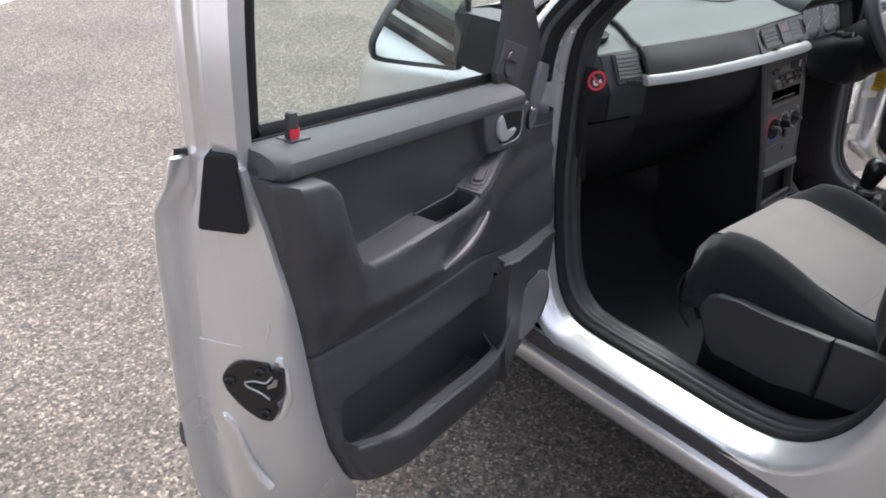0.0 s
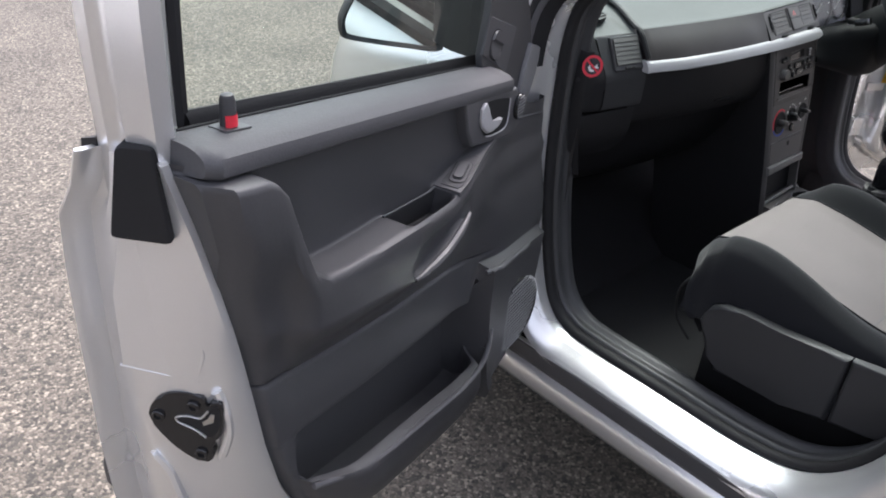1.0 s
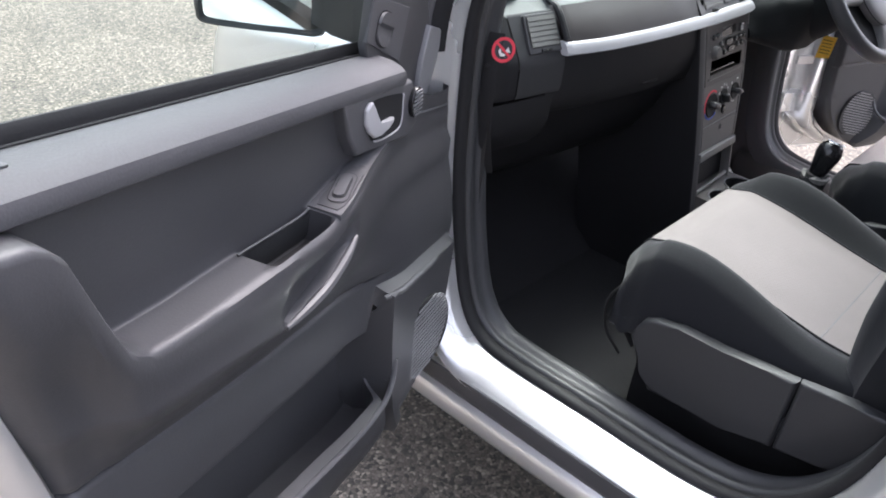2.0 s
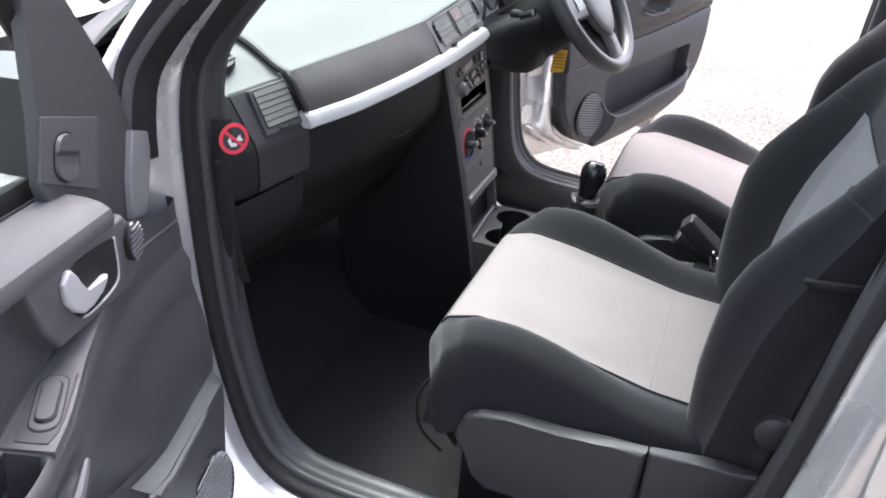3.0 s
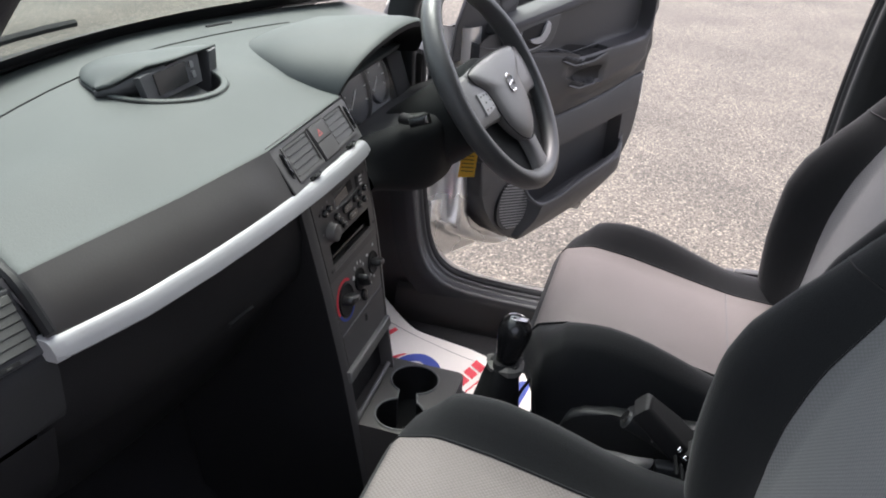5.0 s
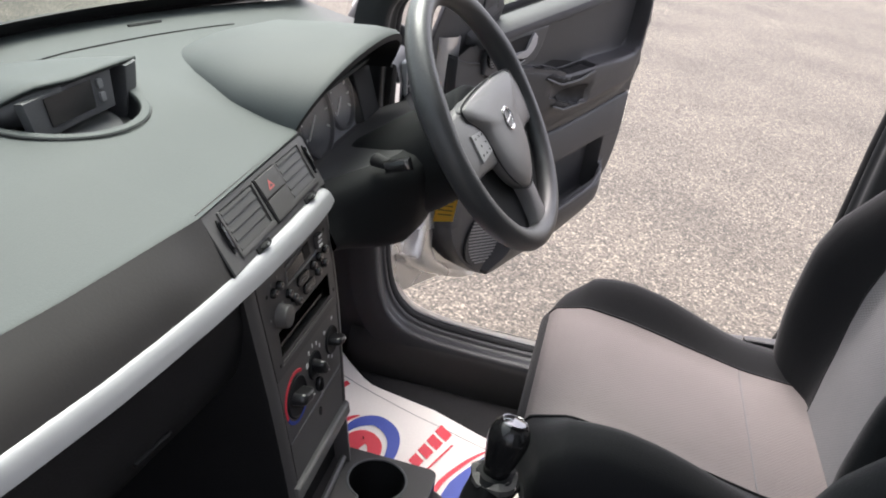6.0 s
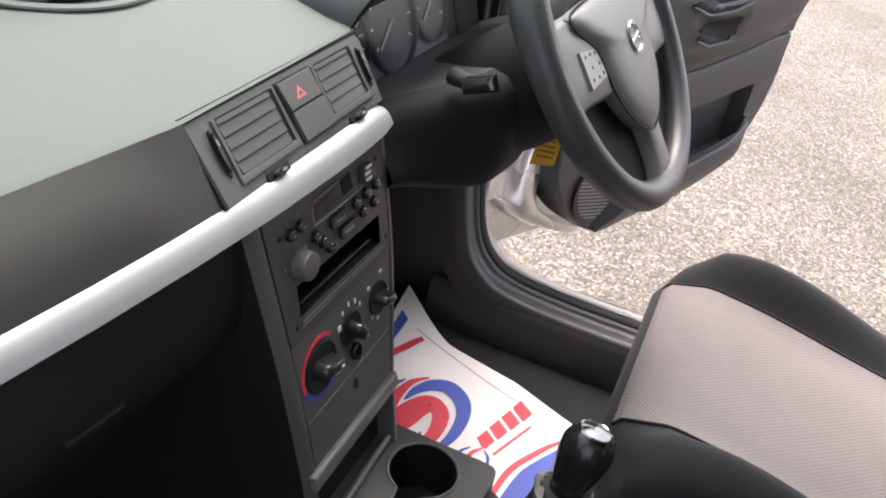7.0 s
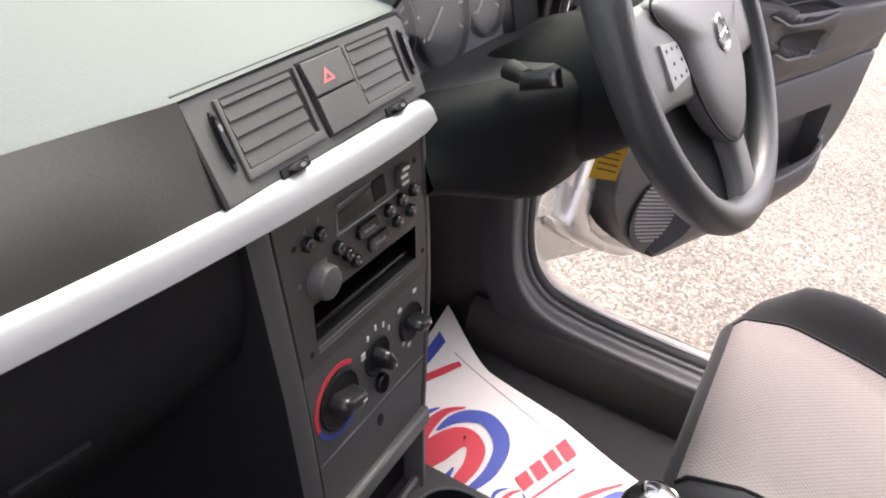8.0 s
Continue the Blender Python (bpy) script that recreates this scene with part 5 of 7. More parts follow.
def air_vent(x0, x1, dial_x):
    """A slatted outlet: a rim, a dark well and broad slats whose lower edges stand forward."""
    y0, y1 = 0.0090, 0.0592
    rim = prism([(x0, y0), (x1, y0), (x1, y0 + 0.0062), (x0, y0 + 0.0062)], cv, 0.0, 0.0030, 0.0010)
    prism([(x0 - 0.0010, y0), (x0 + 0.0030, y0), (x0 + 0.0030, y1), (x0 - 0.0010, y1)], cv, 0.0, 0.0026, 0.001, bm=rim)
    prism([(x1 - 0.0034, y0), (x1, y0), (x1, y1), (x1 - 0.0034, y1)], cv, 0.0, 0.0026, 0.001, bm=rim)
    v = part("air_vent", rim, VENTGREY, dash, "slatted centre air vent")
    part("well", prism(rrect(x0 + 0.002, y0 + 0.005, x1 - 0.003, y1, 0.001), cv, 0.0, 0.0010), BLACK, v, smooth=0)
    pitch = (y1 - 0.0016 - y0 - 0.0060) / 4.4
    for i in range(5):
        ya = y0 + 0.0060 + pitch * i
        yb = min(ya + pitch * 0.985, y1 - 0.0016)
        prof = [(ya, 0.0008), (ya + 0.0001, 0.0026), (ya + 0.0007, 0.0029), (yb, 0.0029 - 0.0015 * (yb - ya) / pitch), (yb, 0.0008)]
        part("slat", sheet([[cv @ V(x, y, h) for y, h in prof] for x in (x0 + 0.0036, x1 - 0.0085)], loop=True, cap=True), SLATDARK, v, smooth=30)
    xm = (x0 + x1) / 2
    part("wheel_slot", prism(rrect(xm - 0.0135, -0.0005, xm + 0.0150, 0.0058, 0.001), cv, 0.0, 0.0022), BLACK, v, smooth=0)
    part("wheel", prism(ellipse(xm + 0.002, 0.0026, 0.0095, 0.0026, 16), cv, 0.0, 0.0062, 0.001), BLACK, v)
    part("wheel_mark", prism(ellipse(xm + 0.003, 0.0026, 0.0030, 0.0014, 10), cv, 0.0, 0.0068), BARGREY, v, smooth=0)
    part("dial_slot", prism(ellipse(dial_x, 0.0360, 0.0030, 0.0185, 18), cv, 0.0, 0.0020), BLACK, v, smooth=0)
    part("side_dial", prism(ellipse(dial_x - 0.0004, 0.0370, 0.0016, 0.0150, 14), cv, 0.0, 0.0048, 0.0008), GLOSSB, v)
    part("dial_mark", prism(ellipse(dial_x - 0.0004, 0.0440, 0.0012, 0.0028, 10), cv, 0.0, 0.0054), BARGREY, v, smooth=0)


part("panel_border", prism([(0.0004, 0.0675), (0.2455, 0.0674), (0.2460, 0.0700), (0.0004, 0.0702)], cv, -0.010, 0.0003), AIRBAG, dash, "brown-grey border above the vents", smooth=0)
air_vent(0.0270, 0.1045, 0.0200)
air_vent(0.1595, 0.2270, 0.2350)
part("button_gap", prism([(0.1058, 0.0606), (0.1572, 0.0606), (0.1608, 0.0076), (0.1100, 0.0076)], cv, 0.0, 0.0018), BLACK, dash, smooth=0)
hz = part("hazard_button", prism([(0.1112, 0.0354), (0.1570, 0.0354), (0.1558, 0.0592), (0.1078, 0.0592)], cv, 0.0, 0.0040, 0.0010), VENTGREY, dash, "hazard warning button with a red triangle")
PINK = mat("faded_red_print", (0.62, 0.16, 0.15), 0.5, vary=0.1, big=300, bump=0.0)
for dx, k_ in ((0.0, 1.0), (0.0, 0.45)):
    tri = [(0.1300 - 0.0072 * k_, 0.0438 - 0.0036 * k_ + 0.0012), (0.1300 + 0.0072 * k_, 0.0438 - 0.0036 * k_ + 0.0012), (0.1300, 0.0438 + 0.0078 * k_)]
    part("triangle", prism(tri, cv, 0.0038, 0.0043 if k_ == 1.0 else 0.0046), PINK if k_ == 1.0 else VENTGREY, hz, smooth=0)
part("blank_button", prism([(0.1120, 0.0086), (0.1598, 0.0086), (0.1572, 0.0340), (0.1114, 0.0340)], cv, 0.0, 0.0036, 0.0010), VENTGREY, dash, "blank button")

# ---- centre console with radio and heater ----
con = thing("centre_console", "black centre console with radio, heater knobs and tray", "console", at=(0, -0.08, 0.6))
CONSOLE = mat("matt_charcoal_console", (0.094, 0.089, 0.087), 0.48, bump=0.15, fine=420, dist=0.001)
RADIOBLACK = mat("matt_radio_plastic", (0.062, 0.059, 0.058), 0.45, bump=0.1, fine=500, dist=0.0008)
kf = frame_of(V(0.0, -0.053, 0.93), V(1, 0, 0), V(0, 0.175, 1))
if kf.to_3x3().col[2].y > 0:
    kf = kf @ Matrix.Diagonal((1, 1, -1, 1))


def face_l(y):
    return lerp(-y, [-0.03, 0.0, 0.084, 0.152, 0.231, 0.29, 0.62], [-0.106, -0.1025, -0.0905, -0.0812, -0.0735, -0.0690, -0.064])


def face_r(y):
    return lerp(-y, [-0.03, 0.0, 0.04, 0.085, 0.125, 0.17, 0.21, 0.28, 0.62], [0.090, 0.0905, 0.0945, 0.0985, 0.1000, 0.0985, 0.0945, 0.0860, 0.080])


def slab(y0, y1, h0, h1, left=None, right=None, inset=0.0015, bm=None, bevel=0.0):
    """A stretch of the console face between two heights, following its curved edges."""
    ys = np.linspace(y0, y1, 5)
    le = [((face_l(y) + inset) if left is None else left, y) for y in ys]
    ri = [((face_r(y) - inset) if right is None else right, y) for y in ys]
    return prism(le + ri[::-1], kf, h0, h1, bevel, bm=bm)


part("backing", slab(0.012, -0.30, -0.12, -0.075, inset=0.0), BLACK, con, "dark inside of the console", smooth=0)
low = slab(-0.1395, -0.229, -0.07, 0.0)
part("heater_panel", low, CONSOLE, con, "matt charcoal heater panel", smooth=0)
flange, cheek = [], []
for zz in (0.014, 0.004, -0.02, -0.06, -0.1, -0.15, -0.2, -0.25, -0.29, -0.40, -0.62):
    xl = face_l(zz) - 0.0006
    flange.append([kf @ V(xl, zz, -0.02), kf @ V(xl, zz, 0.0005), kf @ V(xl - 0.003, zz, 0.0020), kf @ V(xl - 0.012, zz, 0.0008), kf @ V(xl - 0.0165, zz, -0.004)])
    cheek.append([kf @ V(xl - 0.0165, zz, -0.004), kf @ V(xl - 0.0185, zz, -0.011), kf @ V(xl - 0.020, zz, -0.06), kf @ V(xl - 0.024, zz, -0.3)])
part("console_flange", sheet(flange), CONSOLE, con, "charcoal console edge", 60)
# left cheek near-black to hold its shade; the right one stays charcoal
part("console_side", sheet(cheek), GLOVE, con, "left console cheek, darkened for its shade", 60)
rows = []
for zz in (0.004, -0.02, -0.06, -0.1, -0.15, -0.2, -0.25, -0.29, -0.40, -0.62):
    xl = face_r(zz) + 0.0006
    rows.append([kf @ V(xl, zz, -0.02), kf @ V(xl, zz, 0.0), kf @ V(xl + 0.002, zz, 0.0012), kf @ V(xl + 0.008, zz, 0.0), kf @ V(xl + 0.011, zz, -0.006), kf @ V(xl + 0.013, zz, -0.02), kf @ V(xl + 0.015, zz, -0.3)])
part("console_side", sheet(rows), CONSOLE, con, "charcoal console cheek", 60)

radio = thing("car_radio", "black car radio with cassette slot, knob and round buttons", "car radio", at=kf @ V(0, -0.06, 0))
SL, SR, ST, SB = -0.0640, 0.0805, -0.0860, -0.1170
fb = slab(0.010, ST, -0.07, 0.001)
slab(ST, SB, -0.07, 0.001, right=SL, bm=fb)
slab(ST, SB, -0.07, 0.001, left=SR, bm=fb)
slab(SB, -0.1384, -0.07, 0.001, bm=fb)
part("fascia", fb, RADIOBLACK, radio, "matt black radio fascia", smooth=0)
part("storage_slot", sheet([[kf @ V(x, y, h) for x, y in ((SL, ST), (SR, ST), (SR, SB), (SL, SB))] for h in (0.0004, -0.030, -0.0690)], loop=True), BLACK, radio, "dark open storage slot", smooth=0)
part("slot_ledge", prism([(SL + 0.0006, SB + 0.0006), (SR - 0.0006, SB + 0.0006), (SR - 0.0006, SB + 0.0075), (SL + 0.0006, SB + 0.0075)], kf, -0.05, -0.006, 0.002), GLOSSB, radio, "shiny ledge of the slot")
part("slot_lip", prism([(SL + 0.001, -0.1215), (0.0850, -0.1200), (0.0860, -0.1242), (SL + 0.001, -0.1262)], kf, 0.0008, 0.0024, 0.0008), CONSOLE, radio, "raised lip below the slot")
part("lip_edge", tube([kf @ V(SL, -0.1266, 0.0016), kf @ V(0.0865, -0.1240, 0.0016)], 0.0008, 6), BARGREY, radio, "light grey edge of the slot lip")
EDGE = mat("pale_print_line", (0.19, 0.185, 0.18), 0.5, bump=0.0)
dw = part("display_window", prism([(-0.0290, -0.0300), (0.0330, -0.0235), (0.0365, -0.0390), (-0.0270, -0.0430)], kf, 0.0008, 0.0016), GLOSSB, radio, "dark display window")
part("display_hood", prism([(0.0155, -0.0230), (0.0320, -0.0215), (0.0350, -0.0380), (0.0185, -0.0390)], kf, 0.0012, 0.0022), BLACK, dw, smooth=0)
part("window_edge", tube(spline([kf @ V(-0.0305, -0.0290, 0.0014), kf @ V(-0.0298, -0.0435, 0.0014), kf @ V(-0.0270, -0.0455, 0.0014), kf @ V(0.0150, -0.0455, 0.0014), kf @ V(0.0480, -0.0445, 0.0014), kf @ V(0.0530, -0.0420, 0.0014)], 4), 0.0011, 6), EDGE, dw, "pale edge of the window")
part("cassette_lip", tube([kf @ V(-0.0300, -0.0235, 0.0014), kf @ V(-0.0080, -0.0222, 0.0016), kf @ V(0.0140, -0.0215, 0.0014)], 0.0011, 6), EDGE, radio, "pale lip of the cassette slot")
part("volume_knob", lathe([(0.0140, 0.0), (0.0136, 0.002), (0.0128, 0.0095), (0.0118, 0.0115), (0.0100, 0.0122), (0.004, 0.0124)], kf @ Matrix.Translation((-0.0555, -0.0690, 0.001)), 24), CONSOLE, radio, "round volume knob")
for x, y in ((-0.066, -0.0365), (-0.0515, -0.0350), (-0.0315, -0.0550), (-0.0210, -0.0650), (-0.0110, -0.0750), (0.0370, -0.0540), (0.0565, -0.0525), (0.0755, -0.0510), (0.0490, -0.0680), (0.0700, -0.0670)):
    bt = part("button", lathe([(0.0058, 0.0), (0.0054, 0.0040), (0.0042, 0.0055), (0.001, 0.0058)], kf @ Matrix.Translation((x, y, 0.001)), 14), GLOSSB, radio)
    part("print", box(kf, x - 0.0014, y - 0.0008, 0.0066, x + 0.0014, y + 0.0008, 0.0070, 0.0), EDGE, bt, smooth=0)
for x0, y0 in ((-0.0080, -0.0490), (0.0060, -0.0655)):
    lb = part("long_button", prism(rrect(x0, y0 - 0.0125, x0 + 0.0290, y0, 0.0052), kf, 0.0005, 0.0050, 0.0015), GLOSSB, radio)
    part("print", box(kf, x0 + 0.0065, y0 - 0.0076, 0.0049, x0 + 0.0215, y0 - 0.0052, 0.0053, 0.0), EDGE, lb, smooth=0)
tape = part("menu_key", prism(rrect(0.0505, -0.0415, 0.0665, -0.0235, 0.003), kf, 0.0005, 0.0062, 0.0015), RADIOBLACK, radio, "square menu key")
for a_, c_ in ((-0.0385, 0.0575), (-0.0325, 0.0560), (-0.0270, 0.0585)):
    part("print", box(kf, c_ - 0.0050, a_, 0.0061, c_ + 0.0050, a_ + 0.0026, 0.0066, 0.0), WHITE, tape, smooth=0)
for x, y, w_ in ((-0.067, -0.0265, 0.002), (-0.0515, -0.0250, 0.002), (-0.0465, -0.0575, 0.004), (-0.0770, -0.0640, 0.003)):
    part("print", box(kf, x - w_ / 2, y - 0.0016, 0.0008, x + w_ / 2, y + 0.0016, 0.0014, 0.0), EDGE, radio, smooth=0)
for x, y in ((-0.0790, -0.0345), (0.0800, -0.0275), (0.0920, -0.1150), (-0.0700, -0.1240)):
    part("pin_hole", lathe([(0.0024, 0.0), (0.0024, 0.0008)], kf @ Matrix.Translation((x, y, 0.0006)), 10), BLACK, radio)

KNOB = mat("satin_black_knob", (0.020, 0.020, 0.021), 0.28, bump=0.06)


def heater_knob(x, y, r, turn, label):
    """A dished dial with a tall grip bar standing out of it."""
    f = kf @ Matrix.Translation((x, y, 0.0)) @ pose(0, 0, 0, 0, 0, turn)
    k = part("heater_knob", lathe([(r, 0.0), (r, 0.0015), (r * 0.94, 0.0025), (r * 0.86, 0.0012), (r * 0.4, 0.0008)], f, 28), BLACK, con, label)
    rows = []
    for h, s_ in ((0.0006, 0.92), (0.010, 0.88), (0.0142, 0.80), (0.0164, 0.62), (0.0170, 0.3)):
        rows.append([f @ V(px * s_, py * s_, h) for px, py in rrect(-r * 0.62, -r * 0.33, r * 0.92, r * 0.33, r * 0.30, 4)])
    part("grip", sheet(rows, loop=True, cap=True), KNOB, k, "raised grip bar", 50)
    part("mark", box(f, r * 0.36, -0.0007, 0.0155, r * 0.58, 0.0007, 0.0170, 0.0), WHITE, k, smooth=0)


heater_knob(-0.0415, -0.1835, 0.0255, -14, "large black temperature knob")
heater_knob(0.0135, -0.1765, 0.0180, -58, "black fan speed knob")
heater_knob(0.0690, -0.1745, 0.0185, -12, "black air direction knob")


def arc(name, a0, a1, m):
    b = bmesh.new()
    n = 18
    sheet([[kf @ V(-0.0415 + r * math.cos(radians(a0 + (a1 - a0) * i / n)), -0.1835 + r * math.sin(radians(a0 + (a1 - a0) * i / n)), h) for r, h in ((0.0285, 0.0003), (0.0285, 0.0010), (0.0325, 0.0010), (0.0325, 0.0003))] for i in range(n + 1)], bm=b)
    part(name, b, m, con, smooth=0)


arc("warm_arc", 52, 204, RED)
arc("cold_arc", 206, 318, BLUE)
for x, y in ((0.002, -0.1535), (0.0135, -0.1495), (0.0255, -0.1530), (0.0340, -0.1610)):
    part("scale_mark", box(kf, x - 0.0011, y - 0.0024, 0.0, x + 0.0011, y + 0.0024, 0.0008, 0.0), WHITE, con, smooth=0)
part("fan_mark", box(kf, -0.0085, -0.1690, 0.0, -0.0030, -0.1630, 0.0008, 0.0), WHITE, con, smooth=0)
for x, y in ((0.0780, -0.1480), (0.0520, -0.1545), (0.0895, -0.1775), (0.0560, -0.1910), (0.0665, -0.1975)):
    part("scale_mark", box(kf, x - 0.0024, y - 0.0018, 0.0, x + 0.0024, y + 0.0018, 0.0008, 0.0), WHITE, con, smooth=0)
part("push_switch", prism(ellipse(0.0160, -0.2050, 0.0078, 0.0100, 18), kf, 0.0, 0.0065, 0.002), GLOSSB, con, "oval push switch")
ash = part("ashtray_lid", slab(-0.2300, -0.2850, -0.05, 0.0006), CONSOLE, con, "charcoal ashtray lid", smooth=0)
part("lid_mark", prism(ellipse(0.0140, -0.2440, 0.0042, 0.0062, 12), kf, 0.0, 0.0014), BLACK, ash)
part("lid_edge", tube([kf @ V(face_l(-0.2295) + 0.002, -0.2295, 0.0004), kf @ V(0.0905, -0.2245, 0.0004)], 0.0008, 6), BARGREY, ash, "bright upper edge of the lid")
LIP = mat("satin_grey_lip", (0.17, 0.165, 0.16), 0.42, 0.1, bump=0.05)
part("tray_lip", prism([(face_l(-0.29) - 0.012, -0.2850), (0.0900, -0.2820), (0.0920, -0.3010), (face_l(-0.29) - 0.010, -0.3050)], kf, -0.004, 0.008, 0.004, 3), LIP, con, "grey lip above the tray")
part("tray_well", prism([(-0.072, -0.306), (0.088, -0.303), (0.086, -0.375), (-0.068, -0.375)], kf, -0.10, -0.020), BLACK, con, "dark open tray")
part("tray_edge", tube([V(-0.072, -0.116, 0.556), V(0.082, -0.112, 0.562)], 0.0042, 8), LIP, con, "grey tray edge")


# ---- tunnel, cup holders, gear lever, handbrake ----
tun = thing("tunnel_console", "dark grey floor console with two cup holders", "console", at=(0.02, -0.3, 0.31))
rows = []
for y, w, z in ((-0.230, 0.091, 0.543), (-0.24, 0.088, 0.53), (-0.26, 0.085, 0.52), (-0.36, 0.08, 0.515), (-0.50, 0.075, 0.50), (-0.8, 0.07, 0.48), (-1.0, 0.07, 0.46)):
    rows.append([V(0.02 + sx * w * a, y, 0.30 + (z - 0.30) * b) for sx, a, b in ((-1, 1.0, 0.0), (-1, 1.0, 0.9), (-1, 0.96, 0.98), (-1, 0.85, 1.0), (-1, 0.4, 1.0), (1, 0.4, 1.0), (1, 0.85, 1.0), (1, 0.96, 0.98), (1, 1.0, 0.9), (1, 1.0, 0.0))])
part("tunnel_cover", sheet(rows), DASHGREY, tun, "charcoal tunnel cover", 50)
# tray with two joined cup wells cut through it
hole = [(0.066 + 0.040 * math.cos(radians(a)), -0.166 + 0.040 * math.sin(radians(a))) for a in np.linspace(-157, 157, 30)]
hole += [(-0.028 + 0.039 * math.cos(radians(a)), -0.172 + 0.039 * math.sin(radians(a))) for a in np.linspace(26, 334, 26)]
outer = rrect(-0.074, -0.240, 0.114, -0.085, 0.012)
tb_ = bmesh.new()
vo, vh = [tb_.verts.new((x, y, 0.5525)) for x, y in outer], [tb_.verts.new((x, y, 0.5525)) for x, y in hole]
es_ = [tb_.edges.new((l[i - 1], l[i])) for l in (vo, vh) for i in range(len(l))]
bmesh.ops.triangle_fill(tb_, use_beauty=True, edges=es_)
lo_ = [tb_.verts.new((x + (x - 0.02) * 0.03, y, 0.30)) for x, y in outer]
for i in range(len(vo)):
    tb_.faces.new((vo[i - 1], vo[i], lo_[i], lo_[i - 1]))
part("cup_tray", tb_, DASHGREY, tun, "charcoal tray with two cup wells", 30)
part("cup_well", sheet([[V(0.02 + (x - 0.02) * k, -0.165 + (y + 0.165) * k, z) for x, y in hole] for k, z in ((1.0, 0.5525), (0.99, 0.53), (0.95, 0.49), (0.94, 0.485))], loop=True, cap=False), BLACK, tun, "dark joined cup wells")
part("cup_floor", sheet([[V(0.02 + (x - 0.02) * k, -0.165 + (y + 0.165) * k, 0.485) for x, y in hole] for k in (0.95, 0.5, 0.05)], loop=True), BLACK, tun)
part("cup_rim", tube([V(x, y, 0.5532) for x, y in hole + hole[:1]], 0.0018, 6, cap=False), GRILLE, tun, "light edge round the cup wells")

DIRTY = mat("dusty_grey_plastic", (0.12, 0.115, 0.11), 0.7, vary=0.3, big=60, bump=0.3)
STEELCAP = mat("dark_chrome_cap", (0.20, 0.20, 0.21), 0.14, 1.0, bump=0.0)
gear = thing("gear_lever", "black gear lever with polished knob, grey cap and gaiter", "gear lever", at=(0.055, -0.31, 0.52))
gb_, gt = V(-0.006, -0.305, 0.53), V(0.032, -0.327, 0.700)
gd = (gt - gb_).normalized()
gf = frame_of(gt, gd.orthogonal(), gd.cross(gd.orthogonal()))
gm = gb_.lerp(gt, 0.74)
rows = []
for k_, r_ in ((0.0, 0.050), (0.10, 0.047), (0.22, 0.040), (0.34, 0.036), (0.46, 0.033), (0.60, 0.029), (0.72, 0.026), (0.78, 0.0235)):
    c_ = gb_.lerp(gt, k_)
    rows.append([c_ + V(math.cos(a_) * r_ * (1 + 0.10 * math.sin(5 * a_ + 9 * k_)), math.sin(a_) * r_ * (1 + 0.10 * math.sin(5 * a_ + 9 * k_)), 0.002 * math.sin(3 * a_)) for a_ in np.linspace(0, 2 * math.pi, 30, endpoint=False)])
part("gaiter", sheet(rows, loop=True, cap=True), BLACK, gear, "black gathered gaiter", smooth=50)
part("stick", tube([gb_.lerp(gt, 0.6), gb_.lerp(gt, 0.92)], [0.012, 0.011], 12), GLOSSB, gear, "black lever stem")
part("knob", lathe([(0.011, -0.052), (0.015, -0.046), (0.020, -0.024), (0.0255, 0.002), (0.0258, 0.014), (0.0215, 0.026), (0.013, 0.0315), (0.003, 0.033)], gf, 28), GLOSSB, gear, "polished black knob")
part("knob_cap", lathe([(0.0165, 0.0290), (0.0175, 0.0310), (0.0160, 0.0325), (0.0145, 0.0318), (0.0135, 0.0322), (0.006, 0.0336), (0.002, 0.0338)], gf, 24), STEELCAP, gear, "grey emblem cap on the knob")
# frayed collar: an uneven ring of worn plastic
rows = []
rg = np.random.default_rng(7)
for i in range(18):
    a_ = 2 * math.pi * i / 18
    w0, w1, u0_, u1_ = 0.0215 + rg.uniform(-0.001, 0.001), 0.0285 + rg.uniform(-0.002, 0.004), rg.uniform(-0.003, 0.001), rg.uniform(0.0, 0.005)
    rows.append([gm + V(math.cos(a_) * r_, math.sin(a_) * r_, z_) for r_, z_ in ((w0, 0.003 + u1_), (w1, u1_), (w1, u0_ - 0.004), (w0, -0.004))])
part("collar", sheet([*rows, rows[0]], loop=True), DIRTY, gear, "worn grey gaiter collar", smooth=30)

hbk = thing("handbrake", "black handbrake lever with grey button between the seats", "handbrake", at=(0.0, -0.6, 0.5))
part("lever", tube(spline([V(0.0, -0.72, 0.50), V(0.0, -0.66, 0.535), V(-0.006, -0.58, 0.60), V(-0.016, -0.513, 0.638)], 4), 0.018, 12), SEATPLASTIC, hbk, "grained black lever")
part("button", lathe([(0.009, 0.0), (0.009, 0.012), (0.005, 0.015)], frame_of(V(-0.017, -0.509, 0.640), V(1, 0, 0), V(0, -0.6, 0.8)) , 14), CHROME, hbk, "bright release button")
gt_ = frame_of(V(-0.045, -0.560, 0.655), V(0.05, -0.75, -0.66), V(-0.9, 0.1, 0.1))
part("gaiter", prism([(-0.05, -0.012), (-0.052, 0.028), (0.03, 0.034), (0.09, 0.025), (0.085, -0.025), (0.02, -0.03)], gt_, -0.020, 0.012, 0.008, 3), BLACK, hbk, "creased black gaiter")
part("gaiter_seam", tube([gt_ @ V(-0.01, -0.025, 0.0125), gt_ @ V(-0.005, 0.030, 0.0125)], 0.0012, 5), DASHGREY, hbk)
buckle = thing("seat_belt_buckle", "black seat belt buckle on a cable stalk", "seat belt buckle", at=(-0.09, -0.62, 0.55))
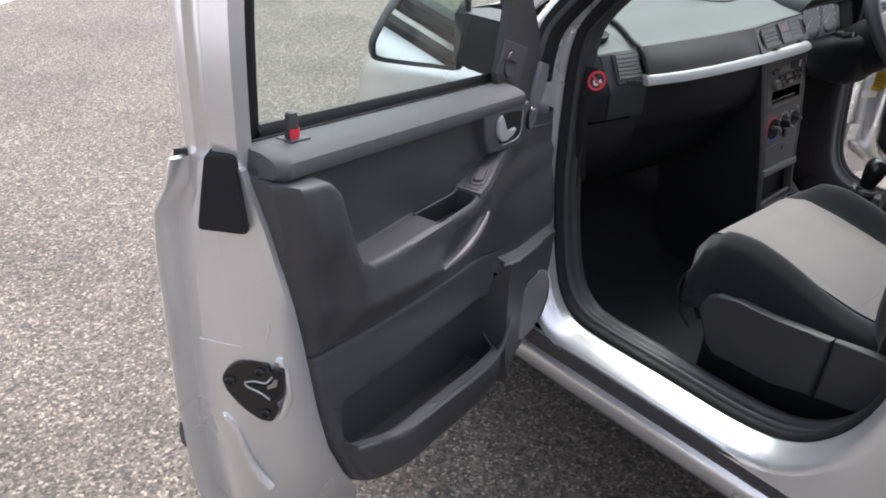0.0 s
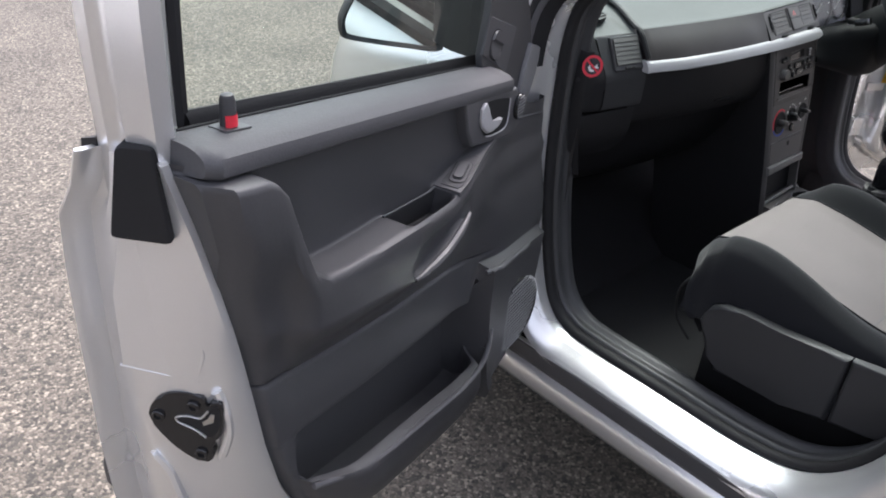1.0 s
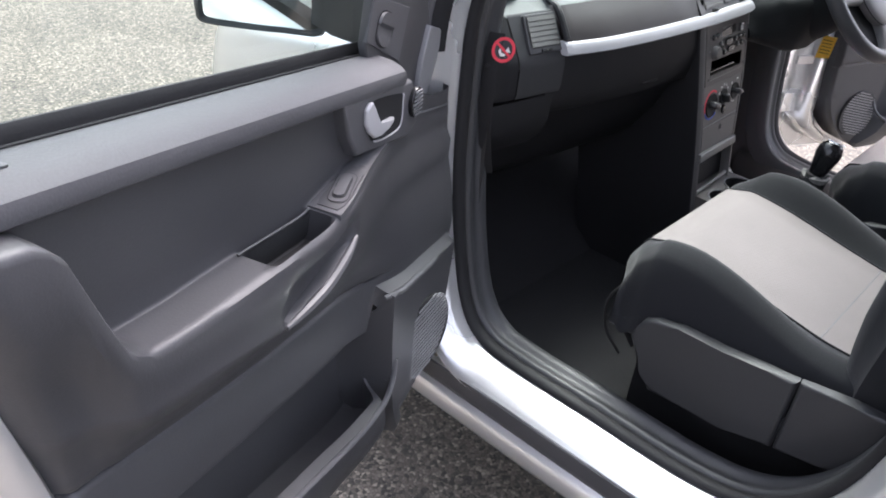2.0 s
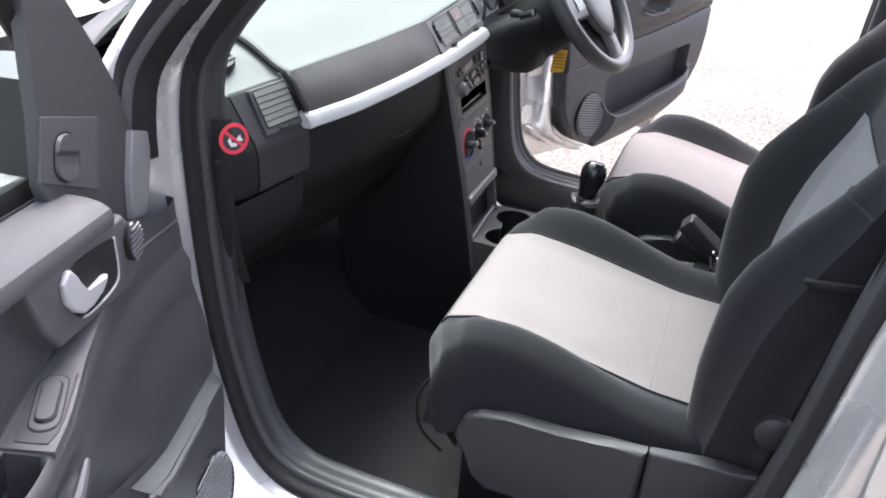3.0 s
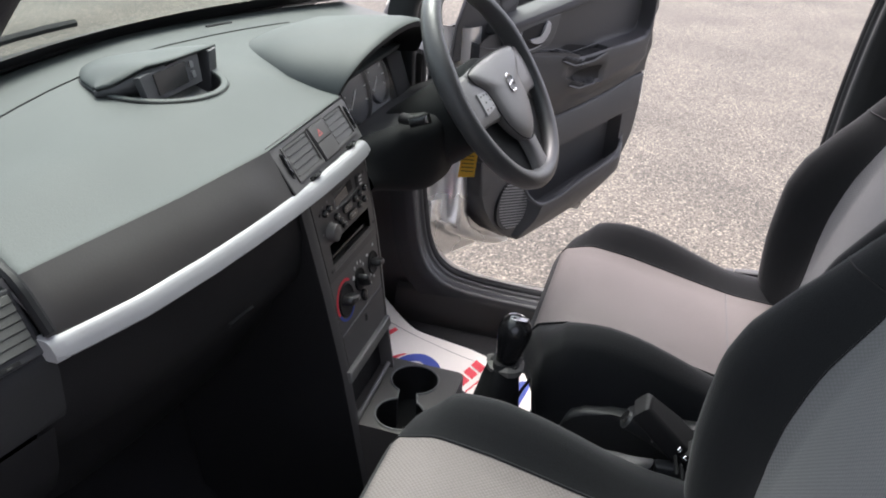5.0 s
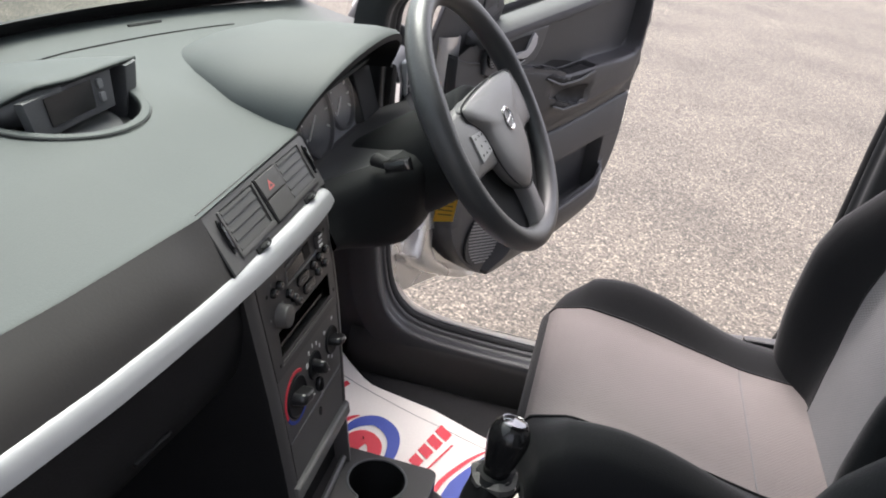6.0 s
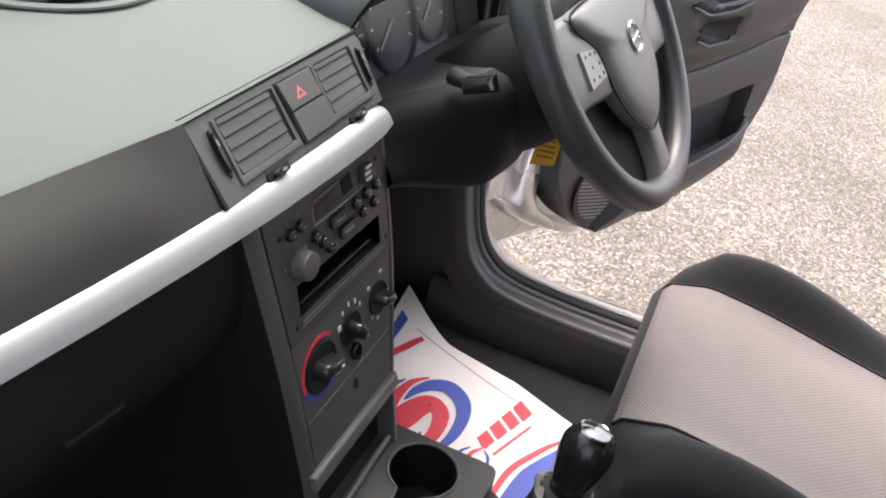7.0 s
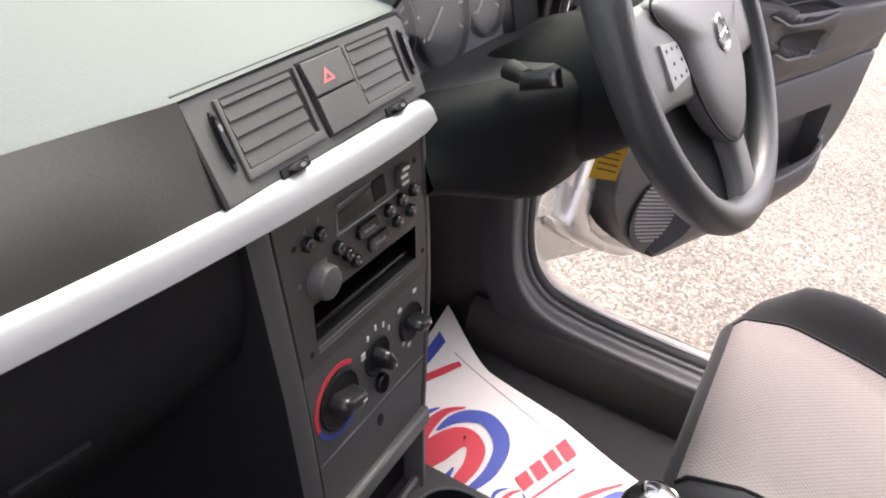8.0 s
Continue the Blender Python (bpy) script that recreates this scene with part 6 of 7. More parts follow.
part("buckle_head", prism(rrect(-0.014, -0.03, 0.014, 0.03, 0.006), frame_of(V(-0.065, -0.615, 0.650), V(1, 0.2, 0), V(0.3, -0.6, 0.5)), -0.010, 0.010, 0.004), BLACK, buckle, "black buckle head")
for i in range(7):
    k = i / 6
    part("bead", lathe([(0.0012, -0.0040), (0.0036, -0.002), (0.0036, 0.002), (0.0012, 0.0040)], frame_of(V(-0.082 - 0.038 * k, -0.585 - 0.055 * k, 0.652 - 0.040 * k), V(1, 0, 0), V(0, 1, 0)), 8), CHROME, buckle, "bright cable bead")
    part("fin", box(frame_of(V(-0.092 - 0.038 * k, -0.583 - 0.055 * k, 0.640 - 0.040 * k), V(0.8, 0.2, 0.5), V(0, 0, 1)), -0.018, -0.003, -0.002, 0.008, 0.003, 0.002, 0.001), BLACK, buckle)

# ---- pop-up display on the dash ----
disp = thing("dash_display", "round pop-up information display on the dash top", "display", at=(-0.025, 0.2, 1.03))
dc = V(-0.025, 0.215, top_z(-0.025, 0.215))
df = frame_of(dc, V(1, 0, 0.0), V(0, 1, 0.06))


def open_ring(profile):
    """A turned surface round the display with no lid: (radius, height) pairs."""
    return sheet([[df @ V(r * math.cos(2 * math.pi * i / 56), r * math.sin(2 * math.pi * i / 56), h) for i in range(56)] for r, h in profile], loop=True)


part("bezel_ring", open_ring([(0.0885, -0.002), (0.0890, 0.0016), (0.0905, 0.0026), (0.0975, 0.0024), (0.0990, 0.0014), (0.0995, -0.001)]), DASHTOP, disp, "pale raised edge round the display well", 50)
part("ring_gap", tube([df @ V(0.1005 * math.cos(radians(a)), 0.1005 * math.sin(radians(a)), 0.0006) for a in range(0, 361, 6)], 0.0007, 5, cap=False), BLACK, disp, "dark gap round the ring")
# well coloured darker than the dash top, which puts its shade into the material
part("well", open_ring([(0.0890, 0.0), (0.0885, -0.020), (0.085, -0.026), (0.070, -0.0275), (0.001, -0.0275)]), SEATPLASTIC, disp, "round display well, coloured dark for its shade", 50)
part("well_step", prism([(0.062 * math.cos(radians(a)), -0.012 + 0.060 * math.sin(radians(a))) for a in range(-180, 1, 10)], df, -0.0275, -0.018, 0.002), PLASTIC2, disp, "grey step in front of the screen")
rows = []
for k in np.linspace(-1, 1, 17):
    fx, fy = -0.025 + 0.110 * k, 0.174 + 0.010 * k * k + (0.045 * k * k if k < 0 else 0.0)
    fz = 1.064 + 0.006 * (1 - k * k) - 0.020 * step(0.45, 1.0, -k)
    bx, by = -0.025 + 0.098 * k, 0.215 + 0.098 * math.sqrt(max(1 - k * k, 0))
    by = max(by, fy + 0.012)
    bz = top_z(bx, by) + 0.005
    rows.append([V(fx + (bx - fx) * s_, fy + (by - fy) * s_, fz + (bz - fz) * s_ + 0.004 * math.sin(math.pi * s_)) for s_ in np.linspace(0, 1, 7)])
part("lid", sheet(rows), DASHTOP, disp, "pale raised display lid", 60, solid=0.005)
rim = [r[0] for r in rows]
part("visor_side", sheet([[V(p.x, p.y + 0.004, p.z - 0.002), V(p.x + 0.004, p.y + 0.004, top_z(p.x, p.y) - 0.002)] for p in rim[:7]]), PLASTIC2, disp, "dark visor side", solid=0.004)
arm = frame_of(V(0.062, 0.188, 1.024), V(1, 0.15, 0), V(0, 0, 1))
part("lid_arm", box(arm, -0.014, -0.020, -0.012, 0.014, 0.040, 0.012, 0.003), PLASTIC2, disp, "grey lid arm")
sc = frame_of(V(-0.098, 0.176, 1.020), V(1, -0.05, 0.02), V(0, 0.25, 1))
if sc.to_3x3().col[2].y > 0:
    sc = sc @ Matrix.Diagonal((1, 1, -1, 1))
part("screen_frame", prism([(0.0, 0.0), (0.120, 0.004), (0.126, 0.046), (-0.006, 0.040)], sc, -0.01, 0.002, 0.002), PLASTIC2, disp, "grey screen frame")
part("screen", prism([(0.022, 0.009), (0.088, 0.011), (0.090, 0.040), (0.020, 0.038)], sc, 0.001, 0.0035), GLOSSB, disp, "dark liquid crystal screen")
for b_ in (0.014, 0.028):
    part("key", prism(rrect(0.098, b_, 0.106, b_ + 0.010, 0.002), sc, 0.001, 0.005, 0.001), BARGREY, disp)

# ---- instrument binnacle ----
clu = thing("instrument_cluster", "hooded instrument cluster with silver-grey dials", "instrument cluster", at=(0.3, 0.05, 0.95))
HOODM = mat("smooth_hood_plastic", (0.043, 0.050, 0.049), 0.66, vary=0.05, bump=0.15, fine=500, dist=0.001)


def hood(x0, x1, h, y, z0, push):
    """One arch of the hood; push brings its crown towards the driver."""
    pts = []
    for i in range(29):
        a = math.pi * i / 28
        x = (x0 + x1) / 2 - (x1 - x0) / 2 * math.cos(a)
        s_ = math.sin(a) ** 0.8
        pts.append(V(x, y - push * s_, z0 + h * s_))
    return pts


rows = [hood(0.108, 0.520, 0.084, 0.000, 0.994, 0.036), hood(0.108, 0.520, 0.089, 0.006, 0.995, 0.036), hood(0.112, 0.518, 0.086, 0.03, 0.998, 0.03), hood(0.125, 0.51, 0.070, 0.09, 1.006, 0.02), hood(0.17, 0.48, 0.046, 0.16, 1.018, 0.01), hood(0.22, 0.44, 0.018, 0.22, 1.020, 0.0)]
part("hood", sheet(rows), HOODM, clu, "smooth hood over the dials", 60)
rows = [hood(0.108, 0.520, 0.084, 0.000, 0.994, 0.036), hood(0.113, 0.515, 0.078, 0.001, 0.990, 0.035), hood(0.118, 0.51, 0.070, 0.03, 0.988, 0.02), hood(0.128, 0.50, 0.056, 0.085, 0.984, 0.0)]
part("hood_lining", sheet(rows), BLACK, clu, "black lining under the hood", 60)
ff = frame_of(V(0.315, 0.046, 0.958), V(1, 0, 0), V(0, 0.35, 1))
if ff.to_3x3().col[2].y > 0:
    ff = ff @ Matrix.Diagonal((1, 1, -1, 1))
DIALGREY = mat("dial_grey", (0.24, 0.25, 0.265), 0.45, bump=0.05)
DIALFACE = mat("dark_dial_face", (0.062, 0.066, 0.072), 0.5, bump=0.04)
part("dial_plate", prism([(-0.195, -0.075), (0.135, -0.075), (0.135, 0.085), (-0.14, 0.085), (-0.19, 0.03)], ff, -0.01, 0.0, 0.002), DIALGREY, clu, "grey dial plate")
for x, r in ((-0.115, 0.034), (-0.020, 0.056), (0.085, 0.044)):
    d = part("dial", lathe([(r + 0.005, 0.0), (r + 0.004, 0.008), (r, 0.009), (r - 0.001, 0.003), (r * 0.3, 0.003), (0.001, 0.003)], ff @ Matrix.Translation((x, 0.0, 0)), 28), DIALFACE, clu, "dark ringed dial")
    for i in range(9):
        a = radians(-30 + 30 * i)
        f = ff @ Matrix.Translation((x + (r - 0.008) * math.cos(a), (r - 0.008) * math.sin(a), 0.003)) @ pose(0, 0, 0, 0, 0, math.degrees(a))
        part("tick", box(f, -0.005, -0.0013, 0, 0.004, 0.0013, 0.0008, 0.0), WHITE, d, smooth=0)
    part("needle", box(ff @ Matrix.Translation((x, 0, 0.004)) @ pose(0, 0, 0, 0, 0, 215), -0.004, -0.0015, 0, r * 0.75, 0.0015, 0.0012, 0.0), WHITE, d, smooth=0)
# slab added to keep the space under the hood's right end dark
part("hood_dark_fill", prism([(0.132, -0.085), (0.21, -0.085), (0.21, 0.05), (0.16, 0.10), (0.132, 0.10)], ff, -0.01, 0.016, 0.004), COWL, clu, "black slab added to darken the hood's right end")
part("cluster_lens", sheet([[ff @ V(x, y, 0.014) for x in (-0.18, 0, 0.13)] for y in (-0.07, 0.0, 0.06)]), LENS, clu, "clear instrument lens")
rows = []
for x in np.linspace(0.104, 0.53, 30):
    b = lerp(x, [0.098, 0.13, 0.16, 0.20, 0.235, 0.31, 0.39, 0.45, 0.55, 0.66], [0.0, 0.16, 0.40, 0.70, 0.90, 1.0, 0.90, 0.5, 0.1, 0.0])
    y1, z1 = -0.052 - 0.098 * b + 0.040, 0.932 + 0.026 * b
    rows.append([V(x, 0.060, 0.898), V(x, 0.030, 0.906), V(x, y1 * 0.5 + 0.012, z1 * 0.6 + 0.904 * 0.4), V(x, y1, z1)])
part("cluster_apron", sheet(rows), mat("dark_apron_plastic", (0.026, 0.027, 0.028), 0.5, bump=0.15, fine=420, dist=0.001), clu, "dark apron below the dials", 60)
# driver's side lower dash and column shroud
rows = []
for x in np.linspace(0.098, 0.66, 40):
    b = lerp(x, [0.098, 0.13, 0.16, 0.20, 0.235, 0.31, 0.39, 0.45, 0.55, 0.66], [0.0, 0.16, 0.40, 0.70, 0.90, 1.0, 0.90, 0.5, 0.1, 0.0])
    yf, zt, zb = -0.052 - 0.098 * b, 0.934 + 0.026 * b, 0.866 - 0.040 * b
    yb = -0.072 - 0.062 * b
    rows.append([V(x, yf + 0.048, zt - 0.016), V(x, yf + 0.040, zt - 0.002), V(x, yf + 0.020, zt - 0.003), V(x, yf + 0.006, zt - 0.012), V(x, yf, zt - 0.030), V(x, yf * 0.9 + yb * 0.1, zt * 0.55 + zb * 0.45), V(x, yf * 0.4 + yb * 0.6 - 0.003, zt * 0.25 + zb * 0.75), V(x, yb, zb + 0.008), V(x, yb + 0.004, zb + 0.001), V(x, yb + 0.012, zb - 0.004), V(x, -0.01, zb - 0.004), V(x, 0.10, 0.80), V(x, 0.25, 0.70)])
part("knee_panel", sheet(rows), COWL, dash, "black driver's knee panel", 60)
rows = [[V(x, y, z) for y, z in ((0.03, 0.992), (0.0, 0.985), (-0.01, 0.955), (-0.012, 0.92))] for x in (0.55, 0.6, 0.665)]
part("driver_vent_panel", sheet(rows), PLASTIC2, dash, "charcoal panel round the driver's vent", 60)
dv = frame_of(V(0.61, -0.010, 0.958), V(1, 0, 0), V(0, 0.1, 1))
if dv.to_3x3().col[2].y > 0:
    dv = dv @ Matrix.Diagonal((1, 1, -1, 1))
dvent = part("driver_vent", prism(rrect(-0.04, -0.03, 0.04, 0.03, 0.004), dv, -0.004, 0.006, 0.002), STRIP, dash, "driver's side air vent with light slats")
for i in range(4):
    part("slat", box(dv, -0.034, -0.024 + 0.013 * i, 0.005, 0.034, -0.015 + 0.013 * i, 0.009, 0.001), PLASTIC2, dvent, smooth=30)

# ---- steering wheel ----
wc = V(0.324, -0.201, 1.003)
tl, yw = radians(35.0), -0.076
wn_ = V(math.sin(yw) * math.cos(tl), -math.cos(yw) * math.cos(tl), math.sin(tl))
wf = frame_of(wc, V(math.cos(yw), math.sin(yw), 0), wn_.cross(V(math.cos(yw), math.sin(yw), 0)))
if wf.to_3x3().col[1].z < 0:
    wf = wf @ Matrix.Diagonal((1, -1, -1, 1))
ws = 1 if wf.to_3x3().col[2].dot(wn_) > 0 else -1
wheel = thing("steering_wheel", "dark grey leather-rimmed three-spoke steering wheel with airbag", "steering wheel", at=wc)
RIM = mat("worn_black_leather", (0.05, 0.05, 0.052), 0.38, bump=0.3, fine=350, dist=0.0012)
HUB = mat("satin_grey_airbag_cover", (0.145, 0.140, 0.140), 0.42, vary=0.05, bump=0.2, fine=400, dist=0.001)
KEYPAD = mat("pale_silver_keys", (0.25, 0.25, 0.25), 0.45, 0.2, bump=0.05)
R0 = 0.178
rows = []
for i in range(64):
    a = 2 * math.pi * i / 64
    thick = 0.0162 + 0.0022 * math.exp(-((math.sin(a / 1) - 0.35) / 0.22) ** 2)
    rows.append([wf @ V((R0 + thick * math.cos(b)) * math.cos(a), (R0 + thick * math.cos(b)) * math.sin(a), thick * 1.05 * math.sin(b)) for b in [2 * math.pi * j / 12 for j in range(12)]])
part("rim", sheet([*rows, rows[0]], loop=True), RIM, wheel, "worn leather rim", 80)
half = [(0.0, 0.046), (0.050, 0.045), (0.100, 0.041), (0.117, 0.035), (0.112, 0.021), (0.092, 0.006), (0.080, -0.006), (0.075, -0.024), (0.071, -0.045), (0.064, -0.064), (0.048, -0.086), (0.028, -0.102), (0.008, -0.110)]
hubp = [(p.x, p.y) for p in spline([(x, y, 0) for x, y in half] + [(-x, y, 0) for x, y in half[:0:-1]], 4, True)]
rows = [[wf @ V(x * s_, -0.02 + (y + 0.02) * s_, ws * h) for x, y in hubp] for h, s_ in ((-0.004, 0.96), (0.004, 1.0), (0.011, 0.99), (0.0145, 0.95), (0.0195, 0.80), (0.0225, 0.5), (0.0232, 0.1))]
part("airbag_cover", sheet(rows, loop=True, cap=True), HUB, wheel, "smooth grey airbag cover", 60)
part("cover_gap", tube([wf @ V(x * 1.008, -0.02 + (y + 0.02) * 1.008, ws * 0.0118) for x, y in hubp + hubp[:1]], 0.0013, 5, cap=False), BLACK, wheel, "dark gap round the airbag cover")


def plate(xs_, top, bot, hs_, name, label):
    """A dished spoke: at each x its top and bottom edge and height, drawn out behind with rounded rims."""
    rows = []
    for x, y1, y0, h in zip(xs_, top, bot, hs_):
        dp = 0.024 - 0.017 * min(1.0, max(0.0, (abs(x) - 0.10) / 0.07))
        rows.append([wf @ V(x, y, ws * z) for y, z in ((y1, h - dp), (y1 + 0.001, h - dp * 0.35), (y1 - 0.005, h), (y1 * 0.7 + y0 * 0.3, h + 0.002), (y1 * 0.3 + y0 * 0.7, h + 0.002), (y0 + 0.005, h), (y0 - 0.001, h - dp * 0.35), (y0, h - dp))])
    return part(name, sheet(rows, loop=True, cap=True), HUB, wheel, label, 60)


for nm in (-1, 1):
    plate([0.045 * nm, 0.075 * nm, 0.10 * nm, 0.13 * nm, 0.155 * nm, 0.172 * nm], [0.040, 0.038, 0.038, 0.036, 0.034, 0.036], [-0.056, -0.053, -0.050, -0.048, -0.050, -0.060], [0.008, 0.010, 0.010, 0.008, 0.004, 0.0], "spoke", "grey side spoke")
    if nm > 0:
        continue
    kp = [(0.088, 0.000), (0.126, 0.004), (0.124, -0.034), (0.078, -0.031)]
    ky = part("key_pad", prism([(x * nm, y) for x, y in (kp if nm > 0 else kp[::-1])], wf, min(0.004 * ws, 0.0132 * ws), max(0.004 * ws, 0.0132 * ws), 0.001), KEYPAD, wheel, "pale silver audio key pad")
    for kx, kyy in ((0.092, -0.004), (0.089, -0.015), (0.086, -0.026), (0.104, -0.003), (0.100, -0.027), (0.117, -0.003), (0.115, -0.026), (0.108, -0.015)):
        part("key_mark", lathe([(0.0016, 0.0), (0.0016, 0.0006)], wf @ Matrix.Translation((kx * nm, kyy, 0.0130 * ws)), 8), BLACK, ky)
rows = []
for y, w, h in ((-0.060, 0.036, 0.004), (-0.10, 0.026, 0.007), (-0.125, 0.022, 0.008), (-0.150, 0.024, 0.007), (-0.176, 0.038, 0.004)):
    rows.append([wf @ V(x + 0.012, y, ws * z) for x, z in ((-w, h - 0.022), (-w - 0.001, h - 0.008), (-w + 0.005, h), (0, h + 0.002), (w - 0.005, h), (w + 0.001, h - 0.008), (w, h - 0.022))])
# openings between the spokes: added black plates stand in for the shade behind
for sx in (-1, 1):
    poly_ = [(0.128 * sx, -0.046), (0.040 * sx, -0.046), (0.006 * sx, -0.100), (0.004 * sx, -0.168), (0.060 * sx, -0.160), (0.108 * sx, -0.124), (0.150 * sx, -0.070)]
    part("spoke_gap_shade", prism(poly_ if sx > 0 else poly_[::-1], wf, min(-0.016 * ws, -0.008 * ws), max(-0.016 * ws, -0.008 * ws), 0.002), COWL, wheel, "black plate standing in for the shaded opening between the spokes")
part("lower_spoke", sheet(rows, loop=True, cap=True), HUB, wheel, "grey lower spoke", 60)
part("badge_ring", lathe([(0.0165, 0.0), (0.0175, 0.003), (0.0155, 0.0042), (0.0135, 0.003), (0.013, 0.0)], wf @ Matrix.Translation((0, -0.012, 0.0215 * ws)) @ Matrix.Diagonal((1, 1, ws, 1)), 28), CHROME, wheel, "round chrome badge")
part("badge_bar", prism([(-0.012, -0.002), (0.012, 0.0035), (0.012, 0.006), (-0.012, 0.001)], wf @ Matrix.Translation((0, -0.014, 0.0)), 0.0225 * ws, 0.0250 * ws), CHROME, wheel)
for i in range(4):
    part("print", box(wf @ Matrix.Translation((-0.016 + 0.0105 * i, -0.062, 0.0200 * ws)), -0.0018, -0.0035, 0.0, 0.0018, 0.0035, 0.0012 * ws, 0.0), PLASTIC, wheel, smooth=0)
colm = thing("steering_column", "black steering column shroud with control stalks", "steering column", at=(0.31, -0.05, 0.9))
rows = []
for d_, rx, ry, off in ((0.014, 0.062, 0.052, -0.006), (0.018, 0.078, 0.064, -0.012), (0.022, 0.082, 0.068, -0.014), (0.060, 0.086, 0.070, -0.018), (0.12, 0.092, 0.072, -0.022), (0.20, 0.094, 0.070, -0.024)):
    rows.append([wf @ V(p[0], p[1] + off, -d_ * ws) for p in ellipse(0, 0, rx, ry, 28)])
part("shroud", sheet(rows, loop=True, cap=True), COWL, colm, "black two-piece shroud", 60)
part("wiper_stalk", tube([V(0.185, -0.085, 0.962), V(0.166, -0.108, 0.967)], [0.010, 0.008], 10, flat=0.8), BLACK, colm, "black stalk")
sf_ = frame_of(V(0.162, -0.121, 0.970), V(0.05, -0.93, 0.36), V(0.1, 0.3, 1))
part("stalk_paddle", box(sf_, -0.018, -0.008, -0.008, 0.018, 0.008, 0.008, 0.006), GLOSSB, colm, "black paddle end of the stalk")
part("stalk_print", box(sf_, 0.009, -0.006, -0.0085, 0.0165, 0.0065, 0.0085, 0.003), STEELCAP, colm, "shiny worn end of the stalk")
part("indicator_stalk", tube([wf @ V(0.055, 0.0, -0.055 * ws), wf @ V(0.16, 0.02, -0.06 * ws)], [0.006, 0.009], 10, flat=0.7), PLASTIC, colm, "black stalk")

# yellow card hanging from the ignition key
tag = thing("key_tag", "yellow card tag hanging from the ignition key", "tag", at=(0.42, -0.14, 0.83))
tf = frame_of(V(0.425, -0.140, 0.808), V(0.25, -0.95, 0), V(0, -0.2, 1))
part("card", prism([(-0.017, -0.028), (0.015, -0.024), (0.019, 0.03), (-0.012, 0.03)], tf, 0, 0.0012), YELLOW, tag, "yellow printed card")
for i in range(5):
    part("print", box(tf, -0.011, -0.014 + 0.008 * i, 0.0011, 0.012, -0.012 + 0.008 * i, 0.0016, 0.0), mat("tag_ink", (0.25, 0.14, 0.02), 0.6, bump=0) if i == 0 else bpy.data.materials["tag_ink"], tag, smooth=0)
part("string", tube([tf @ V(0.0, 0.028, 0), V(0.405, -0.11, 0.86)], 0.001, 5), PLASTIC, tag)


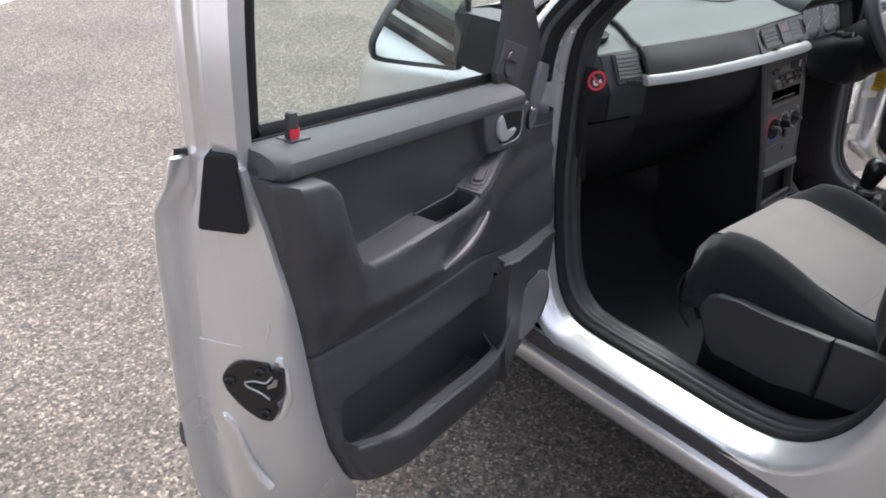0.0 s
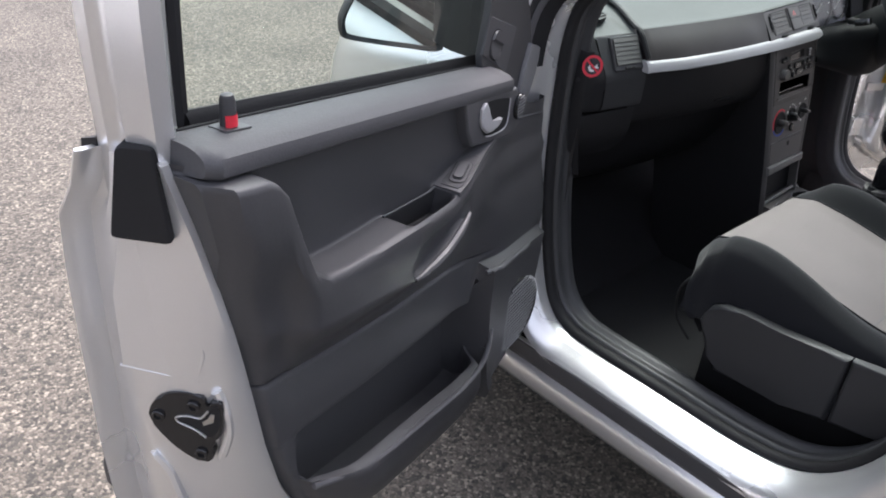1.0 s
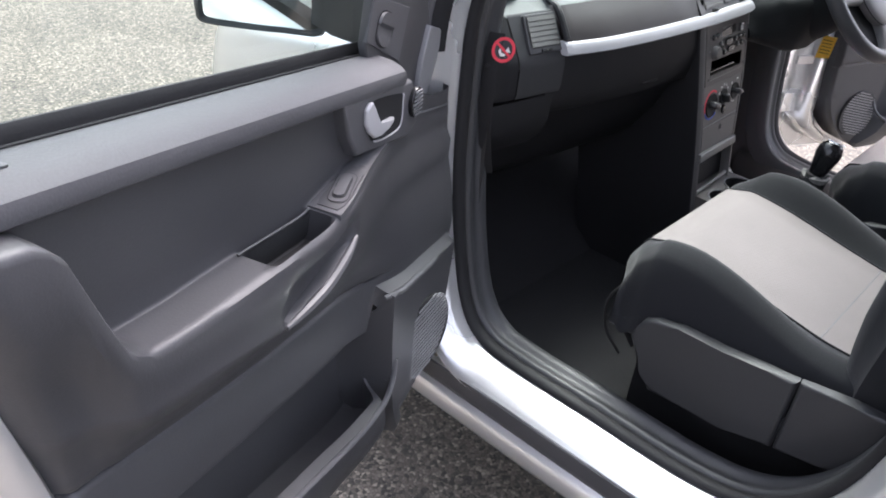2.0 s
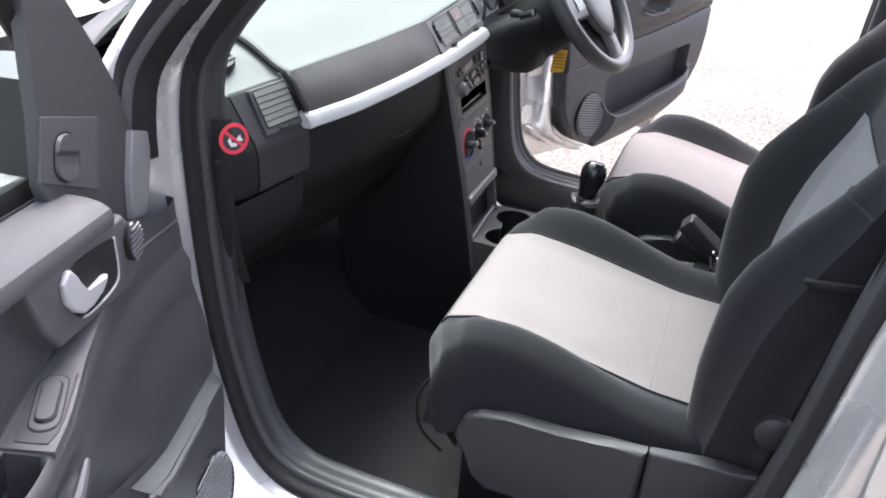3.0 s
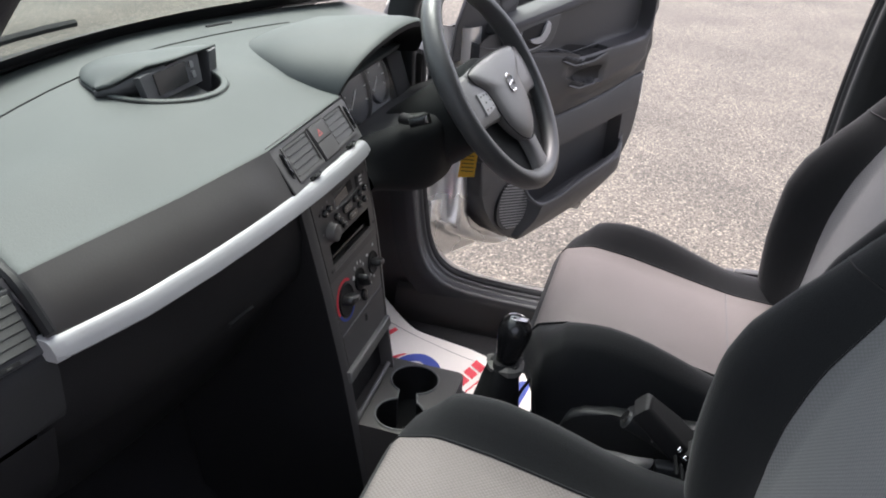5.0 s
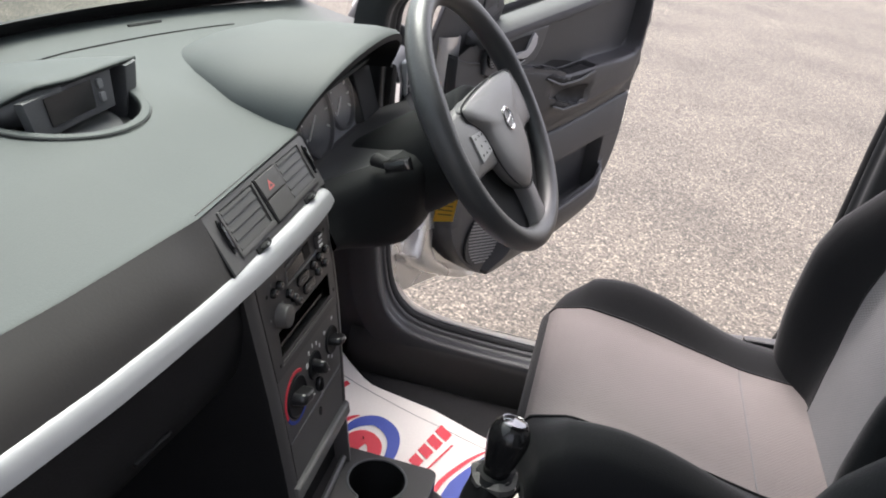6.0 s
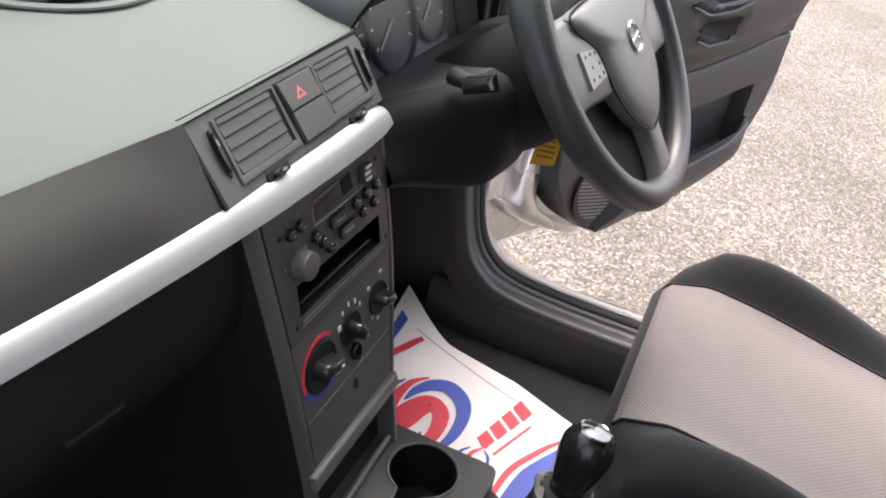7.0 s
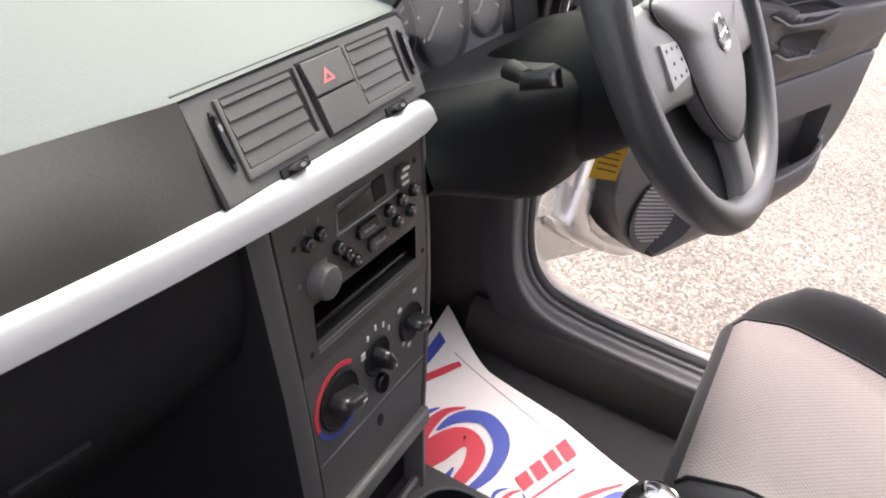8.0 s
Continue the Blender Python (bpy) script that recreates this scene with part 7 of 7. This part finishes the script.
# ---- seats ----
def car_seat(label):
    """A front seat at the origin: middle of the cushion's front edge at floor level, facing +y."""
    s_ = thing("car_seat", label, "car seat", "front seats")

    def cushion(x, v):
        """v 0 front underside to 1 rear; returns y, z of the upholstered cushion."""
        prof = [(-0.050, 0.520), (-0.020, 0.555), (-0.002, 0.592), (0.000, 0.624), (-0.020, 0.653), (-0.070, 0.664), (-0.15, 0.652), (-0.25, 0.632), (-0.34, 0.616), (-0.44, 0.61)]
        ys_, zs_ = [p[0] for p in prof], [p[1] for p in prof]
        k = v * (len(prof) - 1)
        y, z = lerp(k, range(len(prof)), ys_), lerp(k, range(len(prof)), zs_)
        b = step(0.135, 0.205, abs(x))
        top = step(3.2, 6.0, k)
        z += 0.052 * b * top * (1 - 0.6 * step(0.20, 0.262, abs(x))) * (1 - 0.55 * step(6.2, 8.2, k))
        z -= 0.10 * step(0.232, 0.262, abs(x)) ** 2 * step(2.5, 4.5, k)
        y -= 0.035 * step(0.16, 0.262, abs(x)) * (1 - top)
        z -= 0.012 * step(0.12, 0.26, abs(x)) * (1 - top)
        return y, z

    def patch(x0, x1, v0, v1, nx, nv, lift=0.0):
        rows = []
        for i in range(nv + 1):
            v = v0 + (v1 - v0) * i / nv
            row = []
            for j in range(nx + 1):
                x = x0 + (x1 - x0) * j / nx
                y, z = cushion(x, v)
                row.append(V(x, y, z + lift))
            rows.append(row)
        return sheet(rows)
    part("cushion_insert", patch(-0.150, 0.150, 0.40, 0.88, 16, 20, 0.002), LIGHTCLOTH, s_, "light grey woven seat insert", 80)
    part("insert_rear", patch(-0.150, 0.150, 0.882, 1.0, 16, 6, 0.002), LIGHTCLOTH, s_, "light grey rear strip of the insert", 80)
    part("cushion", patch(-0.262, 0.262, 0.0, 1.0, 48, 40), DARKCLOTH, s_, "charcoal seat cushion with raised bolsters", 80)
    for sx in (-1, 1):
        rows = []
        for v in np.linspace(0.26, 1, 24):
            y, z = cushion(sx * 0.262, v)
            rows.append([V(sx * 0.262, y, z), V(sx * 0.272, y - 0.005, z - 0.025), V(sx * 0.272, min(y, 0.0), max(0.545, z - 0.07)), V(sx * 0.262, min(y, -0.01), 0.535)])
        part("cushion_side", sheet(rows), DARKCLOTH, s_, "charcoal cushion side", 80)
        pts = [(sx * 0.151, v) for v in np.linspace(0.40, 1.0, 30)]
        part("piping", tube([V(x, cushion(x, v)[0], cushion(x, v)[1] + 0.0015) for x, v in pts], 0.0022, 6), DARKCLOTH, s_)
    for v_ in (0.881,):
        part("seam", tube([V(x, cushion(x, v_)[0], cushion(x, v_)[1] + 0.0015) for x in np.linspace(-0.15, 0.15, 12)], 0.0012, 6), MIDCLOTH, s_)
    # plastic seat base covers
    for sx in (-1, 1):
        m = frame_of(V(sx * 0.262, 0, 0), V(0, -1, 0), V(0, 0, 1))
        k = 1 if m.to_3x3().col[2].x * sx > 0 else -1
        poly = [(0.084, 0.545), (0.092, 0.566), (0.100, 0.584), (0.122, 0.597), (0.162, 0.603), (0.236, 0.604), (0.303, 0.611), (0.352, 0.618), (0.349, 0.484), (0.27, 0.468), (0.137, 0.458), (0.126, 0.486), (0.098, 0.520)]
        part("side_cover", prism(poly, m, -0.004 * k, 0.018 * k, 0.008, 3), SEATPLASTIC, s_, "black plastic seat side cover")
        poly = [(0.354, 0.619), (0.43, 0.626), (0.488, 0.630), (0.496, 0.60), (0.49, 0.52), (0.416, 0.500), (0.353, 0.485)]
        part("hinge_cover", prism(poly, m, -0.004 * k, 0.018 * k, 0.008, 3), SEATPLASTIC, s_, "black plastic hinge cover")
        part("recliner", lathe([(0.024, 0.0), (0.023, 0.012), (0.017, 0.016), (0.006, 0.016)], frame_of(V(sx * 0.262, -0.490, 0.700), V(0, 1, 0), V(0, 0, sx)), 20), SEATPLASTIC, s_, "round recliner knob")
        part("rail", box(frame_of(V(sx * 0.20, -0.28, 0.36), V(0, 1, 0), V(0, 0, 1)), -0.28, -0.05, -0.015, 0.22, -0.015, 0.015, 0.004), BLACK, s_, "black steel seat rail")
        part("leg", box(frame_of(V(sx * 0.20, -0.28, 0.40), V(0, 1, 0), V(0, 0, 1)), -0.16, -0.05, -0.012, 0.20, 0.14, 0.012, 0.004), BLACK, s_, "black seat frame")
    part("fold_lever", tube(spline([V(-0.255, -0.474, 0.903), V(-0.270, -0.478, 0.911), V(-0.272, -0.500, 0.914), V(-0.268, -0.530, 0.916)], 4), [0.003] + [0.006] * 12, 8, flat=0.6), BLACK, s_, "black fold lever on the backrest side")
    part("cable", tube(spline([V(-0.225, -0.030, 0.60), V(-0.238, -0.012, 0.56), V(-0.236, -0.018, 0.50), V(-0.225, -0.05, 0.455)], 6), 0.0028, 6), BLACK, s_, "loose black cable")

    # backrest
    rec = radians(14)
    bt = V(0, -math.sin(rec), math.cos(rec))
    bn = V(0, math.cos(rec), math.sin(rec))
    b0 = V(0, -0.462, 0.565)

    def back(x, h):
        w = lerp(h, [0, 0.1, 0.3, 0.45, 0.58, 0.64], [0.235, 0.262, 0.262, 0.245, 0.20, 0.15])
        xx = x * w
        a = abs(x)
        bul = step(0.46, 0.80, a) * (1 - 0.6 * step(0.84, 1.0, a)) * lerp(h, [0, 0.06, 0.145, 0.25, 0.30, 0.37, 0.43, 0.51, 0.64], [0.035, 0.055, 0.075, 0.092, 0.088, 0.066, 0.042, 0.012, 0.0])
        n = 0.030 + bul + 0.010 * math.sin(math.pi * min(max(h / 0.40, 0), 1))
        n -= 0.05 * step(0.46, 0.64, h)
        return b0 + V(xx, 0, 0) + bt * h + bn * n
    nx, nh = 44, 40
    part("backrest", sheet([[back(-1 + 2 * j / nx, 0.64 * i / nh) for j in range(nx + 1)] for i in range(nh + 1)]), DARKCLOTH, s_, "charcoal backrest with deep bolsters", 80)

    def ins(h):
        return lerp(h, [0.0, 0.06, 0.11, 0.15, 0.19, 0.235, 0.33, 0.43], [0.34, 0.39, 0.45, 0.493, 0.522, 0.540, 0.552, 0.540])

    def top_of(x):
        """The insert's upper edge: nearly straight between two pointed corners."""
        return 0.430 - 0.003 * (1 - x * x)
    hs_ = [*np.linspace(0.0, 0.40, 24), 0.415, 0.428]
    part("backrest_insert", sheet([[back(ins(h) * (-1 + 2 * j / 16), h if h < 0.428 else top_of(-1 + 2 * j / 16)) + bn * 0.0025 for j in range(17)] for h in hs_]), MIDCLOTH, s_, "mid grey woven leaf-shaped backrest insert", 80)
    for sx in (-1, 1):
        part("piping", tube([back(sx * ins(h), h) + bn * 0.002 for h in np.linspace(0.0, 0.428, 26)], 0.0014, 6), DARKCLOTH, s_)
        part("seam", tube([back(sx * (0.54 + 0.46 * k), 0.428 - 0.006 * k) + bn * 0.0005 for k in np.linspace(0, 1, 10)], 0.0013, 5), BLACK, s_, "stitched shoulder seam")
    part("piping", tube([back(0.54 * x, top_of(x)) + bn * 0.002 for x in np.linspace(-1, 1, 16)], 0.0014, 6), DARKCLOTH, s_)
    rows = []
    for i in range(nh + 1):
        h = 0.64 * i / nh
        e0, e1 = back(-1, h), back(1, h)
        rows.append([e0, e0 - bn * 0.03 + V(-0.006, 0, 0), e0 - bn * 0.075 + V(0.008, 0, 0), (e0 * 0.7 + e1 * 0.3) - bn * 0.10, (e0 * 0.3 + e1 * 0.7) - bn * 0.10, e1 - bn * 0.075 + V(-0.008, 0, 0), e1 - bn * 0.03 + V(0.006, 0, 0), e1])
    part("backrest_shell", sheet(rows), DARKCLOTH, s_, "charcoal backrest back", 80)
    part("backrest_top", sheet([[back(-1 + 2 * j / nx, 0.64) for j in range(nx + 1)], [back(-1 + 2 * j / nx, 0.64) + bt * 0.012 - bn * 0.03 for j in range(nx + 1)], [back(-1 + 2 * j / nx, 0.64) - bn * 0.11 for j in range(nx + 1)]]), DARKCLOTH, s_, "rounded backrest top", 80)
    hr = frame_of(b0 + bt * 0.76 + bn * 0.0, V(1, 0, 0), bt)
    part("headrest", prism(rrect(-0.125, -0.085, 0.125, 0.085, 0.05, 6), hr, -0.04, 0.045, 0.02, 4), DARKCLOTH, s_, "charcoal headrest")
    for sx in (-1, 1):
        part("headrest_post", tube([b0 + bt * 0.62 + V(sx * 0.06, 0, 0), b0 + bt * 0.70 + V(sx * 0.06, 0, 0)], 0.006, 8), CHROME, s_)
    return s_


seat = car_seat("front passenger seat in light grey and charcoal cloth")
seat.matrix_basis = pose(-0.345, -0.205, 0.0)
seat2 = copy_thing(seat, pose(0.307, -0.328, 0.0))
tagged(seat2, "driver's seat in light grey and charcoal cloth")

# seat belt on the passenger pillar
belt_ = thing("seat_belt", "black seat belt hanging by the passenger door pillar", "seat belt", at=(-0.66, -0.74, 0.9))
part("webbing", sheet([[V(-0.655 + 0.02 * k, y, z), V(-0.650 + 0.02 * k, y - 0.046, z)] for k, y, z in ((0, -0.735, 1.30), (0, -0.73, 1.0), (0, -0.72, 0.7), (0, -0.71, 0.45))]), BLACK, belt_, "black woven webbing", solid=0.002)
part("tongue", prism(rrect(-0.02, -0.03, 0.02, 0.03, 0.006), frame_of(V(-0.650, -0.742, 0.86), V(0, 1, 0), V(0, 0, 1)), -0.004, 0.004, 0.002), BLACK, belt_)

# ---- paper floor mat on the driver's floor ----
mat_ = thing("paper_floor_mat", "white paper floor mat printed with red and blue shapes", "floor mat", at=(0.4, -0.1, 0.32))


def mz(x, y):
    return 0.322 + 0.9 * max(y - 0.10, 0) * 0.9 + 0.05 * step(0.50, 0.66, x) * step(-0.05, 0.10, y) + 0.003 * math.sin(9 * x + 4 * y)


def mat_xy(a, b):
    """a across (0 left, 1 right edge), b from the seat end (0) to the pedal end (1)."""
    right = lerp(b, [0, 0.22, 0.43, 0.58, 0.75, 0.92, 1], [0.455, 0.489, 0.528, 0.542, 0.557, 0.600, 0.622])
    left = lerp(b, [0, 1], [0.14, 0.20])
    return left + (right - left) * a, -0.36 + 0.46 * b


def mat_piece(name, rows, m, lift, label=""):
    part(name, sheet([[V(x, y, mz(x, y) + lift) for x, y in r] for r in rows]), m, mat_, label, 70)


mat_piece("sheet", [[mat_xy(a, b) for a in np.linspace(0, 1, 18)] for b in np.linspace(0, 1, 24)], PAPER, 0.0, "white paper sheet")


def stroke(pts, widths):
    """A brush-like band through points on the mat."""
    c = spline([(x, y, 0) for x, y in pts], 6)
    rows = []
    for i, p in enumerate(c):
        d = (c[min(i + 1, len(c) - 1)] - c[max(i - 1, 0)]).normalized()
        w = lerp(i / (len(c) - 1), np.linspace(0, 1, len(widths)), widths) / 2
        rows.append([(p.x - d.y * w * k, p.y + d.x * w * k) for k in (-1, 0, 1)])
    return rows


mat_piece("blue_arc", stroke([(0.383, -0.014), (0.416, -0.022), (0.441, -0.040), (0.451, -0.066), (0.433, -0.096), (0.399, -0.113), (0.351, -0.116), (0.311, -0.107), (0.298, -0.102)], [0.003, 0.017, 0.027, 0.032, 0.030, 0.023, 0.018, 0.011, 0.004]), BLUE, 0.0012)
mat_piece("red_arc", stroke([(0.455, -0.027), (0.429, -0.006), (0.389, 0.001), (0.356, 0.000), (0.322, -0.008), (0.290, -0.020)], [0.003, 0.012, 0.019, 0.024, 0.028, 0.030]), RED, 0.0014)
mat_piece("red_arc", stroke([(0.275, -0.020), (0.316, -0.020), (0.345, -0.031), (0.379, -0.041), (0.398, -0.056), (0.385, -0.079), (0.352, -0.088), (0.318, -0.087), (0.290, -0.083)], [0.050, 0.050, 0.046, 0.042, 0.038, 0.029, 0.024, 0.020, 0.008]), RED, 0.0016)
mat_piece("blue_arc", stroke([(0.350, 0.030), (0.384, 0.024), (0.406, 0.018), (0.430, 0.006)], [0.014, 0.014, 0.011, 0.002]), BLUE, 0.0012)
mat_piece("blue_arc", stroke([(0.331, -0.069), (0.310, -0.069), (0.285, -0.066)], [0.002, 0.009, 0.015]), BLUE, 0.0018)
mat_piece("red_stripe", stroke([(0.30, 0.085), (0.38, 0.080), (0.459, 0.063), (0.511, 0.042), (0.540, 0.026)], [0.016, 0.016, 0.016, 0.015, 0.010]), RED, 0.0014)
mat_piece("blue_stripe", [[mat_xy(a, b0_ - 0.03 * a * a) for a in np.linspace(0.0, 0.90, 14)] for b0_ in (0.955, 0.995)], BLUE, 0.0014)
mat_piece("red_stripe", stroke([(0.20, -0.212), (0.280, -0.213), (0.336, -0.221), (0.390, -0.246), (0.419, -0.263), (0.455, -0.290)], [0.009, 0.009, 0.010, 0.009, 0.007, 0.002]), RED, 0.0014)
mat_piece("blue_stripe", stroke([(0.20, -0.262), (0.270, -0.262), (0.330, -0.270), (0.385, -0.286), (0.425, -0.300), (0.450, -0.315)], [0.074, 0.074, 0.072, 0.052, 0.036, 0.004]), BLUE, 0.0013)
# slanting block marks of the printed word, and the thin line under it
for k in range(4):
    u_, v_ = V(0.361, -0.151, 0) + V(0.0325, -0.0085, 0) * k, V(0.018, 0.0, 0)
    w_, d_ = V(0.025, -0.007, 0), V(-0.016, -0.020, 0) * (1 + 0.12 * k)
    mat_piece("red_bar", [[tuple((u_ + v_ * 0.3 + w_ * g + d_ * h).xy) for g in (0.0, 1.0)] for h in (0.0, 1.0)], RED, 0.0014)
mat_piece("red_bar", stroke([(0.346, -0.186), (0.392, -0.202), (0.438, -0.218)], [0.004, 0.004, 0.004]), RED, 0.0014)
# small round mark before the word
mat_piece("red_arc", stroke([(0.351, -0.167), (0.334, -0.156), (0.314, -0.154), (0.317, -0.164), (0.320, -0.174), (0.304, -0.178), (0.293, -0.166)], [0.002, 0.006, 0.009, 0.013, 0.009, 0.007, 0.002]), RED, 0.0014)
mat_piece("blue_arc", stroke([(0.347, -0.171), (0.335, -0.182), (0.317, -0.185), (0.298, -0.178)], [0.002, 0.005, 0.005, 0.002]), BLUE, 0.0014)
mat_piece("blue_arc", stroke([(0.299, -0.154), (0.308, -0.142), (0.326, -0.139), (0.343, -0.150)], [0.002, 0.005, 0.006, 0.002]), BLUE, 0.0014)
mat_piece("edge_line", stroke([(0.553, 0.045), (0.538, -0.010), (0.520, -0.063), (0.500, -0.120), (0.480, -0.187), (0.461, -0.245), (0.445, -0.30)], [0.0022, 0.0022]), mat("grey_print", (0.35, 0.33, 0.32), 0.8), 0.0010, "printed edge line")


# ---- stand-in car for the door mirror, and trees across the car park ----
WHITEPAINT = mat("white_car_paint", (0.62, 0.62, 0.61), 0.3, 0.0, 0.03, 3, 600, 0.03, 0.0005, coat=0.5)
SHIFT = V(0, 1.5, 0)
# added out of direct view, to give the door mirror something to reflect
car2 = thing("mirror_car", "white hatchback with dark windows, a stand-in for the door mirror to reflect", "car", at=(-4.2, 1.5, 0.0))


def hull(y):
    """Half width and shoulder and roof heights of the stand-in car along its length."""
    return (lerp(y, [-2.1, -1.9, -1.0, 1.0, 1.7, 1.95], [0.70, 0.80, 0.84, 0.84, 0.78, 0.66]), lerp(y, [-2.1, -1.0, 0.6, 1.2, 1.8, 1.95], [0.95, 0.96, 0.93, 0.88, 0.74, 0.62]))


ys_ = np.linspace(-2.1, 1.95, 28)
rows = []
for y in ys_:
    w, sh = hull(y)
    rows.append([V(-4.2 + sx * w * a, y, z) for sx, a, z in ((-1, 0.9, 0.22), (-1, 1.0, 0.30), (-1, 1.0, 0.55), (-1, 0.99, sh - 0.08), (-1, 0.93, sh), (-1, 0.5, sh + 0.03), (1, 0.5, sh + 0.03), (1, 0.93, sh), (1, 0.99, sh - 0.08), (1, 1.0, 0.55), (1, 1.0, 0.30), (1, 0.9, 0.22))])
rows = [[p + SHIFT for p in r] for r in rows]
part("body", sheet(rows, loop=True, cap=True), WHITEPAINT, car2, "white painted body", 40)
prof = [(-1.95, 0.96), (-1.75, 1.28), (-1.4, 1.45), (-0.6, 1.50), (-0.1, 1.44), (0.35, 1.20), (0.80, 0.95)]
rows = [[V(-4.2 - 0.74, y, 0.93), V(-4.2 - 0.70 + 0.20 * (z - 0.93), y, z * 0.5 + 0.465), V(-4.2 - 0.68 + 0.22 * (z - 0.93), y, z - 0.03), V(-4.2, y, z), V(-4.2 + 0.68 - 0.22 * (z - 0.93), y, z - 0.03), V(-4.2 + 0.70 - 0.20 * (z - 0.93), y, z * 0.5 + 0.465), V(-4.2 + 0.74, y, 0.93)] for y, z in prof]
rows = [[p + SHIFT for p in r] for r in rows]
part("glasshouse", sheet(rows), mat("tinted_window", (0.02, 0.023, 0.024), 0.22, bump=0.0, spec=0.12), car2, "dark glossy windows", 40)
rows = [[V(-4.2 + k * (0.63 - 0.02 * abs(y)), y, z + 0.012) for k in (-1, -0.5, 0, 0.5, 1)] for y, z in prof[1:5]]
rows = [[p + SHIFT for p in r] for r in rows]
part("roof", sheet(rows), WHITEPAINT, car2, "white roof", 40, solid=0.02)
for sx in (-1, 1):
    part("belt_moulding", tube([SHIFT + V(-4.2 + sx * 0.80, y, hull(y)[1] - 0.01) for y in np.linspace(-1.6, 0.9, 10)], 0.032, 8), BLACK, car2, "black window moulding")
    part("screen_pillar", tube([SHIFT + p for p in (V(-4.2 + sx * 0.745, 0.80, 0.95), V(-4.2 + sx * 0.66, 0.35, 1.21), V(-4.2 + sx * 0.60, -0.1, 1.44))], 0.03, 8), WHITEPAINT, car2, "white screen pillar")
    for y in (-1.3, 1.25):
        f = frame_of(SHIFT + V(-4.2 + sx * 0.72, y, 0.30), V(0, 1, 0), V(0, 0, sx))
        wh_ = part("wheel", lathe([(0.20, -0.06), (0.29, -0.07), (0.30, -0.03), (0.30, 0.06), (0.28, 0.10), (0.20, 0.11)], f, 28), BLACK, car2, "black tyre")
        part("wheel_trim", lathe([(0.20, 0.10), (0.17, 0.125), (0.05, 0.12), (0.02, 0.125)], f, 20), STEEL, wh_, "grey wheel trim")
rng = np.random.default_rng(4)
LEAF = mat("dark_foliage", (0.045, 0.075, 0.035), 0.8, vary=0.4, big=0.6, fine=6, bump=0)
tv, tf2 = [], []
for k in range(14):
    cy_, cx_, hh = -34 + 5.0 * k + rng.uniform(-1.5, 1.5), -19 + rng.uniform(-3, 2), rng.uniform(6.5, 10)
    for i in range(420):
        d = rng.normal(size=3)
        d /= np.linalg.norm(d)
        c = np.array([cx_, cy_, hh * 0.58]) + d * np.array([2.6, 2.8, hh * 0.42]) * rng.uniform(0.55, 1.0)
        a, b = rng.normal(size=3), rng.normal(size=3)
        a, b = a / np.linalg.norm(a) * 0.45, b / np.linalg.norm(b) * 0.32
        n0 = len(tv)
        tv += [tuple(c - a), tuple(c + b), tuple(c + a), tuple(c - b)]
        tf2.append((n0, n0 + 1, n0 + 2, n0 + 3))
    n0 = len(tv)
    for z, r in ((0, 0.25), (hh * 0.6, 0.12)):
        tv += [(cx_ + r * math.cos(a_), cy_ + r * math.sin(a_), z) for a_ in (0, 1.26, 2.51, 3.77, 5.03)]
    tf2 += [(n0 + i, n0 + (i + 1) % 5, n0 + 5 + (i + 1) % 5, n0 + 5 + i) for i in range(5)]
wood = bpy.data.meshes.new("tree_line")
wood.from_pydata(tv, [], tf2)
wood.materials.append(LEAF)
tagged(new("tree_line", wood), "row of dark green trees beyond the car park", "trees", kind="stuff")
